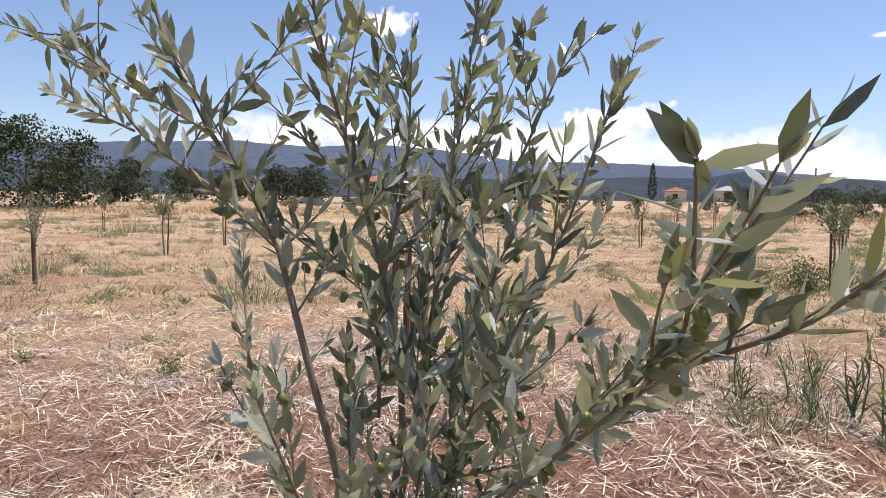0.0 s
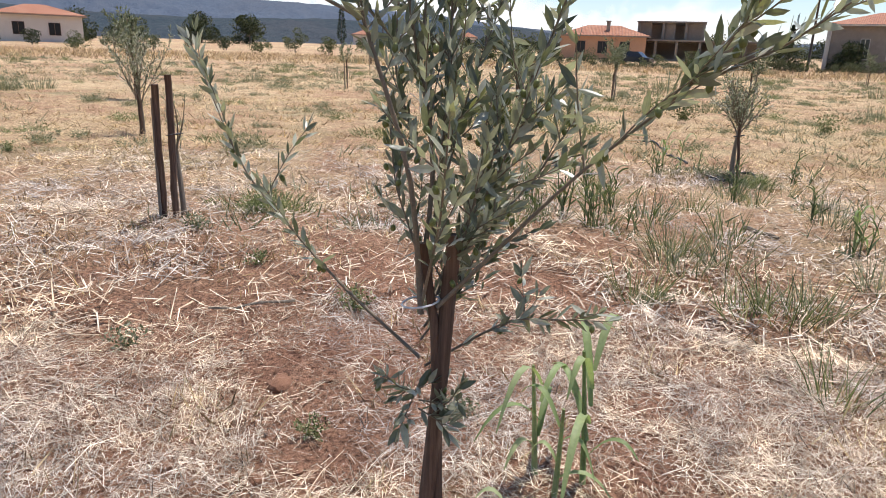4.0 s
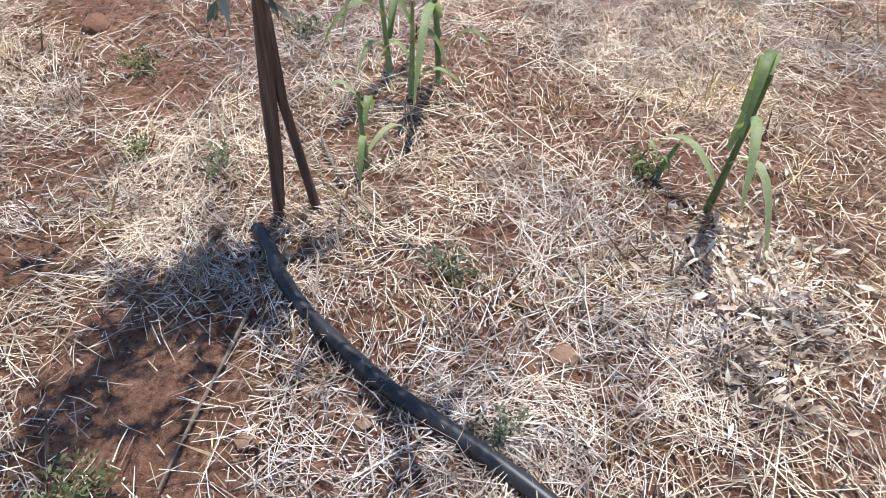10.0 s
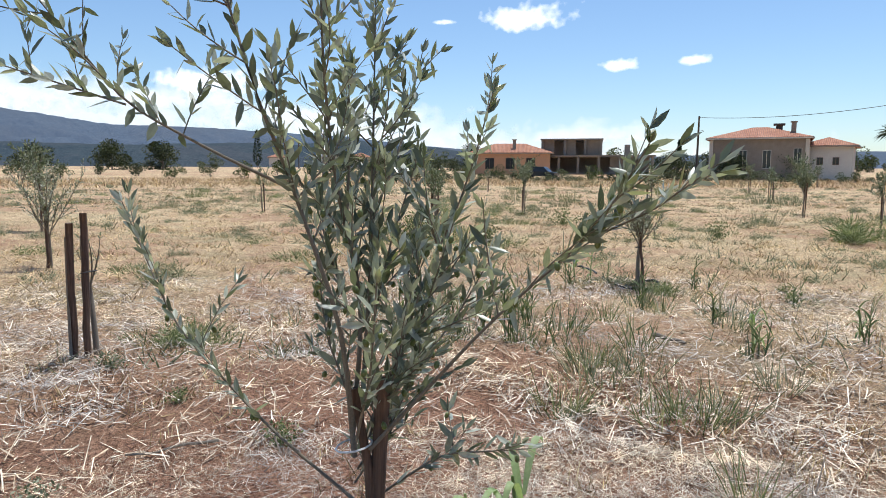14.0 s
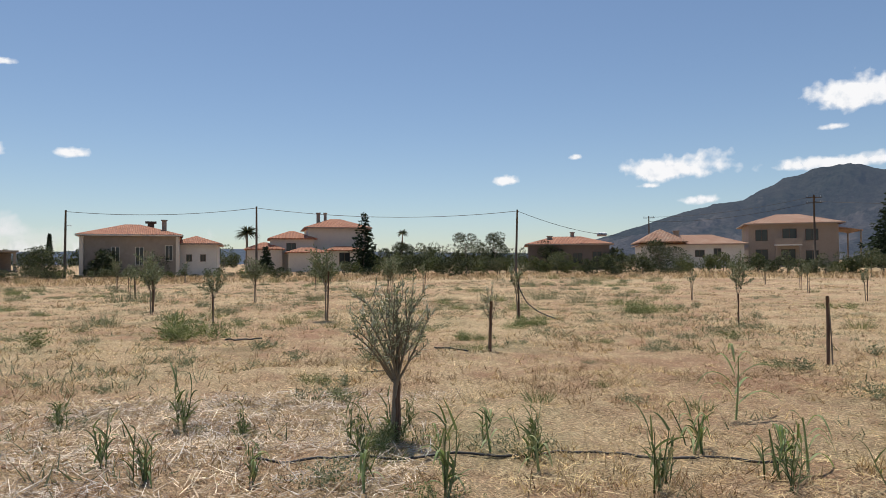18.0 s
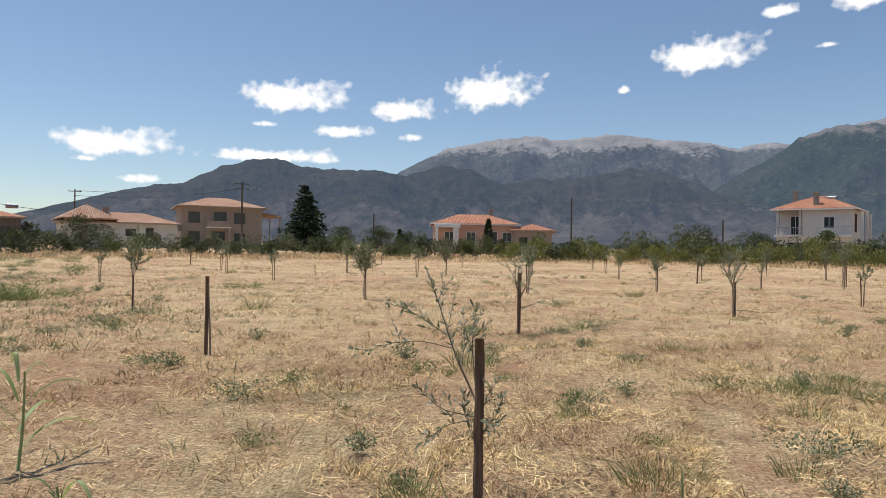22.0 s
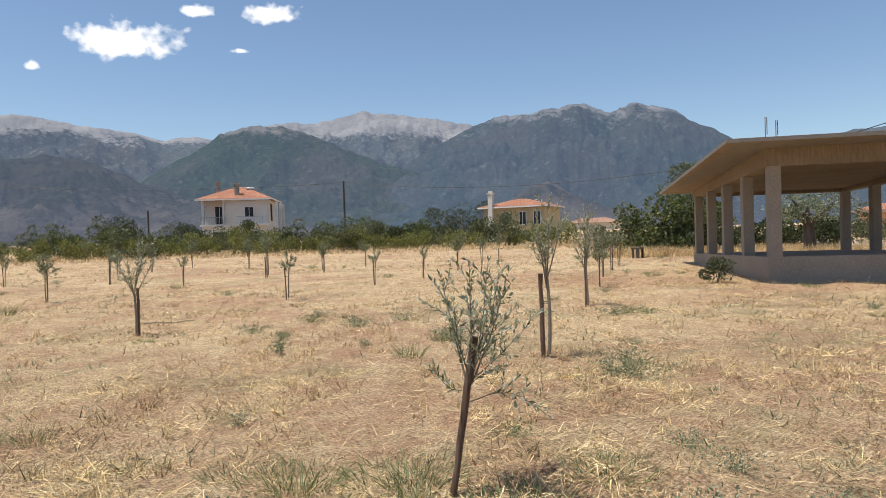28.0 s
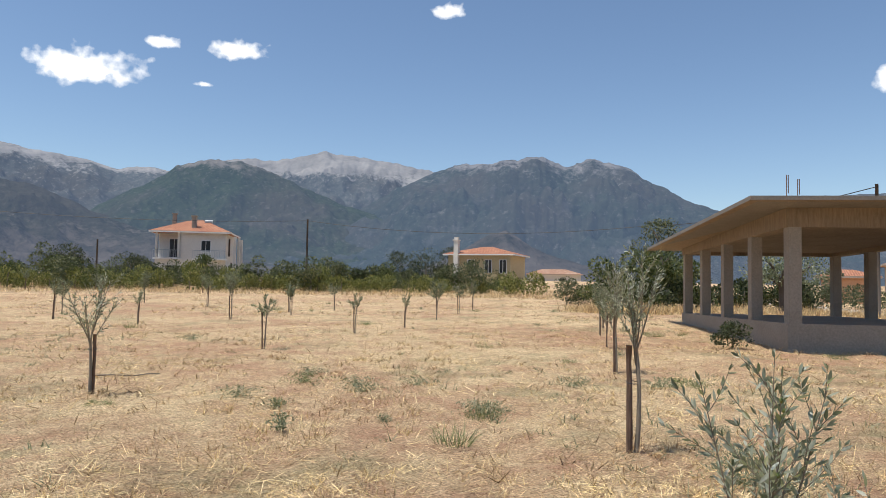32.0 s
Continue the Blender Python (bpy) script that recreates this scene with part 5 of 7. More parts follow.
def old_olive(x, y):
    rng = np.random.default_rng(88)
    t = thing("old_olive_tree", "old olive tree with a thick dark leaning trunk", "tree", pose(x, y, ground_z(x, y)))
    g = Geo()
    tube(g, [(0.15, 0, -0.2), (0.05, 0.05, 0.4), (-0.1, 0, 1.0), (-0.05, 0.1, 1.7)], [0.5, 0.36, 0.32, 0.26], 10)
    piece("trunk", g, M_OLDWOOD, t, "", True)
    l = Geo()
    for i in range(9):
        a = i * 0.72
        q = np.array([math.cos(a) * 1.7, math.sin(a) * 1.5, 2.6 + 0.5 * math.sin(i * 1.9)])
        tube(l, bent(rng, (-0.07, 0.05, 1.5), q, 6, 0.2, 0.1), np.linspace(0.14, 0.03, 6), 6)
    piece("branchwork", l, M_OLDWOOD, t, "", True)
    piece("crown", crown(Geo(), rng, 5.0, 3.9, 1.9, 3400, 0.13, 18, 0.6), M_OLIVE_FAR, t)


old_olive(40.4, 27.6)

# bushes all along the edge
for az in np.arange(-60, 62, 0.8):
    d = 80 + 4 * math.sin(az * 0.5) + bush_rng.uniform(-3, 4)
    if 41 < az < 62:
        d = 58 + bush_rng.uniform(-3, 4)
    x, y = bearing(az + bush_rng.uniform(-0.5, 0.5), d)
    s = bush_rng.uniform(0.75, 1.3) * (1.3 if 4 < az < 42 else 1.1 if az < -40 else 0.85 if az < -25 else 1.05)
    if 36.5 < az < 45:
        s *= 0.62
    bush(x, y, s, None, "dense green bush at the field edge", bush_rng.uniform(0.8, 1.15))
for az in np.concatenate([np.arange(-6, 30, 1.35), np.arange(30, 42, 2.2)]):
    x, y = bearing(az + bush_rng.uniform(-0.4, 0.4), 75.5 + bush_rng.uniform(-1.5, 1.5))
    bush(x, y, bush_rng.uniform(0.7, 1.25), 6 + int(bush_rng.integers(2)), "yellow-green vine hedge at the field edge", bush_rng.uniform(1.1, 1.6))
for az in np.arange(4, 40, 1.7):
    x, y = bearing(az + bush_rng.uniform(-0.5, 0.5), 90 + bush_rng.uniform(-2, 3))
    if abs(az - 16.6) > 5:
        bush(x, y, bush_rng.uniform(1.3, 1.8), (0, 2, 4)[int(bush_rng.integers(3))], "tall dark green bush behind the hedge", bush_rng.uniform(0.9, 1.2))
for az in np.arange(-112, -58, 0.9):
    x, y = bearing(az, 76 + bush_rng.uniform(-5, 3))
    bush(x, y, bush_rng.uniform(0.4, 0.85), None, "scrubby bush before the houses", bush_rng.uniform(0.6, 1.1))
for az in np.arange(-114, -57, 1.0):
    x, y = bearing(az + bush_rng.uniform(-0.4, 0.4), 126 + bush_rng.uniform(-8, 8))
    bush(x, y, bush_rng.uniform(1.1, 1.9), None, "dark tree line far behind the houses", bush_rng.uniform(0.8, 1.2))
for az in np.arange(-63, -41, 0.8):
    x, y = bearing(az, 98 + bush_rng.uniform(-3, 4))
    bush(x, y, bush_rng.uniform(1.1, 1.7), (0, 2, 4)[int(bush_rng.integers(3))], "dark bush in the belt between the houses", bush_rng.uniform(0.9, 1.3))
for az in np.arange(-176, -92, 2.6):
    d = 84 + bush_rng.uniform(-6, 12)
    x, y = bearing(az, d)
    bush(x, y, bush_rng.uniform(0.6, 1.2), None, "scrubby green bush beyond the field", bush_rng.uniform(0.7, 1.2))
for az, d, s in [(44.0, 52, 1.5), (46.2, 50, 1.7), (48.2, 51, 1.7), (50.0, 53, 1.5)]:
    x, y = bearing(az, d)
    bush(x, y, s, 1, "light green bushy tree beside the pavilion", 1.1)
for az, d, s in [(47.5, 50, 1.2), (48.6, 52, 1.1), (45.5, 54, 1.2)]:
    x, y = bearing(az, d)
    bush(x, y, s)
bush(15.8, 17.75, 0.42, 3, "small leafy shrub beside the concrete plinth")


# buildings
def gable_roof(g, w, d, z0, z1, over=0.5, hip=0.45, thick=0.16):
    """A hipped roof with thick eaves."""
    x, y = w / 2 + over, d / 2 + over
    r = max(0.2, x - hip * 2 * min(x, y) * 1.0) if hip else x
    if x >= y:
        ridge_pts = [(-r, 0), (r, 0)]
    else:
        r = max(0.2, y - hip * 2 * x)
        ridge_pts = [(0, -r), (0, r)]
    e = [(-x, -y), (x, -y), (x, y), (-x, y)]
    v = [(a, b, z0) for a, b in e] + [(a, b, z0 - thick) for a, b in e] + [(a, b, z1) for a, b in ridge_pts]
    g.add(v, [(0, 4, 5, 1), (1, 5, 6, 2), (2, 6, 7, 3), (3, 7, 4, 0), (7, 6, 5, 4)])
    if x >= y:
        g.f += [np.array([(0, 1, 9, 8), (2, 3, 8, 9)]) + g.n - 10, np.array([(1, 2, 9), (3, 0, 8)]) + g.n - 10]
    else:
        g.f += [np.array([(1, 2, 9, 8), (3, 0, 8, 9)]) + g.n - 10, np.array([(0, 1, 8), (2, 3, 9)]) + g.n - 10]
    return g


def window(parent, x, z, w, h, y, shutter=False, door=False, side=0, trim=None):
    """A window on a front (side 0) or on the right-hand end wall (side 1)."""
    name = "door" if door else "window"
    o = under(new(name), parent)
    o.empty_display_size = 0.1
    o.matrix_basis = pose(x, y, z) if side == 0 else pose(x, y, z, 0, 0, 90 if side == 1 else -90)
    f = Geo()
    t = 0.06
    for a, b, c, e in ((-w / 2 - t, -t, w / 2 + t, 0), (-w / 2 - t, h, w / 2 + t, h + t), (-w / 2 - t, 0, -w / 2, h), (w / 2, 0, w / 2 + t, h), (-0.03, 0, 0.03, h)):
        box(f, a, -0.06, b, c, 0.02, e)
    piece("frame", f, trim or M_SHUTTER, o)
    p = Geo()
    box(p, -w / 2, -0.015, 0, w / 2, 0.03, h)
    piece("shutter" if shutter else "pane", p, M_SHUTTER if shutter else M_GLASS, o)


def house(name, label, az, dist, w, d, eave, ridge_z, wall, roof, yaw=0.0, wins=(), over=0.5, hip=0.45, chimneys=(), sink=0.0, blocks=None, category="house", trim=None):
    """A house with its front towards the field; heights are above its own ground."""
    x, y = bearing(az, dist + d / 2)
    z = ground_z(x, y) - sink
    t = thing(name, label, category, pose(x, y, z, 0, 0, -az + yaw), "houses round the field")
    g = Geo()
    for b in blocks or [(-w / 2, -d / 2, -2.4, w / 2, d / 2, eave)]:
        box(g, *b)
    piece("wall", g, wall, t)
    if roof:
        piece("roof", gable_roof(Geo(), w, d, eave + 0.14, ridge_z, over, hip), roof, t)
        e = Geo()
        rx, ry = w / 2 + over, d / 2 + over
        for a, b, c, q in ((-rx, -ry - 0.05, rx, -ry - 0.004), (-rx, ry + 0.004, rx, ry + 0.05), (-rx - 0.05, -ry, -rx - 0.004, ry), (rx + 0.004, -ry, rx + 0.05, ry)):
            box(e, a, b, eave - 0.06, c, q, eave + 0.1)
        piece("fascia", e, trim or M_BEIGE, t)
    for q in wins:
        window(t, *q, trim=trim) if len(q) > 4 else window(t, *q, -d / 2 - 0.004, trim=trim)
    for cx, cy, cw, z0, z1 in chimneys:
        c = Geo()
        box(c, cx - cw / 2, cy - cw / 2, z0, cx + cw / 2, cy + cw / 2, z1)
        box(c, cx - cw * 0.7, cy - cw * 0.7, z1, cx + cw * 0.7, cy + cw * 0.7, z1 + 0.12)
        piece("chimney", c, M_RENDER, t)
    return t


def balcony(t, x0, x1, y0, y1, z, rail=M_METAL, solid=False):
    b = Geo()
    box(b, x0, y0, z - 0.16, x1, y1, z)
    o = piece("balcony", b, M_TRIM, t)
    r = Geo()
    if solid:
        box(r, x0, y0, z, x1, y0 + 0.12, z + 0.85)
    else:
        box(r, x0, y0, z + 0.86, x1, y0 + 0.05, z + 0.92)
        n = max(3, int((x1 - x0) / 0.22))
        for i in range(n + 1):
            xx = x0 + (x1 - x0 - 0.03) * i / n
            box(r, xx, y0 + 0.01, z, xx + 0.03, y0 + 0.04, z + 0.87)
    piece("railing", r, rail, o)


def posts(t, spots, z0, z1, s=0.3, mat=None, name="column"):
    for x, y in spots:
        g = Geo()
        box(g, x - s / 2, y - s / 2, z0, x + s / 2, y + s / 2, z1, 0.02)
        piece(name, g, mat or M_TRIM, t)


# white two-storey villa with an upper loggia
wh = house("villa", "white two-storey villa with an orange tiled hip roof", 16.75, 94, 9.4, 9.0, 5.7, 7.5, M_WHITE, M_TILE, -12, trim=M_TRIM, blocks=[(-4.7, -4.5, -0.3, 4.7, 4.5, 2.75), (-1.4, -4.5, 2.75, 4.7, 4.5, 5.7), (-4.7, -2.6, 2.75, -1.4, 4.5, 5.7)],
           wins=[(-2.6, 2.9, 1.2, 2.1, -2.61), (2.0, 3.6, 1.2, 1.2, -4.51), (-2.4, 0.6, 1.6, 1.3, -4.51), (2.2, 0.6, 1.6, 1.3, -4.51), (4.71, -1.5, 1.2, 2.1, 0), (4.71, 1.8, 1.2, 2.1, 0)][:4], chimneys=[(-3.0, -1.0, 0.5, 6.3, 8.0), (0.2, -3.6, 0.6, 5.9, 7.6)], over=0.7)
window(wh, 4.71, 3.2, 1.3, 2.0, -1.5, False, True, 1)
window(wh, 4.71, 0.4, 1.3, 2.0, 1.2, False, True, 1)
balcony(wh, -4.9, -1.2, -4.9, -2.6, 2.78)
balcony(wh, 0.4, 4.9, -5.4, -4.5, 2.78)
posts(wh, [(-4.5, -4.6), (-1.6, -4.6)], 2.78, 5.7, 0.3, M_WHITE)
posts(wh, [(5.8, -3.8), (5.8, 0.5), (5.8, 3.8)], -0.2, 5.4, 0.35, M_WHITE)
sol = Geo()
tube(sol, [(1.2, -1.2, 7.15), (2.3, -1.2, 7.15)], 0.26, 10)
piece("water_tank", sol, M_METAL, wh, "white solar water tank")
wh.matrix_basis = wh.matrix_basis @ Matrix.Diagonal((0.86, 0.86, 1.05, 1))

# yellow single-storey house
ye = house("house", "yellow single-storey house with an orange tiled roof", 38.4, 87, 7.8, 6.6, 3.0, 4.15, M_YELLOW, M_TILE, -22, trim=M_TRIM, sink=-1.1, wins=[(-1.0, 0.9, 0.8, 1.5), (1.2, 0.9, 0.8, 1.5), (3.0, 0.9, 0.8, 1.5)], hip=0.5)
ch = Geo()
box(ch, -3.0, -3.92, -2.2, -2.45, -3.3, 4.7)
box(ch, -3.1, -4.02, 4.7, -2.35, -3.2, 4.83)
box(ch, -2.95, -3.87, 4.83, -2.5, -3.35, 5.1)
piece("chimney", ch, M_WHITE, ye, "tall white outside chimney")

# salmon house with a white porch
pk = house("house", "salmon house with white porch columns and tiled roof", -9.1, 97, 11.4, 8.0, 3.6, 5.2, M_PINK, M_TILE, 4, trim=M_TRIM, sink=-0.4, wins=[(-3.6, 0.9, 1.3, 1.6), (-0.6, 0.9, 1.2, 1.6), (2.2, 0.9, 1.6, 1.7), (4.4, 0.9, 1.2, 1.6)], chimneys=[(2.6, 0.4, 0.5, 4.2, 5.9)])
posts(pk, [(-5.4, -5.2), (-3.0, -5.2), (-2.6, -5.2)], -2.2, 3.3, 0.35)
arch = Geo()
box(arch, -5.7, -5.4, 3.1, -2.2, -4.05, 3.5)
piece("porch_beam", arch, M_TRIM, pk)
balcony(pk, -0.8, 4.6, -5.3, -4.1, 0.4)
house("annex", "grey low house with an orange tiled roof", -4.3, 97, 5.4, 6.0, 3.2, 4.3, M_BEIGE, M_TILE, 0, wins=[(-1.2, 1.0, 1.0, 1.3), (0.5, 1.0, 1.0, 1.3)])

# beige two-storey house with balconies
bg2 = house("house", "unpainted beige two-storey house with a tiled hip roof", -29.4, 108, 11.4, 9.5, 5.9, 7.6, M_BEIGE, M_TILE_OLD, 8, wins=[(-4.0, 3.6, 1.5, 1.5), (-0.4, 3.2, 1.7, 2.0), (2.4, 3.6, 1.5, 1.5), (-4.0, 0.6, 1.5, 1.7), (-0.6, 0.2, 1.7, 2.1), (2.4, 0.6, 1.5, 1.5)], over=0.7)
balcony(bg2, -2.4, 1.0, -5.9, -4.75, 3.0, M_BEIGE, True)
posts(bg2, [(-2.2, -5.7), (0.8, -5.7)], -0.2, 2.85, 0.3, M_BEIGE)
window(bg2, 5.71, 3.4, 1.1, 1.7, -2.0, True, False, 1)
lean = Geo()
lean.add([(5.72, -4.5, 5.4), (8.6, -4.9, 4.9), (8.6, 3.0, 4.9), (5.72, 3.0, 5.4), (5.72, -4.5, 5.25), (8.6, -4.9, 4.75), (8.6, 3.0, 4.75), (5.72, 3.0, 5.25)], [(0, 1, 2, 3), (7, 6, 5, 4), (0, 4, 5, 1), (1, 5, 6, 2), (2, 6, 7, 3), (3, 7, 4, 0)])
piece("side_canopy", lean, M_TILE_OLD, bg2)
posts(bg2, [(8.4, -4.6), (8.4, 2.6)], -0.2, 4.8, 0.2, M_BEIGE)

lo = house("house", "long low white house with old tiled roofs", -36.5, 104, 14.0, 8.0, 2.8, 4.4, M_WHITE, M_TILE_OLD, 10, sink=-0.4, wins=[(1.0, 1.1, 1.2, 0.9), (3.4, 1.0, 0.9, 1.2)], chimneys=[(-1.6, -0.5, 0.7, 4.0, 4.9)])
ty = Geo()
gable_roof(ty, 6.0, 9.6, 3.3, 5.2, 0.4, 0.45)
w2 = piece("wing_roof", ty, M_TILE_OLD, lo)
w2.location = (-4.2, -0.4, 0)
gr = house("house", "dark grey low house with an orange tiled roof", -45.9, 96, 11.0, 8.0, 3.4, 4.7, M_DARKWALL, M_TILE, 4, wins=[(-2.5, 0.8, 1.2, 1.4), (1.2, 0.8, 1.2, 1.4), (3.8, 0.5, 1.2, 1.9)], chimneys=[(0.8, 0, 0.5, 4.2, 5.2), (-2.5, -1.5, 0.6, 4.0, 4.6)])
tk = Geo()
tube(tk, [(4.2, -1.0, 4.9), (5.5, -1.0, 4.9)], 0.28, 10)
piece("water_tank", tk, M_METAL, gr)

# tall house with stepped roofs
tw = house("villa", "tall beige house with stepped orange tiled roofs", -65.1, 99, 8.6, 8.0, 6.0, 7.6, M_CREAM, M_TILE, 6, wins=[], over=0.5, chimneys=[(-2.6, -1.2, 0.5, 6.6, 8.3), (-1.5, 0, 0.4, 6.8, 8.4)])
for x, y, w, d, e, r in ((-6.4, -1.5, 6.0, 6.0, 4.4, 5.7), (-4.6, -6.2, 5.0, 4.0, 2.4, 3.2), (0.6, -5.0, 5.0, 3.0, 2.7, 3.4), (-10.2, -3.4, 4.6, 4.6, 2.9, 4.0)):
    b = Geo()
    box(b, x - w / 2, y - d / 2, -0.3, x + w / 2, y + d / 2, e)
    piece("lower_wall", b, M_CREAM, tw)
    rf = piece("lower_roof", gable_roof(Geo(), w, d, e + 0.14, r, 0.4, 0.45), M_TILE, tw)
    rf.location = (x, y, 0)
window(tw, -6.6, 2.6, 1.2, 1.2, -4.52)
window(tw, 0.6, 0.6, 1.4, 1.8, -6.52)

# stone villa and its white annex
st = house("villa", "grey stone-walled villa with an orange tiled hip roof", -80.5, 83, 9.6, 9.0, 4.1, 5.6, M_RENDER, M_TILE, -2, trim=M_CREAM, sink=-0.3, wins=[(-1.5, 0.9, 0.75, 1.9), (0.9, 0.9, 0.75, 1.9), (3.9, 1.4, 0.7, 1.6)], over=0.55, chimneys=[(3.4, -2.6, 0.5, 4.4, 5.9)])
cp = Geo()
box(cp, 1.6, -0.5, 5.2, 2.3, 0.3, 5.75)
box(cp, 1.35, -0.7, 5.75, 2.55, 0.5, 5.95)
piece("chimney", cp, M_OLDWOOD, st, "dark capped chimney")
posts(st, [(-4.8, -4.5), (4.8, -4.5)], -2.2, 4.0, 0.4, M_CREAM, "quoin")
house("annex", "small white house with a tiled roof and a low awning", -75.9, 84, 4.9, 6.0, 3.5, 4.6, M_WHITE, M_TILE, -4, wins=[(-0.6, 1.6, 0.5, 0.7), (0.9, 1.6, 0.5, 0.7)])

# orange house, concrete frame house, house beyond the field
house("house", "orange-roofed house with a terracotta wall", -99.6, 101, 11.6, 8.0, 3.0, 4.6, M_TERRA, M_TILE, 0, wins=[(-3, 0.8, 1.2, 1.5), (0, 0.8, 1.2, 1.5), (3, 0.8, 1.2, 1.5)], chimneys=[(0.6, -2.4, 0.5, 3.4, 5.0)])
cf = thing("unfinished_house", "unfinished two-storey concrete house without a roof", "house", pose(*bearing(-92.6, 108), ground_z(*bearing(-92.6, 108)), 0, 0, 92.6), "houses round the field")
for nm, z in (("floor_slab", 0.2), ("floor_slab", 2.75), ("roof_slab", 5.2)):
    g = Geo()
    if nm == "roof_slab":
        box(g, -8.2, -4.4, z - 0.2, 1.0, 4.2, z)
    else:
        box(g, -8.6, -5.2, z - 0.22, 8.4, 4.6, z)
    piece(nm, g, M_CONCRETE, cf)
posts(cf, [(x, -4.8) for x in (-8.2, -5.4, -2.6, 0.4, 3.4, 6.2, 8.0)], 0.2, 2.55, 0.35, M_CONCRETE)
posts(cf, [(x, -4.0) for x in (-7.9, -4.6, -1.6, 0.7)], 2.75, 5.0, 0.35, M_CONCRETE)
for x0, x1, y, z0, z1 in ((-8.0, -6.2, -3.6, 2.75, 5.0), (-4.4, -3.0, -3.6, 2.75, 5.0), (-1.4, 0.8, -3.6, 2.75, 5.0), (-8.0, 8.0, 1.0, 0.2, 2.5), (2.0, 5.8, -3.9, 0.2, 2.5), (-7.9, 0.8, 3.8, 2.75, 5.0)):
    g = Geo()
    box(g, x0, y, z0, x1, y + 0.22, z1)
    piece("brick_wall", g, M_RENDER, cf)
g = Geo()
box(g, 4.2, -1.0, 2.75, 5.0, -0.2, 4.4)
piece("chimney", g, M_RENDER, cf)
house("house", "white house with an orange hip roof beyond the field", -141.8, 102, 9.4, 8.0, 3.1, 4.5, M_WHITE, M_TILE, 6, wins=[(-2.4, 0.8, 1.2, 1.4), (1.5, 0.8, 1.2, 1.4)])
for az, d, w, roof, wall in ((-118.6, 186, 5.4, M_TILE, M_WHITE), (-114.8, 175, 6.0, M_METAL, M_WHITE), (-112.0, 175, 4.4, M_TILE, M_CREAM), (-110.2, 176, 3.6, M_TILE, M_WHITE)):
    house("house", "small far house with a pitched roof", az, d, w, 6.0, 2.6, 3.9, wall, roof, 0, wins=[(0, 0.8, 1.0, 1.2)])
house("house", "low far house with pinkish tiled roofs", 45.8, 176, 13.0, 8.0, 3.2, 4.6, M_CREAM, M_TILE_OLD, 0, sink=1.6, wins=[(-3, 0.8, 1.2, 1.4), (2, 0.8, 1.2, 1.4)])
house("house", "small plain house behind the pavilion", 69.0, 88, 8.0, 6.0, 3.4, 4.2, M_BEIGE, M_TILE_OLD, 0, wins=[(-1.5, 0.9, 0.9, 1.5), (1.5, 0.9, 0.9, 1.5)])
house("shed", "small shed with an orange tiled roof", 62.6, 70, 3.6, 3.0, 2.2, 2.9, M_TERRA, M_TILE, 0)


# the concrete pavilion
def prism(g, poly, z0, z1):
    """An upright prism over a plan, with its own height at every corner."""
    n = len(poly)
    v = [(x, y, z0[i]) for i, (x, y) in enumerate(poly)] + [(x, y, z1[i]) for i, (x, y) in enumerate(poly)]
    g.add(v, [(i, (i + 1) % n, (i + 1) % n + n, i + n) for i in range(n)])
    g.f += [np.array([list(range(n, 2 * n))]) + g.n - 2 * n, np.array([list(range(n))[::-1]]) + g.n - 2 * n]
    return g


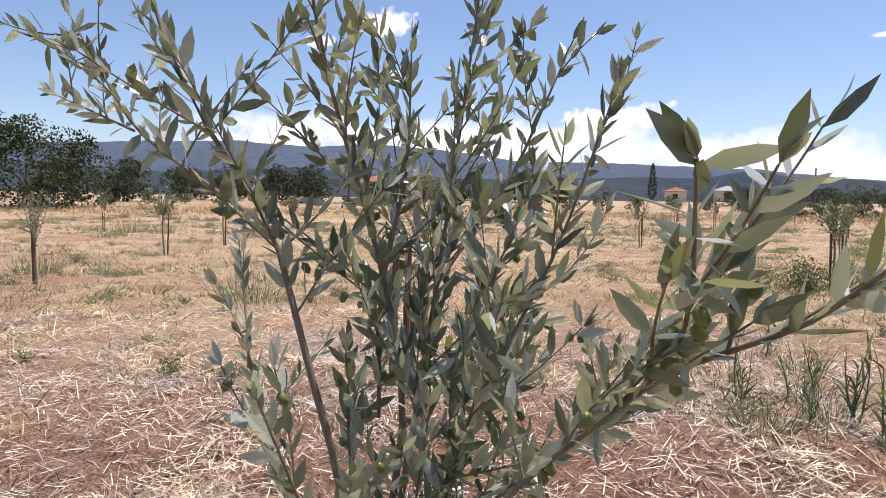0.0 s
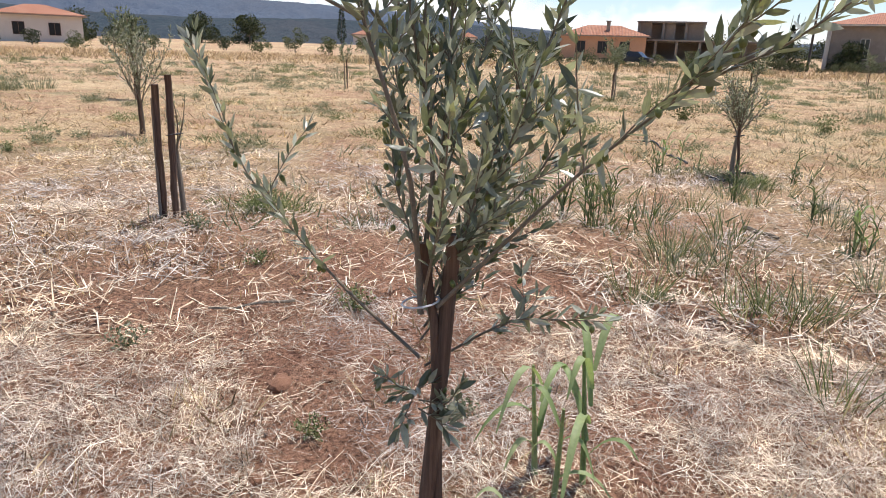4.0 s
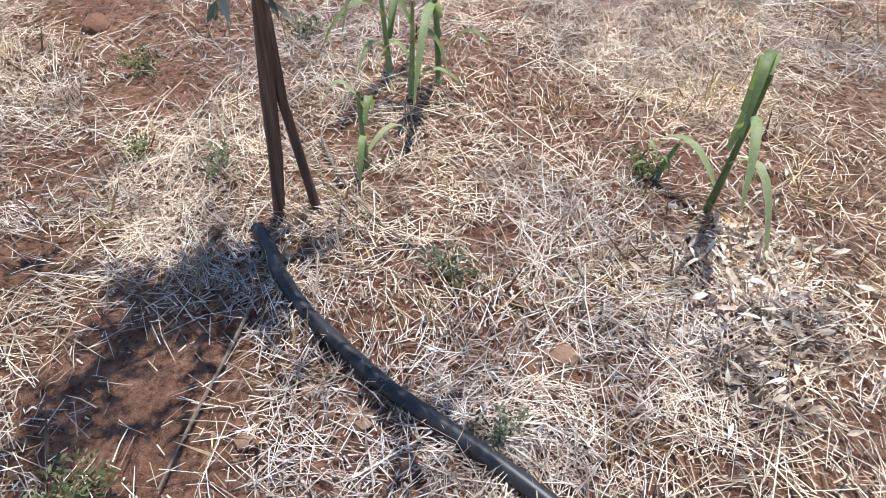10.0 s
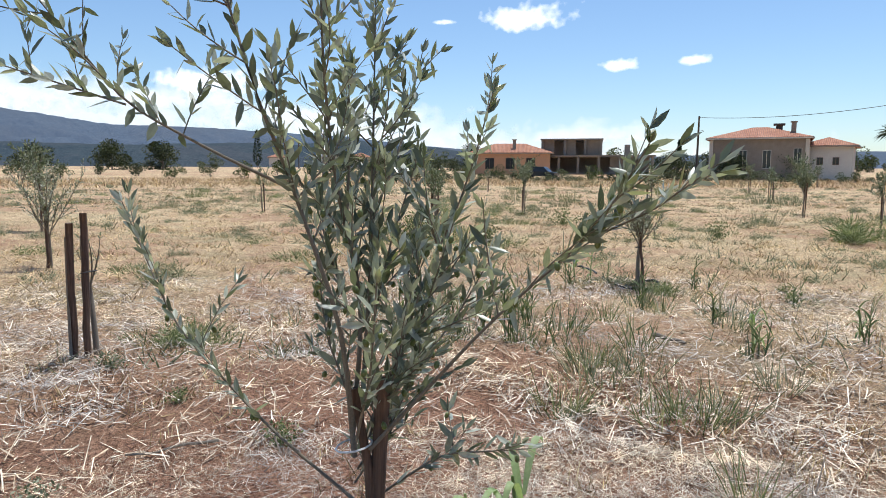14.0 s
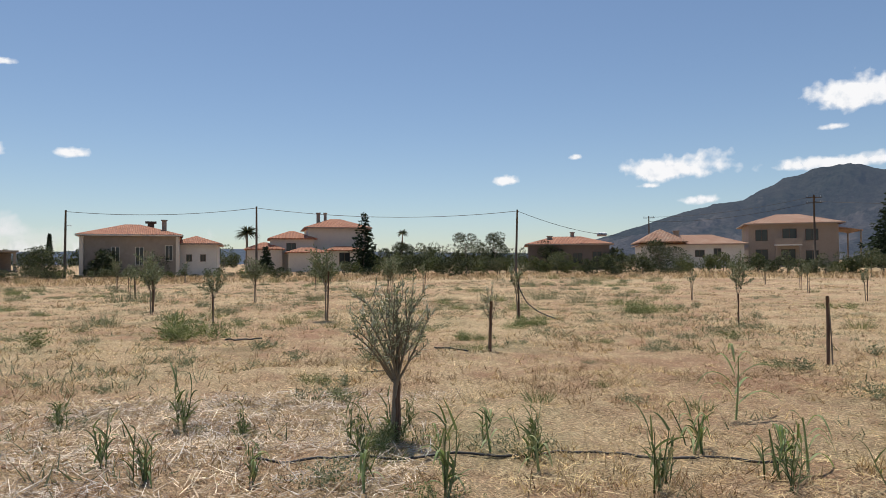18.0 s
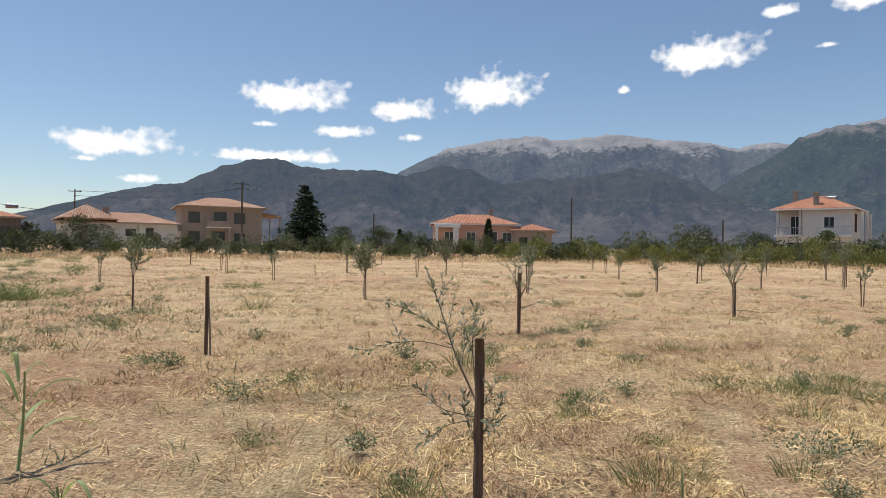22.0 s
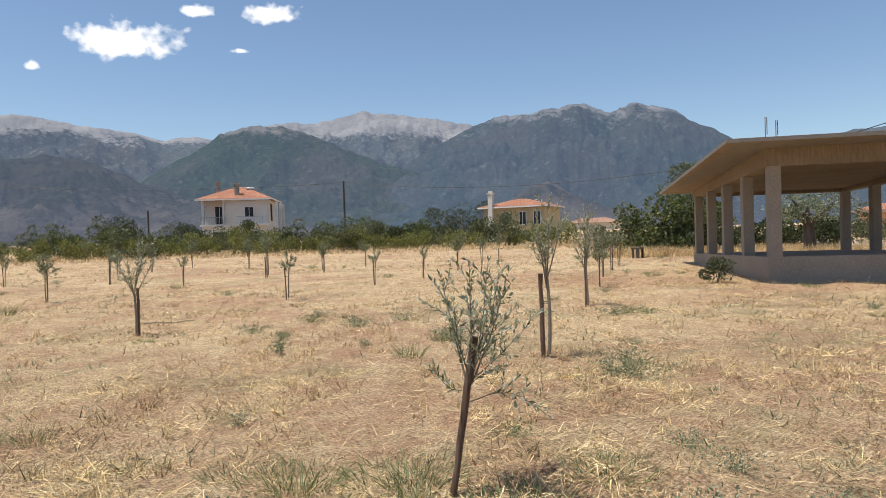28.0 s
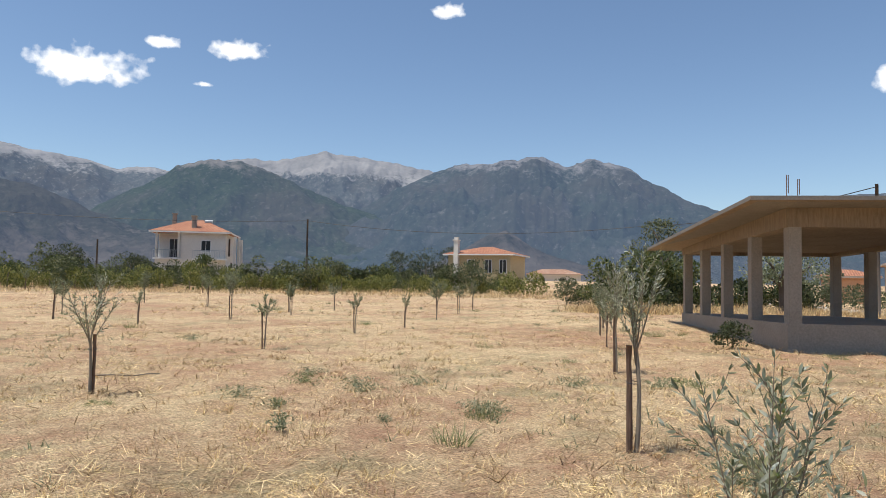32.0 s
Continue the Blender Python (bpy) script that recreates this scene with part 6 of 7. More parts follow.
def pavilion():
    t = thing("pavilion", "unfinished open concrete pavilion on a low plinth", "building")
    c0, u, v, wide, deep = np.array([16.61, 16.65]), np.array([0.689, -0.725]), np.array([0.725, 0.689]), 5.63, 11.27

    def ring(out):
        q = [c0 - out * (u + v), c0 + (wide + out) * u - out * v, c0 + (wide + out) * u + (deep + out) * v, c0 - out * u + (deep + out) * v]
        return [tuple(p) for p in q]

    piece("plinth", prism(Geo(), ring(0.19), [-0.3] * 4, [0.67, 0.67, 0.44, 0.44]), M_CONCRETE, t)
    top = [3.59, 3.59, 3.15, 3.15]
    roof = ring(1.39)
    piece("roof_slab", prism(Geo(), roof, [z - 0.10 for z in top], top), M_SLAB, t)
    low = [3.47, 3.47, 3.06, 3.06]
    g = Geo()
    g.add([(x, y, z - 0.104) for (x, y), z in zip(roof, top)] + [(x, y, z) for (x, y), z in zip(ring(0.2), low)], [(i, i + 4, (i + 1) % 4 + 4, (i + 1) % 4) for i in range(4)])
    piece("soffit", g, M_SOFFIT, t, "board-marked tan concrete underside")
    ceil = Geo()
    prism(ceil, ring(-0.2), [3.19, 3.19, 2.93, 2.93], [3.3, 3.3, 3.02, 3.02])
    piece("ceiling_slab", ceil, M_SOFFIT, t, "dark board-marked concrete ceiling")
    for k in range(5):
        for side in (0, 1):
            p = c0 + v * deep * k / 4 + u * wide * side
            c = Geo()
            box(c, -0.15, -0.17, 0.40, 0.15, 0.17, 3.01 - 0.048 * k, 0.012)
            piece("column", c, M_CONCRETE, t).matrix_basis = pose(p[0], p[1], 0, 0, 0, -46.4)
    ends = [(c0, c0 + deep * v, 2.99, 2.80), (c0 + wide * u, c0 + wide * u + deep * v, 2.99, 2.80), (c0, c0 + wide * u, 2.99, 2.99), (c0 + deep * v, c0 + deep * v + wide * u, 2.80, 2.80)]
    for k, (a, b, za, zb) in enumerate(ends):
        d = unit(b - a)
        nrm = np.array([-d[1], d[0]]) * 0.19
        a, b = (a - d * 0.19, b + d * 0.19) if k < 2 else (a + d * 0.194, b - d * 0.194)
        q = [tuple(a - nrm), tuple(b - nrm), tuple(b + nrm), tuple(a + nrm)]
        piece("beam", prism(Geo(), q, [za, zb, zb, za], [za + 0.47 if za > 2.9 else za + 0.26, zb + 0.47 if zb > 2.9 else zb + 0.26, zb + 0.47 if zb > 2.9 else zb + 0.26, za + 0.47 if za > 2.9 else za + 0.26]), M_SOFFIT, t)
    for along, h in ((-0.25, 0.62), (0.0, 0.52)):
        x, y = c0 + along * u - 0.35 * v
        r = Geo()
        tube(r, [(x, y, 3.5), (x, y, 3.6 + h), (x + 0.05, y - 0.02, 3.6 + h), (x + 0.05, y - 0.02, 3.6 + h * 0.3)], 0.011, 5)
        piece("rebar", r, M_STEEL, t, "rusty reinforcing bar")



pavilion()


# poles and wires
def pole(x, y, top, arms=0, lamp=False, lean=0.0, r=0.11, label="dark wooden utility pole"):
    z = ground_z(x, y)
    t = thing("utility_pole", label, "pole", pose(x, y, z), "utility poles")
    g = Geo()
    tube(g, [(-lean * top, 0, -0.3), (0, 0, top - z)], [r * 1.25, r * 0.8], 8)
    piece("post", g, M_POLE, t, "", True)
    for k in range(arms):
        b = Geo()
        box(b, -0.95, -0.05, top - z - 0.35 - 0.7 * k, 0.95, 0.05, top - z - 0.25 - 0.7 * k)
        a = piece("crossarm", b, M_POLE, t)
        a.rotation_euler = (0, 0, radians(-math.degrees(math.atan2(x, y)) + 12))
        for q in (-0.8, 0.0, 0.8):
            i = Geo()
            tube(i, [(q, 0, top - z - 0.26 - 0.7 * k), (q, 0, top - z - 0.02 - 0.7 * k)], [0.05, 0.035], 6)
            piece("insulator", i, M_METAL, a)
    if lamp:
        l = Geo()
        tube(l, [(0, 0, top - z - 1.6), (0.1, 0.35, top - z - 1.5), (0.12, 0.5, top - z - 1.6)], [0.025, 0.02, 0.06], 6)
        piece("lamp", l, M_METAL, t)
    return (x, y, top)


def wire(a, b, sag=0.6, drop=0.15, r=0.026):
    g = Geo()
    s = np.linspace(0, 1, 14)[:, None]
    a, b = np.array(a) - [0, 0, drop], np.array(b) - [0, 0, drop]
    p = a + (b - a) * s - np.array([0, 0, sag]) * 4 * s * (1 - s)
    tube(g, p, r, 4)
    tagged(piece("overhead_wire", g, M_WIRE, None, "thin dark overhead wire between poles"), category="wire", group="overhead wires")


PL = pole(-78.06, 6.95, 7.37, 0, True, 0.09)
PM = pole(-69.04, 23.32, 7.75)
PA = pole(-55.54, 46.65, 7.41, 0, False, 0.05)
PB = pole(-76.81, 93.77, 9.84, 1)
P1 = pole(-47.1, 89.95, 10.49, 2, False, 0.0, 0.13)
P2 = pole(-1.98, 92.97, 8.58)
P3 = pole(32.92, 73.59, 7.93)
P4 = pole(41.7, 23.2, 7.4, 0, False, 0.0, 0.11)
pole(-96.85, -32.94, 6.58)
pole(-123.0, -62.87, 6.99)
pole(-28.6, 92.0, 6.2)
pole(18.0, 99.0, 6.0)
pole(-60.0, -86.0, 6.4)
wire(PL, PM, 0.5)
wire(PM, PA, 0.8)
wire(PA, (-63.0, 73.0, 5.6), 0.7)
wire(PB, P1, 0.7)
wire(PB, P1, 0.8, 0.9)
wire(P1, P2, 1.0, 0.8)
wire(P2, P3, 0.7)
wire(P3, (53.0, 46.0, 7.2), 1.0)
wire((53.0, 46.0, 7.2), P4, 0.5)


# parked cars
def car(x, y, turn, mat, label, long=4.2, tall=1.45):
    t = thing("car", label, "car", pose(x, y, ground_z(x, y), 0, 0, turn), "parked cars")
    g = Geo()
    h = tall
    prof = [(-long / 2, 0.35), (long / 2, 0.35), (long / 2, 0.75), (long * 0.32, 0.88), (long * 0.16, h), (-long * 0.3, h), (-long * 0.45, 0.92), (-long / 2, 0.85)]
    n = len(prof)
    v = [(px, s * (0.82 if pz < 1 else 0.68), pz) for s in (-1, 1) for px, pz in prof]
    g.add(v, [(i, (i + 1) % n, (i + 1) % n + n, i + n) for i in range(n)])
    g.f += [np.array([list(range(n))[::-1]]) + g.n - 2 * n, np.array([list(range(n, 2 * n))]) + g.n - 2 * n]
    piece("body", g, mat, t)
    for s in (-1, 1):
        w = Geo()
        yy = s * 0.79
        w.add([(long * 0.25, yy, 0.92), (long * 0.14, yy * 0.92, h - 0.08), (-long * 0.28, yy * 0.92, h - 0.08), (-long * 0.38, yy, 0.95)], [(0, 1, 2, 3)])
        piece("side_window", w, M_GLASS, t)
        for q in (-0.3, 0.3):
            k = Geo()
            tube(k, [(q * long, s * 0.62, 0.32), (q * long, s * 0.84, 0.32)], 0.32, 12)
            piece("wheel", k, M_RUBBER, t)


car(-80.5, -10.2, 78, M_CARPAINT, "dark parked car at the field edge")
car(67.2, 26.3, 60, M_VAN, "white parked van beyond the pavilion", 4.6, 1.9)
lane = Geo()
s = np.linspace(0, 1, 16)
a = np.stack([62.0 - 24.0 * s, 45.0 - 28.0 * s], -1)
b = a + np.array([5.2, 1.6])
lane.add(np.concatenate([np.column_stack([a, rise(a[:, 0], a[:, 1]) + 0.07]), np.column_stack([b, rise(b[:, 0], b[:, 1]) + 0.07])]), [(i, i + 1, i + 17, i + 16) for i in range(15)])
tagged(piece("road", lane, M_LANE, None, "pale dusty concrete lane behind the pavilion"), category="road", kind="structure")


def bench(x, y):
    t = thing("stool", "small dark wooden stool standing in the field", "stool", pose(x, y, ground_z(x, y), 0, 0, 20))
    g = Geo()
    box(g, -0.42, -0.22, 0.48, 0.42, 0.22, 0.56)
    piece("seat", g, M_OLDWOOD, t)
    for sx in (-0.34, 0.34):
        for sy in (-0.14, 0.14):
            l = Geo()
            box(l, sx - 0.05, sy - 0.05, -0.02, sx + 0.05, sy + 0.05, 0.485)
            piece("leg", l, M_OLDWOOD, t)


bench(28.79, 30.89)


# straw, stubble and weeds on the field
straw_rng = np.random.default_rng(2024)


def patchy(x, y):
    """Where the straw lies thick: 0 bare soil, 1 full cover."""
    n = np.sin(x * 1.1 + 0.6 * np.sin(y * 0.9)) * np.cos(y * 1.3 + 0.5 * np.sin(x * 0.7)) + 0.7 * np.sin(x * 2.9 + y * 2.1 + 1.0) * np.sin(y * 3.3 - x * 1.4) + 0.4 * np.sin(x * 6.1 - y * 5.3)
    c = np.clip(0.56 + 0.50 * n, 0.24, 1.0)
    for bx, by, br in BARE:
        c = c * (1 - 0.85 * np.exp(-(((x - bx) ** 2 + (y - by) ** 2) / br**2) ** 2))
    for bx, by, br in THICK:
        c = np.maximum(c, np.exp(-((x - bx) ** 2 + (y - by) ** 2) / br**2))
    return c


# first spot clears straw so dark soil deepens the tree's shadow there
BARE = [(-1.5, -1.15, 0.24), (-1.37, -1.0, 0.18), (-2.41, -1.56, 0.20), (-2.04, -1.63, 0.17), (-1.76, -1.46, 0.12), (-1.96, -0.48, 0.07), (-1.64, -0.72, 0.08), (-1.44, -0.68, 0.06), (-2.86, -2.02, 0.17), (-3.43, -3.05, 0.2), (-1.67, -1.55, 0.12), (-2.31, -0.9, 0.08), (-3.3, -0.6, 0.15), (-2.9, 0.6, 0.12), (-1.55, -1.0, 0.1)]
THICK = [(-1.75, -0.07, 0.30), (-1.47, -0.39, 0.22), (-2.0, -0.85, 0.12), (-1.9, 0.1, 0.25)]


def spread(n, r0, r1, az0, az1, line, rng, power=1.0, keep=True):
    """Points round a line of standpoints, between two distances and two bearings."""
    s = rng.uniform(0, 1, n)
    r = r0 + (r1 - r0) * rng.uniform(0, 1, n) ** power
    a = np.radians(rng.uniform(az0, az1, n))
    x = line[0][0] + (line[1][0] - line[0][0]) * s + r * np.sin(a)
    y = line[0][1] + (line[1][1] - line[0][1]) * s + r * np.cos(a)
    p, q = np.array(line[0]), np.array(line[1])
    v = q - p
    u = np.clip(((x - p[0]) * v[0] + (y - p[1]) * v[1]) / max(1e-6, v @ v), 0, 1)
    k = np.hypot(x - p[0] - u * v[0], y - p[1] - u * v[1]) >= r0 * 0.97
    x, y = x[k], y[k]
    if keep:
        n = len(x)
        k = rng.uniform(0, 1, n) < patchy(x, y)
        x, y = x[k], y[k]
    return x, y


def litter(name, label, mat, x, y, length, width, rng, lift=0.012, tilt=0.10, seg=1):
    """Fallen straw, lying every way."""
    n = len(x)
    lay = 3.0 * np.sin(x * 1.7 + 1.3 * np.sin(y * 1.1)) + 2.0 * np.cos(y * 2.3 - x * 0.8)
    a = np.where(rng.random(n) < 0.22, lay + rng.normal(0, 0.45, n), rng.uniform(0, 6.283, n))
    e = rng.normal(0, tilt, n)
    way = np.stack([np.cos(a) * np.cos(e), np.sin(a) * np.cos(e), np.sin(e)], -1)
    l = rng.uniform(*length, n) * rng.uniform(0.5, 1.0, n)
    base = np.stack([x, y, rise(x, y) + rng.uniform(0.002, lift, n) + np.abs(np.minimum(0, e)) * l * 0.6], -1)
    g = Geo()
    w = rng.uniform(*width, n)
    side = unit(np.stack([-np.sin(a), np.cos(a), rng.normal(0, 0.35, n)], -1)) * (w * 0.5)[:, None]
    tip = base + way * l[:, None]
    if seg == 1:
        g.add(np.stack([base - side, base + side, tip + side * 0.6, tip - side * 0.6], 1), np.arange(4 * n).reshape(-1, 4))
    else:
        mid = base + way * (l * 0.5)[:, None] + np.stack([rng.normal(0, 0.05, n) * l, rng.normal(0, 0.05, n) * l, rng.uniform(0.0, 0.10, n) * l], -1)
        g.add(np.stack([base - side, base + side, mid + side, mid - side, tip + side * 0.6, tip - side * 0.6], 1), (np.arange(n)[:, None, None] * 6 + np.array([(0, 1, 2, 3), (3, 2, 4, 5)])[None]).reshape(-1, 4))
    tagged(piece(name, g, mat, None, label), category="straw", kind="stuff")


def stubble(name, label, mat, x, y, height, width, rng, lean=0.35, seg=2, per=5, wide=0.05):
    """Standing dry stalks in small tufts."""
    x, y = np.repeat(x, per), np.repeat(y, per)
    n = len(x)
    x, y = x + rng.normal(0, wide, n), y + rng.normal(0, wide, n)
    way = np.stack([rng.normal(0, lean, n), rng.normal(0, lean, n), np.ones(n)], -1)
    base = np.stack([x, y, rise(x, y) - 0.01], -1)
    g = blades(Geo(), base, way, rng.uniform(*height, n), rng.uniform(*width, n), rng.uniform(0, 0.3, n), rng, seg)
    tagged(piece(name, g, mat, None, label), category="grass", kind="stuff")


def dry_leaves(name, label, mat, spots, n, rng):
    g = Geo()
    k = rng.integers(len(spots), size=n)
    c = np.array(spots)[k]
    x, y = c[:, 0] + rng.normal(0, c[:, 2]), c[:, 1] + rng.normal(0, c[:, 2])
    p = np.stack([x, y, rise(x, y) + rng.uniform(0.01, 0.05, n)], -1)
    way = np.stack([rng.normal(0, 1, n), rng.normal(0, 1, n), rng.normal(0, 0.5, n)], -1)
    l = rng.uniform(0.015, 0.045, n)
    leaves(g, p, way, l, l * rng.uniform(0.18, 0.36, n), rng, True, 0.9)
    tagged(piece(name, g, mat, None, label), category="leaves", kind="stuff")


def clotted(x, y, scale, rng):
    """Keeps the points that fall in clots, with gaps between."""
    k = lattice(x, y, scale, 31.0) + 0.7 * lattice(x, y, scale * 0.31, 47.0) + rng.normal(0, 0.25, len(x)) > 0.05
    return x[k], y[k]


HERE = ((-0.8, -0.5), (-0.8, -0.5))
WAY = ((-0.9, 0.0), (-0.5, 9.0))
x, y = spread(265000, 0.04, 3.4, -215, 25, HERE, straw_rng, 0.62)
litter("straw_litter", "bleached broken straw lying on red soil round the olive tree", M_PALE, x, y, (0.012, 0.11), (0.0009, 0.0027), straw_rng, 0.024, 0.22, 1)
x, y = spread(22000, 0.04, 3.4, -215, 25, HERE, straw_rng, 0.62)
litter("straw_litter", "longer pale straws over the broken litter", M_PALE, x, y, (0.08, 0.22), (0.0011, 0.0024), straw_rng, 0.03, 0.16, 2)
x, y = spread(1300, 0.04, 3.4, -215, 25, HERE, straw_rng, 0.6)
litter("straw_stalks", "long pale straw stalks lying over the litter", M_PALE, x, y, (0.2, 0.5), (0.0014, 0.0032), straw_rng, 0.035, 0.07, 2)
x, y = spread(80000, 0.04, 3.6, -215, 25, HERE, straw_rng, 0.6)
litter("straw_chaff", "broken dry leaf flakes between the straw", M_PALE, x, y, (0.006, 0.030), (0.0013, 0.005), straw_rng, 0.024, 0.55, 1)
x, y = spread(90000, 3.0, 9.0, -180, -50, HERE, straw_rng, 0.7)
litter("straw_litter", "bleached straw lying on red soil beyond the tree", M_PALE, x, y, (0.05, 0.24), (0.004, 0.009), straw_rng, 0.035, 0.25)
x, y = spread(190000, 0.2, 9.0, -70, 95, WAY, straw_rng, 0.66)
litter("straw_litter", "golden mown straw lying over the field", M_STRAW, x, y, (0.04, 0.22), (0.003, 0.007), straw_rng, 0.035, 0.25)
x, y = spread(120000, 8.0, 24.0, -180, 95, WAY, straw_rng, 0.85)
litter("straw_litter", "golden straw lying over the farther field", M_STRAW, x, y, (0.06, 0.24), (0.006, 0.013), straw_rng, 0.06, 0.35)
x, y = spread(4200, 0.3, 5.0, -215, 25, HERE, straw_rng, 0.7)
stubble("stubble", "thin standing dry stalks round the tree", M_PALE, x, y, (0.03, 0.13), (0.002, 0.005), straw_rng, 0.55, 2, 6, 0.05)
x, y = clotted(*spread(34000, 0.3, 12.0, -180, 95, WAY, straw_rng, 0.8), 3.2, straw_rng)
stubble("stubble", "standing mown stubble in the near field", M_STRAW, x, y, (0.05, 0.16), (0.005, 0.010), straw_rng, 0.6, 1, 7, 0.04)
x, y = clotted(*spread(40000, 10.0, 34.0, -180, 95, WAY, straw_rng, 0.85), 2.0, straw_rng)
stubble("stubble", "standing dry stubble in the middle field", M_STRAW, x, y, (0.05, 0.15), (0.009, 0.018), straw_rng, 0.9, 1, 7, 0.08)
x, y = clotted(*spread(26000, 30.0, 74.0, -180, 95, WAY, straw_rng, 0.9), 0.9, straw_rng)
stubble("stubble", "dry golden grass in the far field", M_STRAW, x, y, (0.08, 0.22), (0.02, 0.04), straw_rng, 0.9, 1, 6, 0.2)
x, y = spread(11000, 60.0, 82.0, -180, 60, WAY, straw_rng, 1.0, False)
stubble("tall_dry_grass", "tall golden dry grass along the field edge", M_STRAW, x, y, (0.2, 0.55), (0.03, 0.05), straw_rng, 0.45, 1, 6, 0.5)
k = 1500
s = straw_rng.uniform(0, 1, k)
x, y = 24.5 + 9 * s + straw_rng.normal(0, 1.0, k), 27.5 + 6 * s + straw_rng.normal(0, 1.6, k)
far = np.hypot(x, y - 9.0) > 37.3
x, y = x[far], y[far]
stubble("tall_dry_grass", "tall golden dry grass beside the concrete pavilion", M_STRAW, x, y, (0.3, 0.8), (0.015, 0.03), straw_rng, 0.35, 2, 6, 0.2)
k = 1800
x, y = 33.0 + straw_rng.uniform(0, 13, k), 14.0 + straw_rng.uniform(0, 20, k)
stubble("tall_dry_grass", "tall golden dry grass behind the concrete pavilion", M_STRAW, x, y, (0.25, 0.7), (0.015, 0.03), straw_rng, 0.4, 1, 7, 0.25)
x, y = clotted(*spread(12000, 5.0, 60.0, -180, -42, WAY, straw_rng, 0.75, False), 0.55, straw_rng)
stubble("low_weed_cover", "sparse low green weeds among the straw", M_GREYWEED, x, y, (0.05, 0.24), (0.008, 0.018), straw_rng, 0.7, 1, 14, 0.10)
x, y = clotted(*spread(3600, 3.0, 40.0, -52, 90, WAY, straw_rng, 0.75, False), 0.5, straw_rng)
stubble("low_weed_cover", "sparse low green weeds among golden straw", M_GREYWEED, x, y, (0.04, 0.16), (0.007, 0.013), straw_rng, 0.7, 1, 13, 0.07)


dry_leaves("dry_leaf_litter", "pale curled dry leaves heaped on the straw", M_PALE, [(-1.89, 0.09, 0.07), (-2.08, 0.12, 0.06), (-1.79, 0.16, 0.07), (-1.66, 0.08, 0.06), (-2.02, 0.01, 0.05), (-1.95, 0.2, 0.12)], 900, straw_rng)


# weeds that can be counted
def clump_mesh(seed, n, r, h, width, lean, mat, droop=0.45, seg=4):
    rng = np.random.default_rng(seed)
    a, q = rng.uniform(0, 6.283, n), r * np.sqrt(rng.uniform(0, 1, n))
    base = np.stack([q * np.cos(a), q * np.sin(a), np.full(n, -0.01)], -1)
    way = np.stack([np.cos(a) * lean * q / r + rng.normal(0, lean * 0.4, n), np.sin(a) * lean * q / r + rng.normal(0, lean * 0.4, n), np.ones(n)], -1)
    g = blades(Geo(), base, way, h * rng.uniform(0.45, 1.1, n), width * rng.uniform(0.6, 1.2, n), droop * rng.uniform(0.2, 1.1, n), rng, seg)
    return g.mesh("blade_tuft", mat)


def herb_mesh(seed, n, r, h, leaf, mat):
    """A low branching herb with many small leaves."""
    rng = np.random.default_rng(seed)
    g = Geo()
    p, d = [], []
    for _ in range(n):
        a, e = rng.uniform(0, 6.283), rng.uniform(0.35, 1.45)
        tip_ = np.array([math.cos(a) * math.cos(e) * r * 1.3, math.sin(a) * math.cos(e) * r * 1.3, math.sin(e) * h])
        st = bent(rng, (0, 0, 0), tip_, 6, 0.01, 0.08)
        for k in range(1, 6):
            for _ in range(3):
                p.append(st[k] + rng.normal(0, 0.006, 3))
                d.append(unit(tip_) * 0.6 + rng.normal(0, 0.7, 3))
    l = leaf * np.random.default_rng(seed).uniform(0.6, 1.3, len(p))
    leaves(g, p, d, l, l * 0.42, rng, False)
    return g.mesh("leaf_tuft", mat)


def sprout_mesh(seed, stems, h, mat):
    """Upright green shoots, each with a few long leaves that arch over."""
    rng = np.random.default_rng(seed)
    g = Geo()
    for _ in range(stems):
        a, q = rng.uniform(0, 6.283), rng.uniform(0.0, 0.13)
        foot = np.array([q * math.cos(a), q * math.sin(a), -0.02])
        hh = h * rng.uniform(0.6, 1.2)
        top = foot + [rng.normal(0, 0.09), rng.normal(0, 0.09), hh]
        line = bent(rng, foot, top, 5, 0, 0.04)
        tube(g, line, np.linspace(0.007, 0.003, 5), 5)
        n = 6
        base = np.array([line[1 + k % 4] for k in range(n)])
        az = np.arange(n) * 2.7 + rng.normal(0, 0.5, n)
        el = rng.uniform(0.75, 1.3, n)
        way = np.stack([np.cos(az) * np.cos(el), np.sin(az) * np.cos(el), np.sin(el)], -1)
        blades(g, base, way, hh * rng.uniform(0.45, 0.85, n), 0.016 * rng.uniform(0.7, 1.2, n), rng.uniform(0.15, 1.0, n), rng, 6)
    return g.mesh("shoot_tuft", mat)


GRASS = [clump_mesh(700 + k, 100 + 10 * k, 0.15 + 0.02 * k, 0.30 + 0.03 * k, 0.006, 0.7, M_WEED, 0.5, 2) for k in range(3)]
REED = [clump_mesh(720 + k, 60 + 8 * k, 0.15, 0.36, 0.006, 0.6, (M_WEED, M_GREYWEED)[k % 2], 0.3, 3) for k in range(3)]
LUSH = [clump_mesh(740 + k, 330, 0.46, 0.22, 0.008, 0.9, M_WEED, 0.6, 2) for k in range(2)]
LOW = [herb_mesh(760 + k, 46, 0.30, 0.13, 0.024, (M_GREYWEED, M_WEED, M_GREYWEED)[k % 3]) for k in range(4)]
HERB = [herb_mesh(780 + k, 14 + 4 * k, 0.11, 0.14, 0.028, (M_GREYWEED, M_WEED)[k % 2]) for k in range(4)]
SEDGE = [sprout_mesh(830 + k, 3 + k, 0.30 + 0.05 * k, M_SPROUT) for k in range(4)]
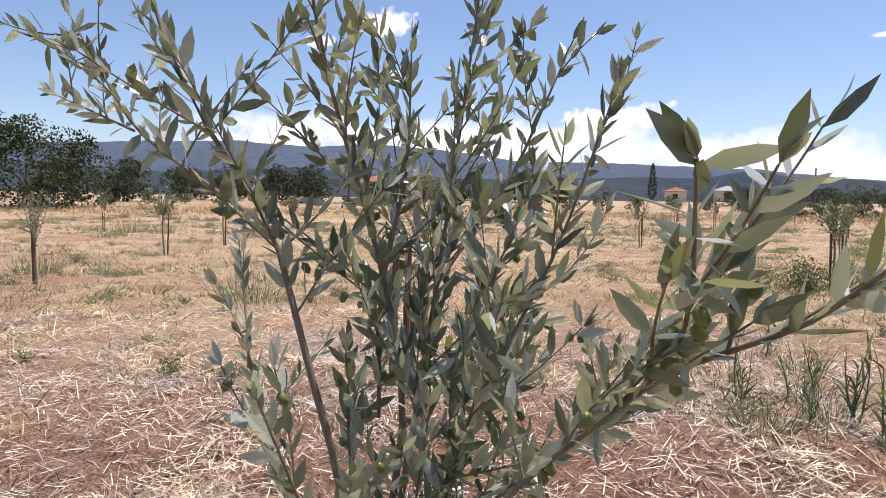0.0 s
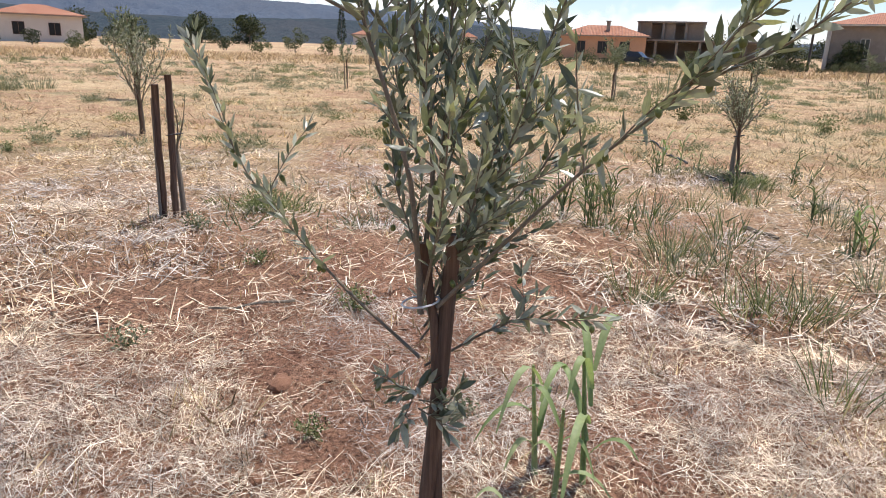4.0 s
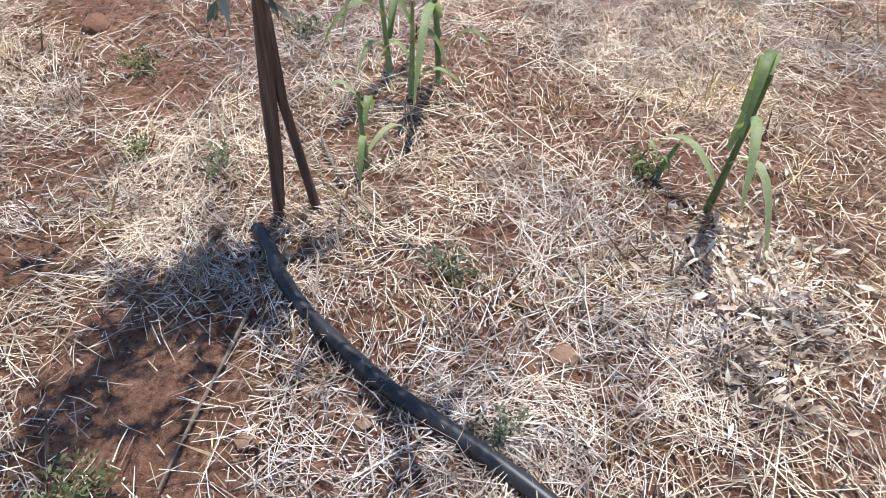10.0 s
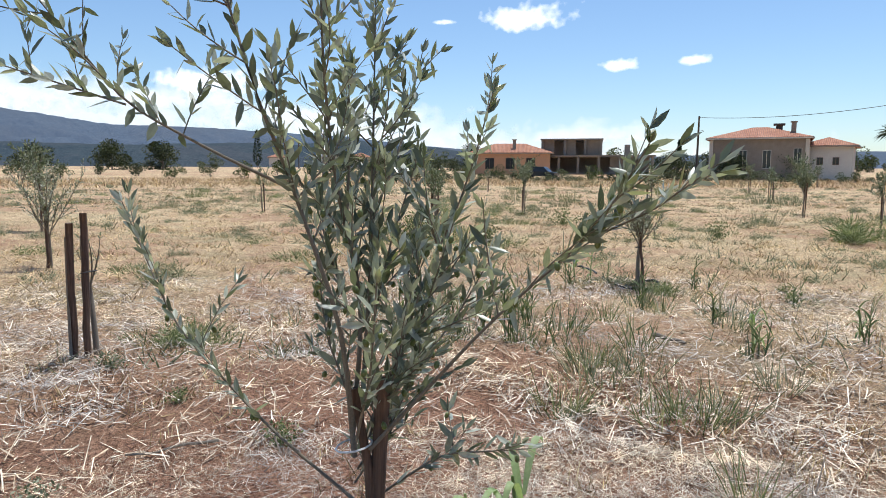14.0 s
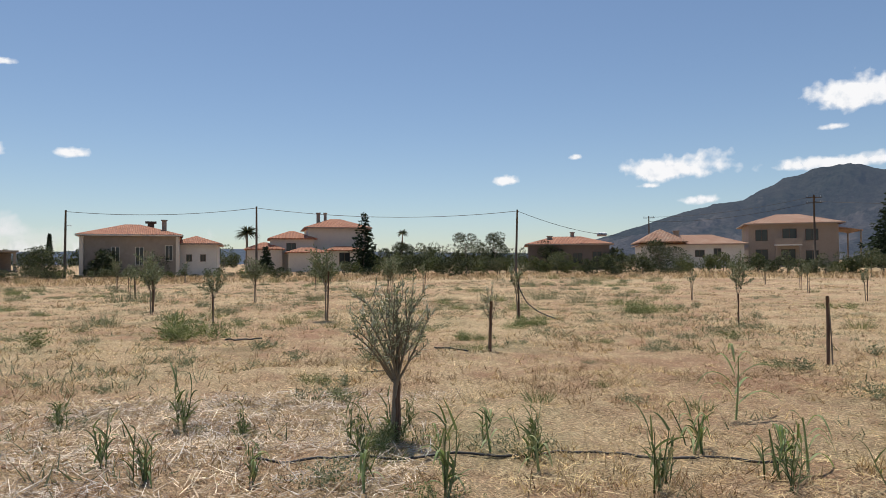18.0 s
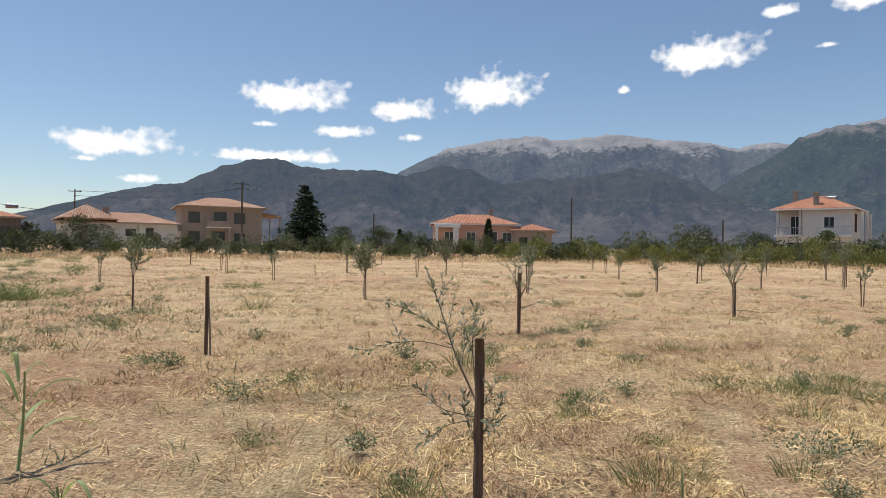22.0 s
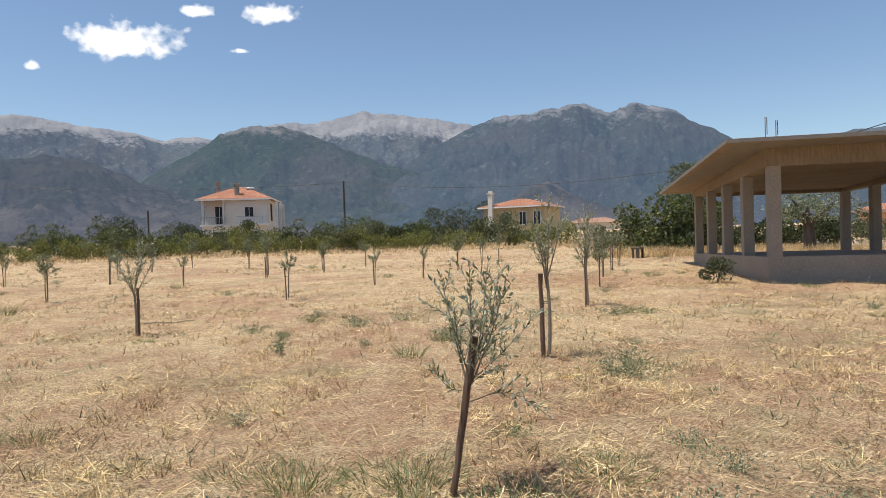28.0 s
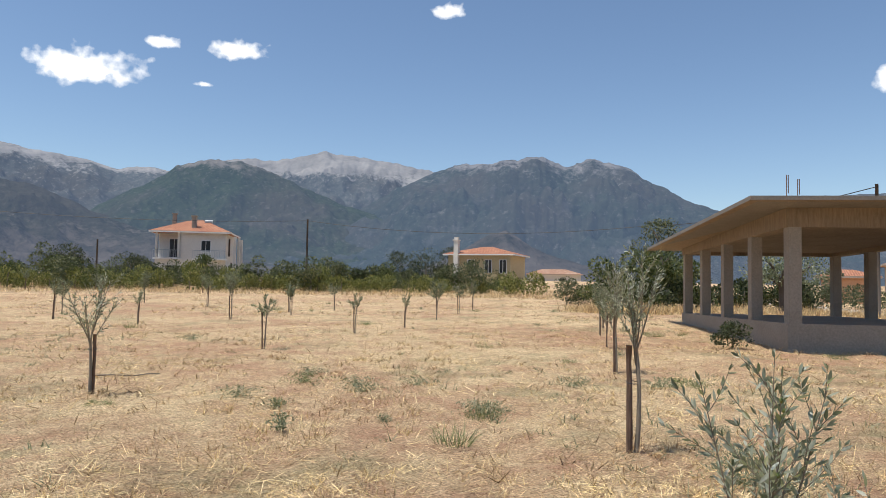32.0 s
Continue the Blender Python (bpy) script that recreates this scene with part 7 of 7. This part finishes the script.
DARKHERB = [herb_mesh(840 + k, 70, 0.36, 0.42, 0.045, (M_BUSHLIGHT, M_WEED)[k % 2]) for k in range(2)]
CURLED = [clump_mesh(800 + k, 90, 0.06, 0.11, 0.004, 1.3, M_DRYTUFT, 0.7, 3) for k in range(3)]
STALKY = [clump_mesh(810 + k, 150, 0.36, 0.50, 0.008, 0.45, (M_GREYWEED, M_WEED)[k % 2], 0.12, 1) for k in range(3)]


def fluff_mesh(seed, n, r, h, mat, wide=0.009):
    """A soft round clump of many short narrow leaves, loose at its rim."""
    rng = np.random.default_rng(seed)
    lumps = rng.uniform(-0.7, 0.7, (9, 2)) * r
    tall = rng.uniform(0.45, 1.0, 9)
    i = rng.integers(9, size=n)
    a, e = rng.uniform(0, 6.283, n), rng.uniform(0.0, 1.5, n)
    q = rng.uniform(0.1, 1.0, n)
    p = np.stack([lumps[i, 0] + r * 0.42 * q * np.cos(a) * np.cos(e), lumps[i, 1] + r * 0.42 * q * np.sin(a) * np.cos(e), h * tall[i] * q * np.sin(e) * 0.85], -1)
    way = np.stack([np.cos(a) * 0.5, np.sin(a) * 0.5, np.full(n, 0.45)], -1) + rng.normal(0, 0.55, (n, 3))
    l = h * rng.uniform(0.16, 0.36, n)
    return leaves(Geo(), p, way, l, wide * rng.uniform(0.6, 1.4, n), rng, False).mesh("leaf_tuft", mat)


FLUFF = [fluff_mesh(860 + k, 520, 0.42, 0.20 + 0.05 * (k % 3), (M_GREYWEED, M_SOFTWEED, M_GREYWEED)[k % 3]) for k in range(6)]
LUSHBUSH = [fluff_mesh(880 + k, 1500, 0.5, 0.42, M_SOFTWEED, 0.011) for k in range(2)]
weed_rng = np.random.default_rng(99)


def weed(meshes, x, y, s, name, label, group):
    me = meshes[int(weed_rng.integers(len(meshes)))]
    ob = tagged(new(name, me), label, "weed", group, "stuff")
    ob.matrix_basis = pose(x, y, ground_z(x, y), 0, 0, weed_rng.uniform(0, 360)) @ Matrix.Scale(s, 4)


TALL_SPOTS = [(-4.6, -0.78), (-5.12, -0.58), (-4.67, 0.14), (-4.48, -0.21), (-6.03, -0.3), (-3.68, 0.11), (-5.37, -0.66), (-4.55, -0.03), (-5.21, 0.53), (-7.31, -1.5), (-5.54, -0.66), (-5.32, -0.31), (-6.72, -1.25), (-6.73, -2.03), (-6.1, -1.7), (-6.4, -0.9), (-5.9, -1.2), (-7.1, -0.6), (-6.89, 0.48), (-7.6, -0.08), (-7.85, -0.27), (-8.79, 0.0), (-6.6, -2.6), (-7.4, -2.3), (-5.6, -1.9)]
for x, y in TALL_SPOTS:
    weed(REED, x, y, weed_rng.uniform(0.75, 1.25), "grass_weed", "tall thin green grass growing out of the straw", "green grass weeds")
LUSH_SPOTS = [(-5.45, -4.0, 1.0), (-5.2, -3.7, 0.7), (-13.5, -4.65, 1.6), (-15.4, -3.9, 1.5), (-14.4, -3.9, 1.6), (-18.3, -3.3, 1.4), (0.45, 10.45, 0.8), (0.9, 10.44, 0.9), (1.31, 9.95, 0.9), (1.9, 9.86, 0.8), (1.12, 11.03, 0.7), (0.97, 11.4, 0.6), (1.7, 10.7, 0.8), (1.68, 9.57, 0.7), (2.6, 9.9, 0.6), (-6.3, 3.9, 0.7), (-5.9, 3.2, 0.6), (-9.0, -0.9, 0.7), (-8.8, 0.2, 0.6), (-10.6, -5.4, 1.2), (-8.8, -7.1, 1.0), (-15.2, 13.6, 1.0), (-11.2, 8.2, 0.9)]
LEAFY_SPOTS = [(-15.58, 4.19, 1.86), (-13.95, 11.88, 1.08), (-6.16, 3.47, 0.58), (-5.29, -3.88, 0.7), (-11.92, 8.5, 0.68), (-14.66, 16.83, 1.37), (-8.73, -0.13, 0.6), (1.53, 9.15, 0.45)]
for x, y, w in LEAFY_SPOTS:
    weed(LUSHBUSH, x, y, w * 0.85, "leafy_clump", "tall leafy green weed clump in dry grass", "leafy weed clumps")
FLUFF_SPOTS = [(-15.89, 2.33, 0.74), (-11.16, 4.15, 0.53), (-9.93, 1.87, 0.45), (-8.24, 4.06, 0.46), (-8.31, 1.39, 0.54), (-7.54, 2.25, 0.44), (-7.12, 2.64, 0.29), (-10.05, 10.25, 0.54), (-10.08, 15.04, 0.84), (-6.7, 10.16, 0.55), (-8.53, 8.35, 0.36), (-13.87, 8.78, 0.76), (-7.03, 5.13, 0.31), (-6.84, 6.72, 0.35), (-6.04, 6.44, 0.48), (-15.64, 3.34, 0.49), (-11.13, 1.2, 0.49), (-17.56, 1.08, 0.96), (-20.63, 8.99, 0.89), (-9.34, -0.74, 0.58), (-6.16, -2.81, 0.41), (-7.69, -8.82, 0.55), (-8.73, -4.82, 0.4), (-4.47, -0.71, 0.43), (-12.07, 23.11, 1.46), (-26.63, 33.23, 2.0), (-1.76, 8.62, 0.37), (-2.43, 10.14, 0.4), (-2.32, 13.82, 0.48), (-3.36, 14.38, 0.5), (1.64, 17.95, 0.4)]
for x, y, w in FLUFF_SPOTS:
    weed(FLUFF, x, y, w * 1.1, "weed_clump", "soft round grey-green weed clump on straw", "round weed clumps")
for x, y, s in LUSH_SPOTS:
    weed(LUSH, x, y, s, "grass_clump", "lush green grass clump with arching blades", "lush grass clumps")
LOW_SPOTS = [(5.37, 12.1), (8.57, 15.03), (8.9, 14.6), (4.89, 17.46), (5.6, 17.0), (3.13, 17.41), (5.16, 15.13), (2.68, 10.85), (6.51, 9.73), (3.23, 9.5), (8.61, 14.77), (4.85, 18.85), (5.02, 14.9), (6.44, 12.88), (4.85, 11.85), (-0.26, 10.27), (3.5, 10.02), (2.43, 9.17), (3.02, 8.78), (-1.25, 9.76), (7.46, 15.74), (4.9, 11.61), (-0.99, 12.02), (-1.55, 13.3), (3.24, 16.58), (4.71, 17.07), (18.2, 20.6), (17.6, 21.5), (-4.54, 9.47), (-2.84, 11.93), (-2.13, 14.09), (-1.6, 9.22), (-1.18, 7.95), (-0.1, 7.99), (-3.32, 13.98), (-6.68, 10.22), (-3.91, 7.41), (-4.6, 8.53)]
for x, y in LOW_SPOTS:
    weed(LOW, x, y, weed_rng.uniform(0.6, 1.2), "weed_patch", "low grey-green weed patch flat on the straw", "low weed patches")
HERB_SPOTS = [(-2.11, -1.21), (-1.83, -0.56), (-2.12, -1.44), (-1.22, -1.07), (-1.46, -0.40), (-2.31, -0.13), (-3.62, -2.1), (-2.54, -1.65), (-2.88, -1.23), (-2.78, -2.73), (-3.98, -2.95), (-4.45, -3.84), (-3.39, -5.56), (-3.63, -5.21), (-6.26, -8.23), (-7.67, -9.14), (-2.68, 6.84), (-3.02, 9.98), (-1.76, 9.03), (-2.21, 5.96), (-1.66, 6.38), (0.58, 10.64), (1.36, 9.89), (-0.27, 7.18), (-0.42, 6.31), (-3.12, 7.35), (-1.41, 5.9), (-1.61, 12.98), (-3.64, 8.51), (-2.6, -6.82), (-4.94, -9.29), (-3.63, -5.01), (-9.47, 0.46), (-8.49, 1.31), (-8.0, 2.33), (-7.17, 2.6), (-8.76, 4.35), (-9.12, 1.37), (-10.0, 0.49), (-9.64, -2.32), (-8.39, 2.34), (-9.04, 4.19), (3.29, 16.64), (3.93, 15.35)]
for x, y in HERB_SPOTS:
    weed(HERB, x, y, weed_rng.uniform(0.35, 0.6) * (1.0 if math.hypot(x + 1.9, y + 1.0) < 1.6 else 1.7), "herb_weed", "small bushy grey-green weed on dry ground", "small herb weeds")
for k in range(150):
    az, d = weed_rng.uniform(-178, -48), 5 + 42 * weed_rng.uniform(0, 1) ** 0.9
    x, y = bearing(az, d)
    if math.hypot(x - AX, y - AY) > 2.0:
        weed((FLUFF, LOW, FLUFF, FLUFF)[k % 4], x, y - 0.2, weed_rng.uniform(0.6, 1.2), "weed_patch", "scattered green weed patch in dry grass", "scattered weeds")
for k in range(80):
    az, d = weed_rng.uniform(-48, 62), 6 + 44 * weed_rng.uniform(0, 1)
    x, y = bearing(az, d)
    weed((LOW, HERB, LOW, GRASS)[k % 4], x, y + 4, weed_rng.uniform(0.7, 1.5), "weed_patch", "scattered green weed patch in dry grass", "scattered weeds")

for x, y in [(-1.91, -0.9), (-1.61, -0.91), (-2.04, -0.83), (-2.58, -0.32), (-1.84, -1.39), (-2.21, -0.11), (-1.54, -0.82), (-1.99, -0.95), (-1.95, -1.1), (-1.75, -0.62), (-1.5, -0.2), (-3.0, -0.9), (-2.9, -0.2), (-2.3, 0.3), (-1.35, -0.3), (-1.7, -1.15), (-2.45, -1.1)]:
    weed(CURLED, x, y, weed_rng.uniform(0.7, 1.3), "dry_tuft", "brown curled tuft of dead grass", "dead grass tufts")
SEDGE_SPOTS = [(-6.1, -2.24), (-7.01, -2.11), (-6.22, -1.59), (-7.44, -1.6), (-6.01, -0.95), (-8.07, -2.86), (-6.5, -2.0), (-6.3, -1.9), (-6.75, -1.75), (-5.95, -1.75), (-5.9, -1.3), (-6.45, -1.25), (-8.98, -1.07), (-9.0, 0.42), (-6.09, 0.59), (-6.18, 1.64), (-6.64, 1.43), (-7.05, 2.56), (-8.34, 1.29), (-7.58, 2.21), (-5.78, 2.24), (-5.52, 2.95), (-6.54, 3.65), (-4.81, 3.15), (-5.84, 4.26), (-5.08, 4.12), (-4.09, 4.3), (-4.61, 5.36), (-3.78, 5.08), (-3.99, 5.65), (-6.69, 4.01), (-6.42, 3.28), (-7.03, 0.34), (-7.66, -0.25), (-5.71, 4.6), (-5.14, 4.18), (-4.21, 4.52), (-3.58, 4.92), (-3.14, 5.34), (-2.36, 5.6), (-2.1, 5.6), (-1.34, 5.99), (-2.5, 5.75), (-6.1, 3.2), (-6.35, 3.75)]
for x, y in SEDGE_SPOTS:
    weed(SEDGE, x, y, weed_rng.uniform(0.55, 1.05), "grass_tuft", "green tuft of broad arching grass in straw", "broad grass tufts")
for x, y, s in [(-13.9, -4.7, 1.3), (-14.5, -4.2, 1.1), (-13.2, -4.3, 1.0), (-16.2, -1.2, 1.0), (-18.5, -2.0, 1.1), (-13.3, -3.0, 0.9), (-16.0, 1.5, 0.9)]:
    weed(DARKHERB, x, y, s, "leafy_herb", "dark bushy leafy weed among dry grass", "leafy herbs")
for x, y in [(-1.97, 14.51), (-1.56, 13.01), (-1.0, 11.8), (-0.37, 13.18), (-0.06, 13.07), (5.27, 11.89), (2.91, 8.69), (-0.75, 9.74), (0.19, 9.15), (0.93, 8.93), (-2.64, 6.71), (-1.64, 6.3), (-1.68, 8.76), (-5.41, 6.62), (-6.6, 5.54), (-1.0, 7.4), (-0.7, 6.9), (-0.35, 7.6), (0.1, 6.6), (-1.3, 7.2)]:
    weed(GRASS, x, y, weed_rng.uniform(0.5, 0.9), "grass_tuft", "thin grey-green grass tuft in the straw", "thin grass tufts")
for x, y in [(0.29, 10.18), (0.72, 10.33), (1.01, 10.21), (1.29, 9.98), (1.43, 9.6), (1.65, 10.51), (0.5, 10.61), (1.04, 10.78), (1.34, 10.09), (2.21, 9.2)]:
    weed(GRASS, x, y, weed_rng.uniform(0.6, 1.0), "grass_tuft", "thin green grass tuft round the leaning olive", "thin grass tufts")
for k in range(330):
    az, d = weed_rng.uniform(-176, -38), 9 + 62 * weed_rng.uniform(0, 1) ** 0.8
    x, y = bearing(az, d)
    if math.hypot(x - AX, y - AY) > 4.0:
        weed((FLUFF, FLUFF, STALKY, FLUFF)[k % 4], x, y, weed_rng.uniform(0.6, 1.2) * (1.0 if d < 22 else 1.5), "weed_patch", "stalky grey-green weed patch among dry grass", "scattered weeds")


# maize seedlings
def maize(x, y, h, n, turn, seed, droop=1.15):
    rng = np.random.default_rng(seed)
    t = thing("maize_plant", "young maize plant with long arching pale green leaves", "plant", pose(x, y, ground_z(x, y), 0, 0, turn), "maize plants")
    st = Geo()
    tube(st, bent(rng, (0, 0, -0.03), (rng.normal(0, 0.03), rng.normal(0, 0.03), h * 0.75), 6), np.linspace(0.011, 0.005, 6), 6)
    piece("stalk", st, M_MAIZE, t, "", True)
    for i in range(n):
        z = h * (0.15 + 0.6 * i / n)
        a = i * 2.9 + rng.normal(0, 0.4)
        e = rng.uniform(0.7, 1.15) + 0.3 * i / n
        l = h * rng.uniform(0.55, 0.9)
        way = np.array([math.cos(a) * math.cos(e), math.sin(a) * math.cos(e), math.sin(e)])
        side = unit(np.cross(way, [0, 0, 1.0]))
        s = np.linspace(0, 1, 8)
        c = np.array([0, 0, z]) + way * (l * s)[:, None] - np.array([0, 0, 1.0]) * (droop * l * s**2.2 * rng.uniform(0.4, 1.1))[:, None]
        w = 0.0118 * (h / 0.5) ** 0.5 * np.sin(np.pi * np.clip(0.12 + 0.86 * s, 0, 1)) ** 0.7
        dip = np.array([0, 0, 1.0]) * (w * 0.45)[:, None]
        v = np.stack([c - side * w[:, None] + dip, c, c + side * w[:, None] + dip], 1).reshape(-1, 3)
        f = [q for k in range(7) for q in ((3 * k, 3 * k + 1, 3 * k + 4, 3 * k + 3), (3 * k + 1, 3 * k + 2, 3 * k + 5, 3 * k + 4))]
        piece("leaf", Geo().add(v, f), M_MAIZE, t, "", True)


for k, (x, y, h, n) in enumerate([(-2.64, -0.88, 0.50, 5), (-2.66, -0.73, 0.60, 6), (-2.56, -0.80, 0.40, 4), (-2.2, -0.84, 0.30, 4), (-2.19, 0.03, 0.52, 6), (-2.30, -0.10, 0.16, 4), (-9.6, -0.85, 0.55, 6), (-9.5, -1.05, 0.5, 6), (-9.45, -0.65, 0.4, 5), (-6.12, 0.52, 0.45, 5), (-4.81, 3.15, 0.36, 6), (-5.49, 4.04, 0.42, 6), (-4.49, 5.2, 0.4, 5), (-3.76, 5.12, 0.45, 7), (-5.02, 6.57, 0.80, 8), (-5.94, 2.3, 0.3, 5), (-5.25, 2.8, 0.34, 6), (-4.81, 3.93, 0.3, 5), (-6.84, 1.46, 0.3, 5), (-6.18, 1.64, 0.26, 5), (-3.74, 5.42, 0.5, 7), (-4.45, 5.25, 0.34, 5), (-2.99, 5.45, 0.26, 5), (-5.6, 3.6, 0.3, 5), (-4.2, 4.4, 0.3, 5), (-1.95, 5.55, 0.24, 5), (-1.2, 5.75, 0.26, 5)]):
    maize(x, y, h, n, 57.0 * k, 900 + k)


# pipes
def pipe(pts, r, label, name="irrigation_pipe"):
    pts = np.array(pts, float)
    s = np.linspace(0, len(pts) - 1, 8 * len(pts))
    i = np.arange(len(pts))
    p = np.stack([np.interp(s, i, pts[:, k]) for k in range(pts.shape[1])], -1)
    kern = np.hanning(9)[1:-1]
    pad = np.pad(p, ((3, 3), (0, 0)), mode="reflect", reflect_type="odd")
    p = np.stack([np.convolve(pad[:, k], kern / kern.sum(), "valid") for k in range(p.shape[1])], -1)
    if p.shape[1] == 2:
        p = np.column_stack([p, rise(p[:, 0], p[:, 1]) + r * 0.9 + 0.012])
    g = tube(Geo(), p, r, 12)
    tagged(piece(name, g, M_HOSE, None, label, True), category="pipe", group="irrigation pipes")


pipe([(-1.90, -1.03), (-1.83, -0.97), (-1.75, -0.92), (-1.66, -0.83), (-1.57, -0.71), (-1.50, -0.60), (-1.45, -0.50), (-1.40, -0.41), (-1.34, -0.31), (-1.26, -0.20), (-1.15, -0.05), (-1.05, 0.15)], 0.017, "black plastic irrigation pipe lying on straw by the trunk")
pipe([(-6.3, 2.4), (-5.97, 2.98), (-5.35, 4.05), (-4.97, 4.57), (-4.4, 5.01), (-3.9, 5.6)], 0.010, "thin black drip pipe half buried in straw")
pipe([(-9.9, -0.7), (-9.5, -0.65), (-9.15, -0.5), (-8.95, -0.3), (-9.0, -0.05), (-9.3, 0.0), (-9.45, -0.2), (-9.2, -0.45), (-8.8, -0.2)], 0.016, "loose black pipe coiled round a young olive")
pipe([(-12.3, -1.6), (-11.6, -1.2), (-10.9, -1.15), (-10.2, -0.8)], 0.014, "black drip pipe lying across dry grass")
pipe([(-14.7, 4.6), (-14.62, 4.95), (-14.55, 5.3)], 0.015, "short piece of black pipe on dry grass")
pipe([(-11.46, 7.4), (-11.2, 7.6), (-10.9, 7.75)], 0.016, "short piece of black pipe on dry grass")
pipe([(-15.9, 13.1, 1.15), (-15.85, 13.15, 0.8), (-15.6, 13.2, 0.42), (-15.2, 13.3, 0.18), (-14.66, 13.4, 0.03)], 0.014, "black pipe hanging from a stake to the ground")
lone_stake(-15.9, 13.14, 1.2, 7, "tall dark stake that holds a black pipe")


# stones, clods and dead twigs
def stone_mesh(seed, mat):
    bm = bmesh.new()
    bmesh.ops.create_icosphere(bm, subdivisions=2, radius=1.0)
    rng = np.random.default_rng(seed)
    o = Vector(rng.uniform(0, 50, 3))
    for v in bm.verts:
        v.co *= 1 + 0.35 * noise.noise(v.co * 1.3 + o) + 0.12 * noise.noise(v.co * 4 + o)
        v.co.z *= 0.55
    me = bpy.data.meshes.new("stone")
    bm.to_mesh(me)
    bm.free()
    me.materials.append(mat)
    return me


STONES = [stone_mesh(k, (M_STONE, M_CLOD)[k % 2]) for k in range(6)]
STONE_SPOTS = [(-1.49, -0.77, 0.018, 0), (-1.66, -0.30, 0.030, 2), (-1.45, -0.66, 0.028, 0), (-1.37, -0.85, 0.02, 4), (-2.79, -1.96, 0.05, 1), (-2.26, -1.67, 0.028, 3), (-2.35, -1.58, 0.02, 1), (-2.2, -1.75, 0.018, 5), (-2.9, -1.8, 0.022, 1), (-3.2, -1.6, 0.02, 3), (-2.5, -2.0, 0.018, 5), (-1.95, -1.75, 0.02, 3), (-3.0, -2.3, 0.02, 1)]
for x, y, r, k in STONE_SPOTS:
    ob = tagged(new("stone", STONES[k]), ("small tan field stone on straw", "red earth clod on dry soil")[k % 2], "stone", "stones and clods")
    ob.matrix_basis = pose(x, y, ground_z(x, y) + r * 0.25, 0, 0, weed_rng.uniform(0, 360)) @ Matrix.Scale(r, 4)
for k in range(90):
    az, d = weed_rng.uniform(-170, -50), weed_rng.uniform(0.5, 7)
    x, y = -0.8 + bearing(az, d)[0], -0.5 + bearing(az, d)[1]
    r = weed_rng.uniform(0.008, 0.026)
    ob = tagged(new("clod", STONES[1 + 2 * (k % 3)]), "small red earth clod between straw", "clod", "scattered clods")
    ob.matrix_basis = pose(x, y, ground_z(x, y) + r * 0.25, 0, 0, weed_rng.uniform(0, 360)) @ Matrix.Scale(r, 4)


def dead_twig(a, b, r, seed):
    rng = np.random.default_rng(seed)
    g = Geo()
    z = 0.02
    p = bent(rng, (a[0], a[1], ground_z(*a) + z), (b[0], b[1], ground_z(*b) + z), 7, 0.0, 0.06)
    p[:, 2] = rise(p[:, 0], p[:, 1]) + z
    tube(g, p, np.linspace(r, r * 0.6, 7), 6)
    tagged(piece("dead_branch", g, M_BARK, None, "dead dry branch lying on the straw"), category="branch", group="dead branches")


dead_twig((-6.45, -0.2), (-6.3, 0.05), 0.02, 1)
dead_twig((-3.55, -2.4), (-3.3, -2.75), 0.008, 2)
dead_twig((2.0, 20.3), (2.95, 20.1), 0.014, 5)
dead_twig((-2.3, -1.0), (-1.75, -0.35), 0.004, 3)
dead_twig((-1.65, -0.95), (-1.25, -0.95), 0.004, 4)
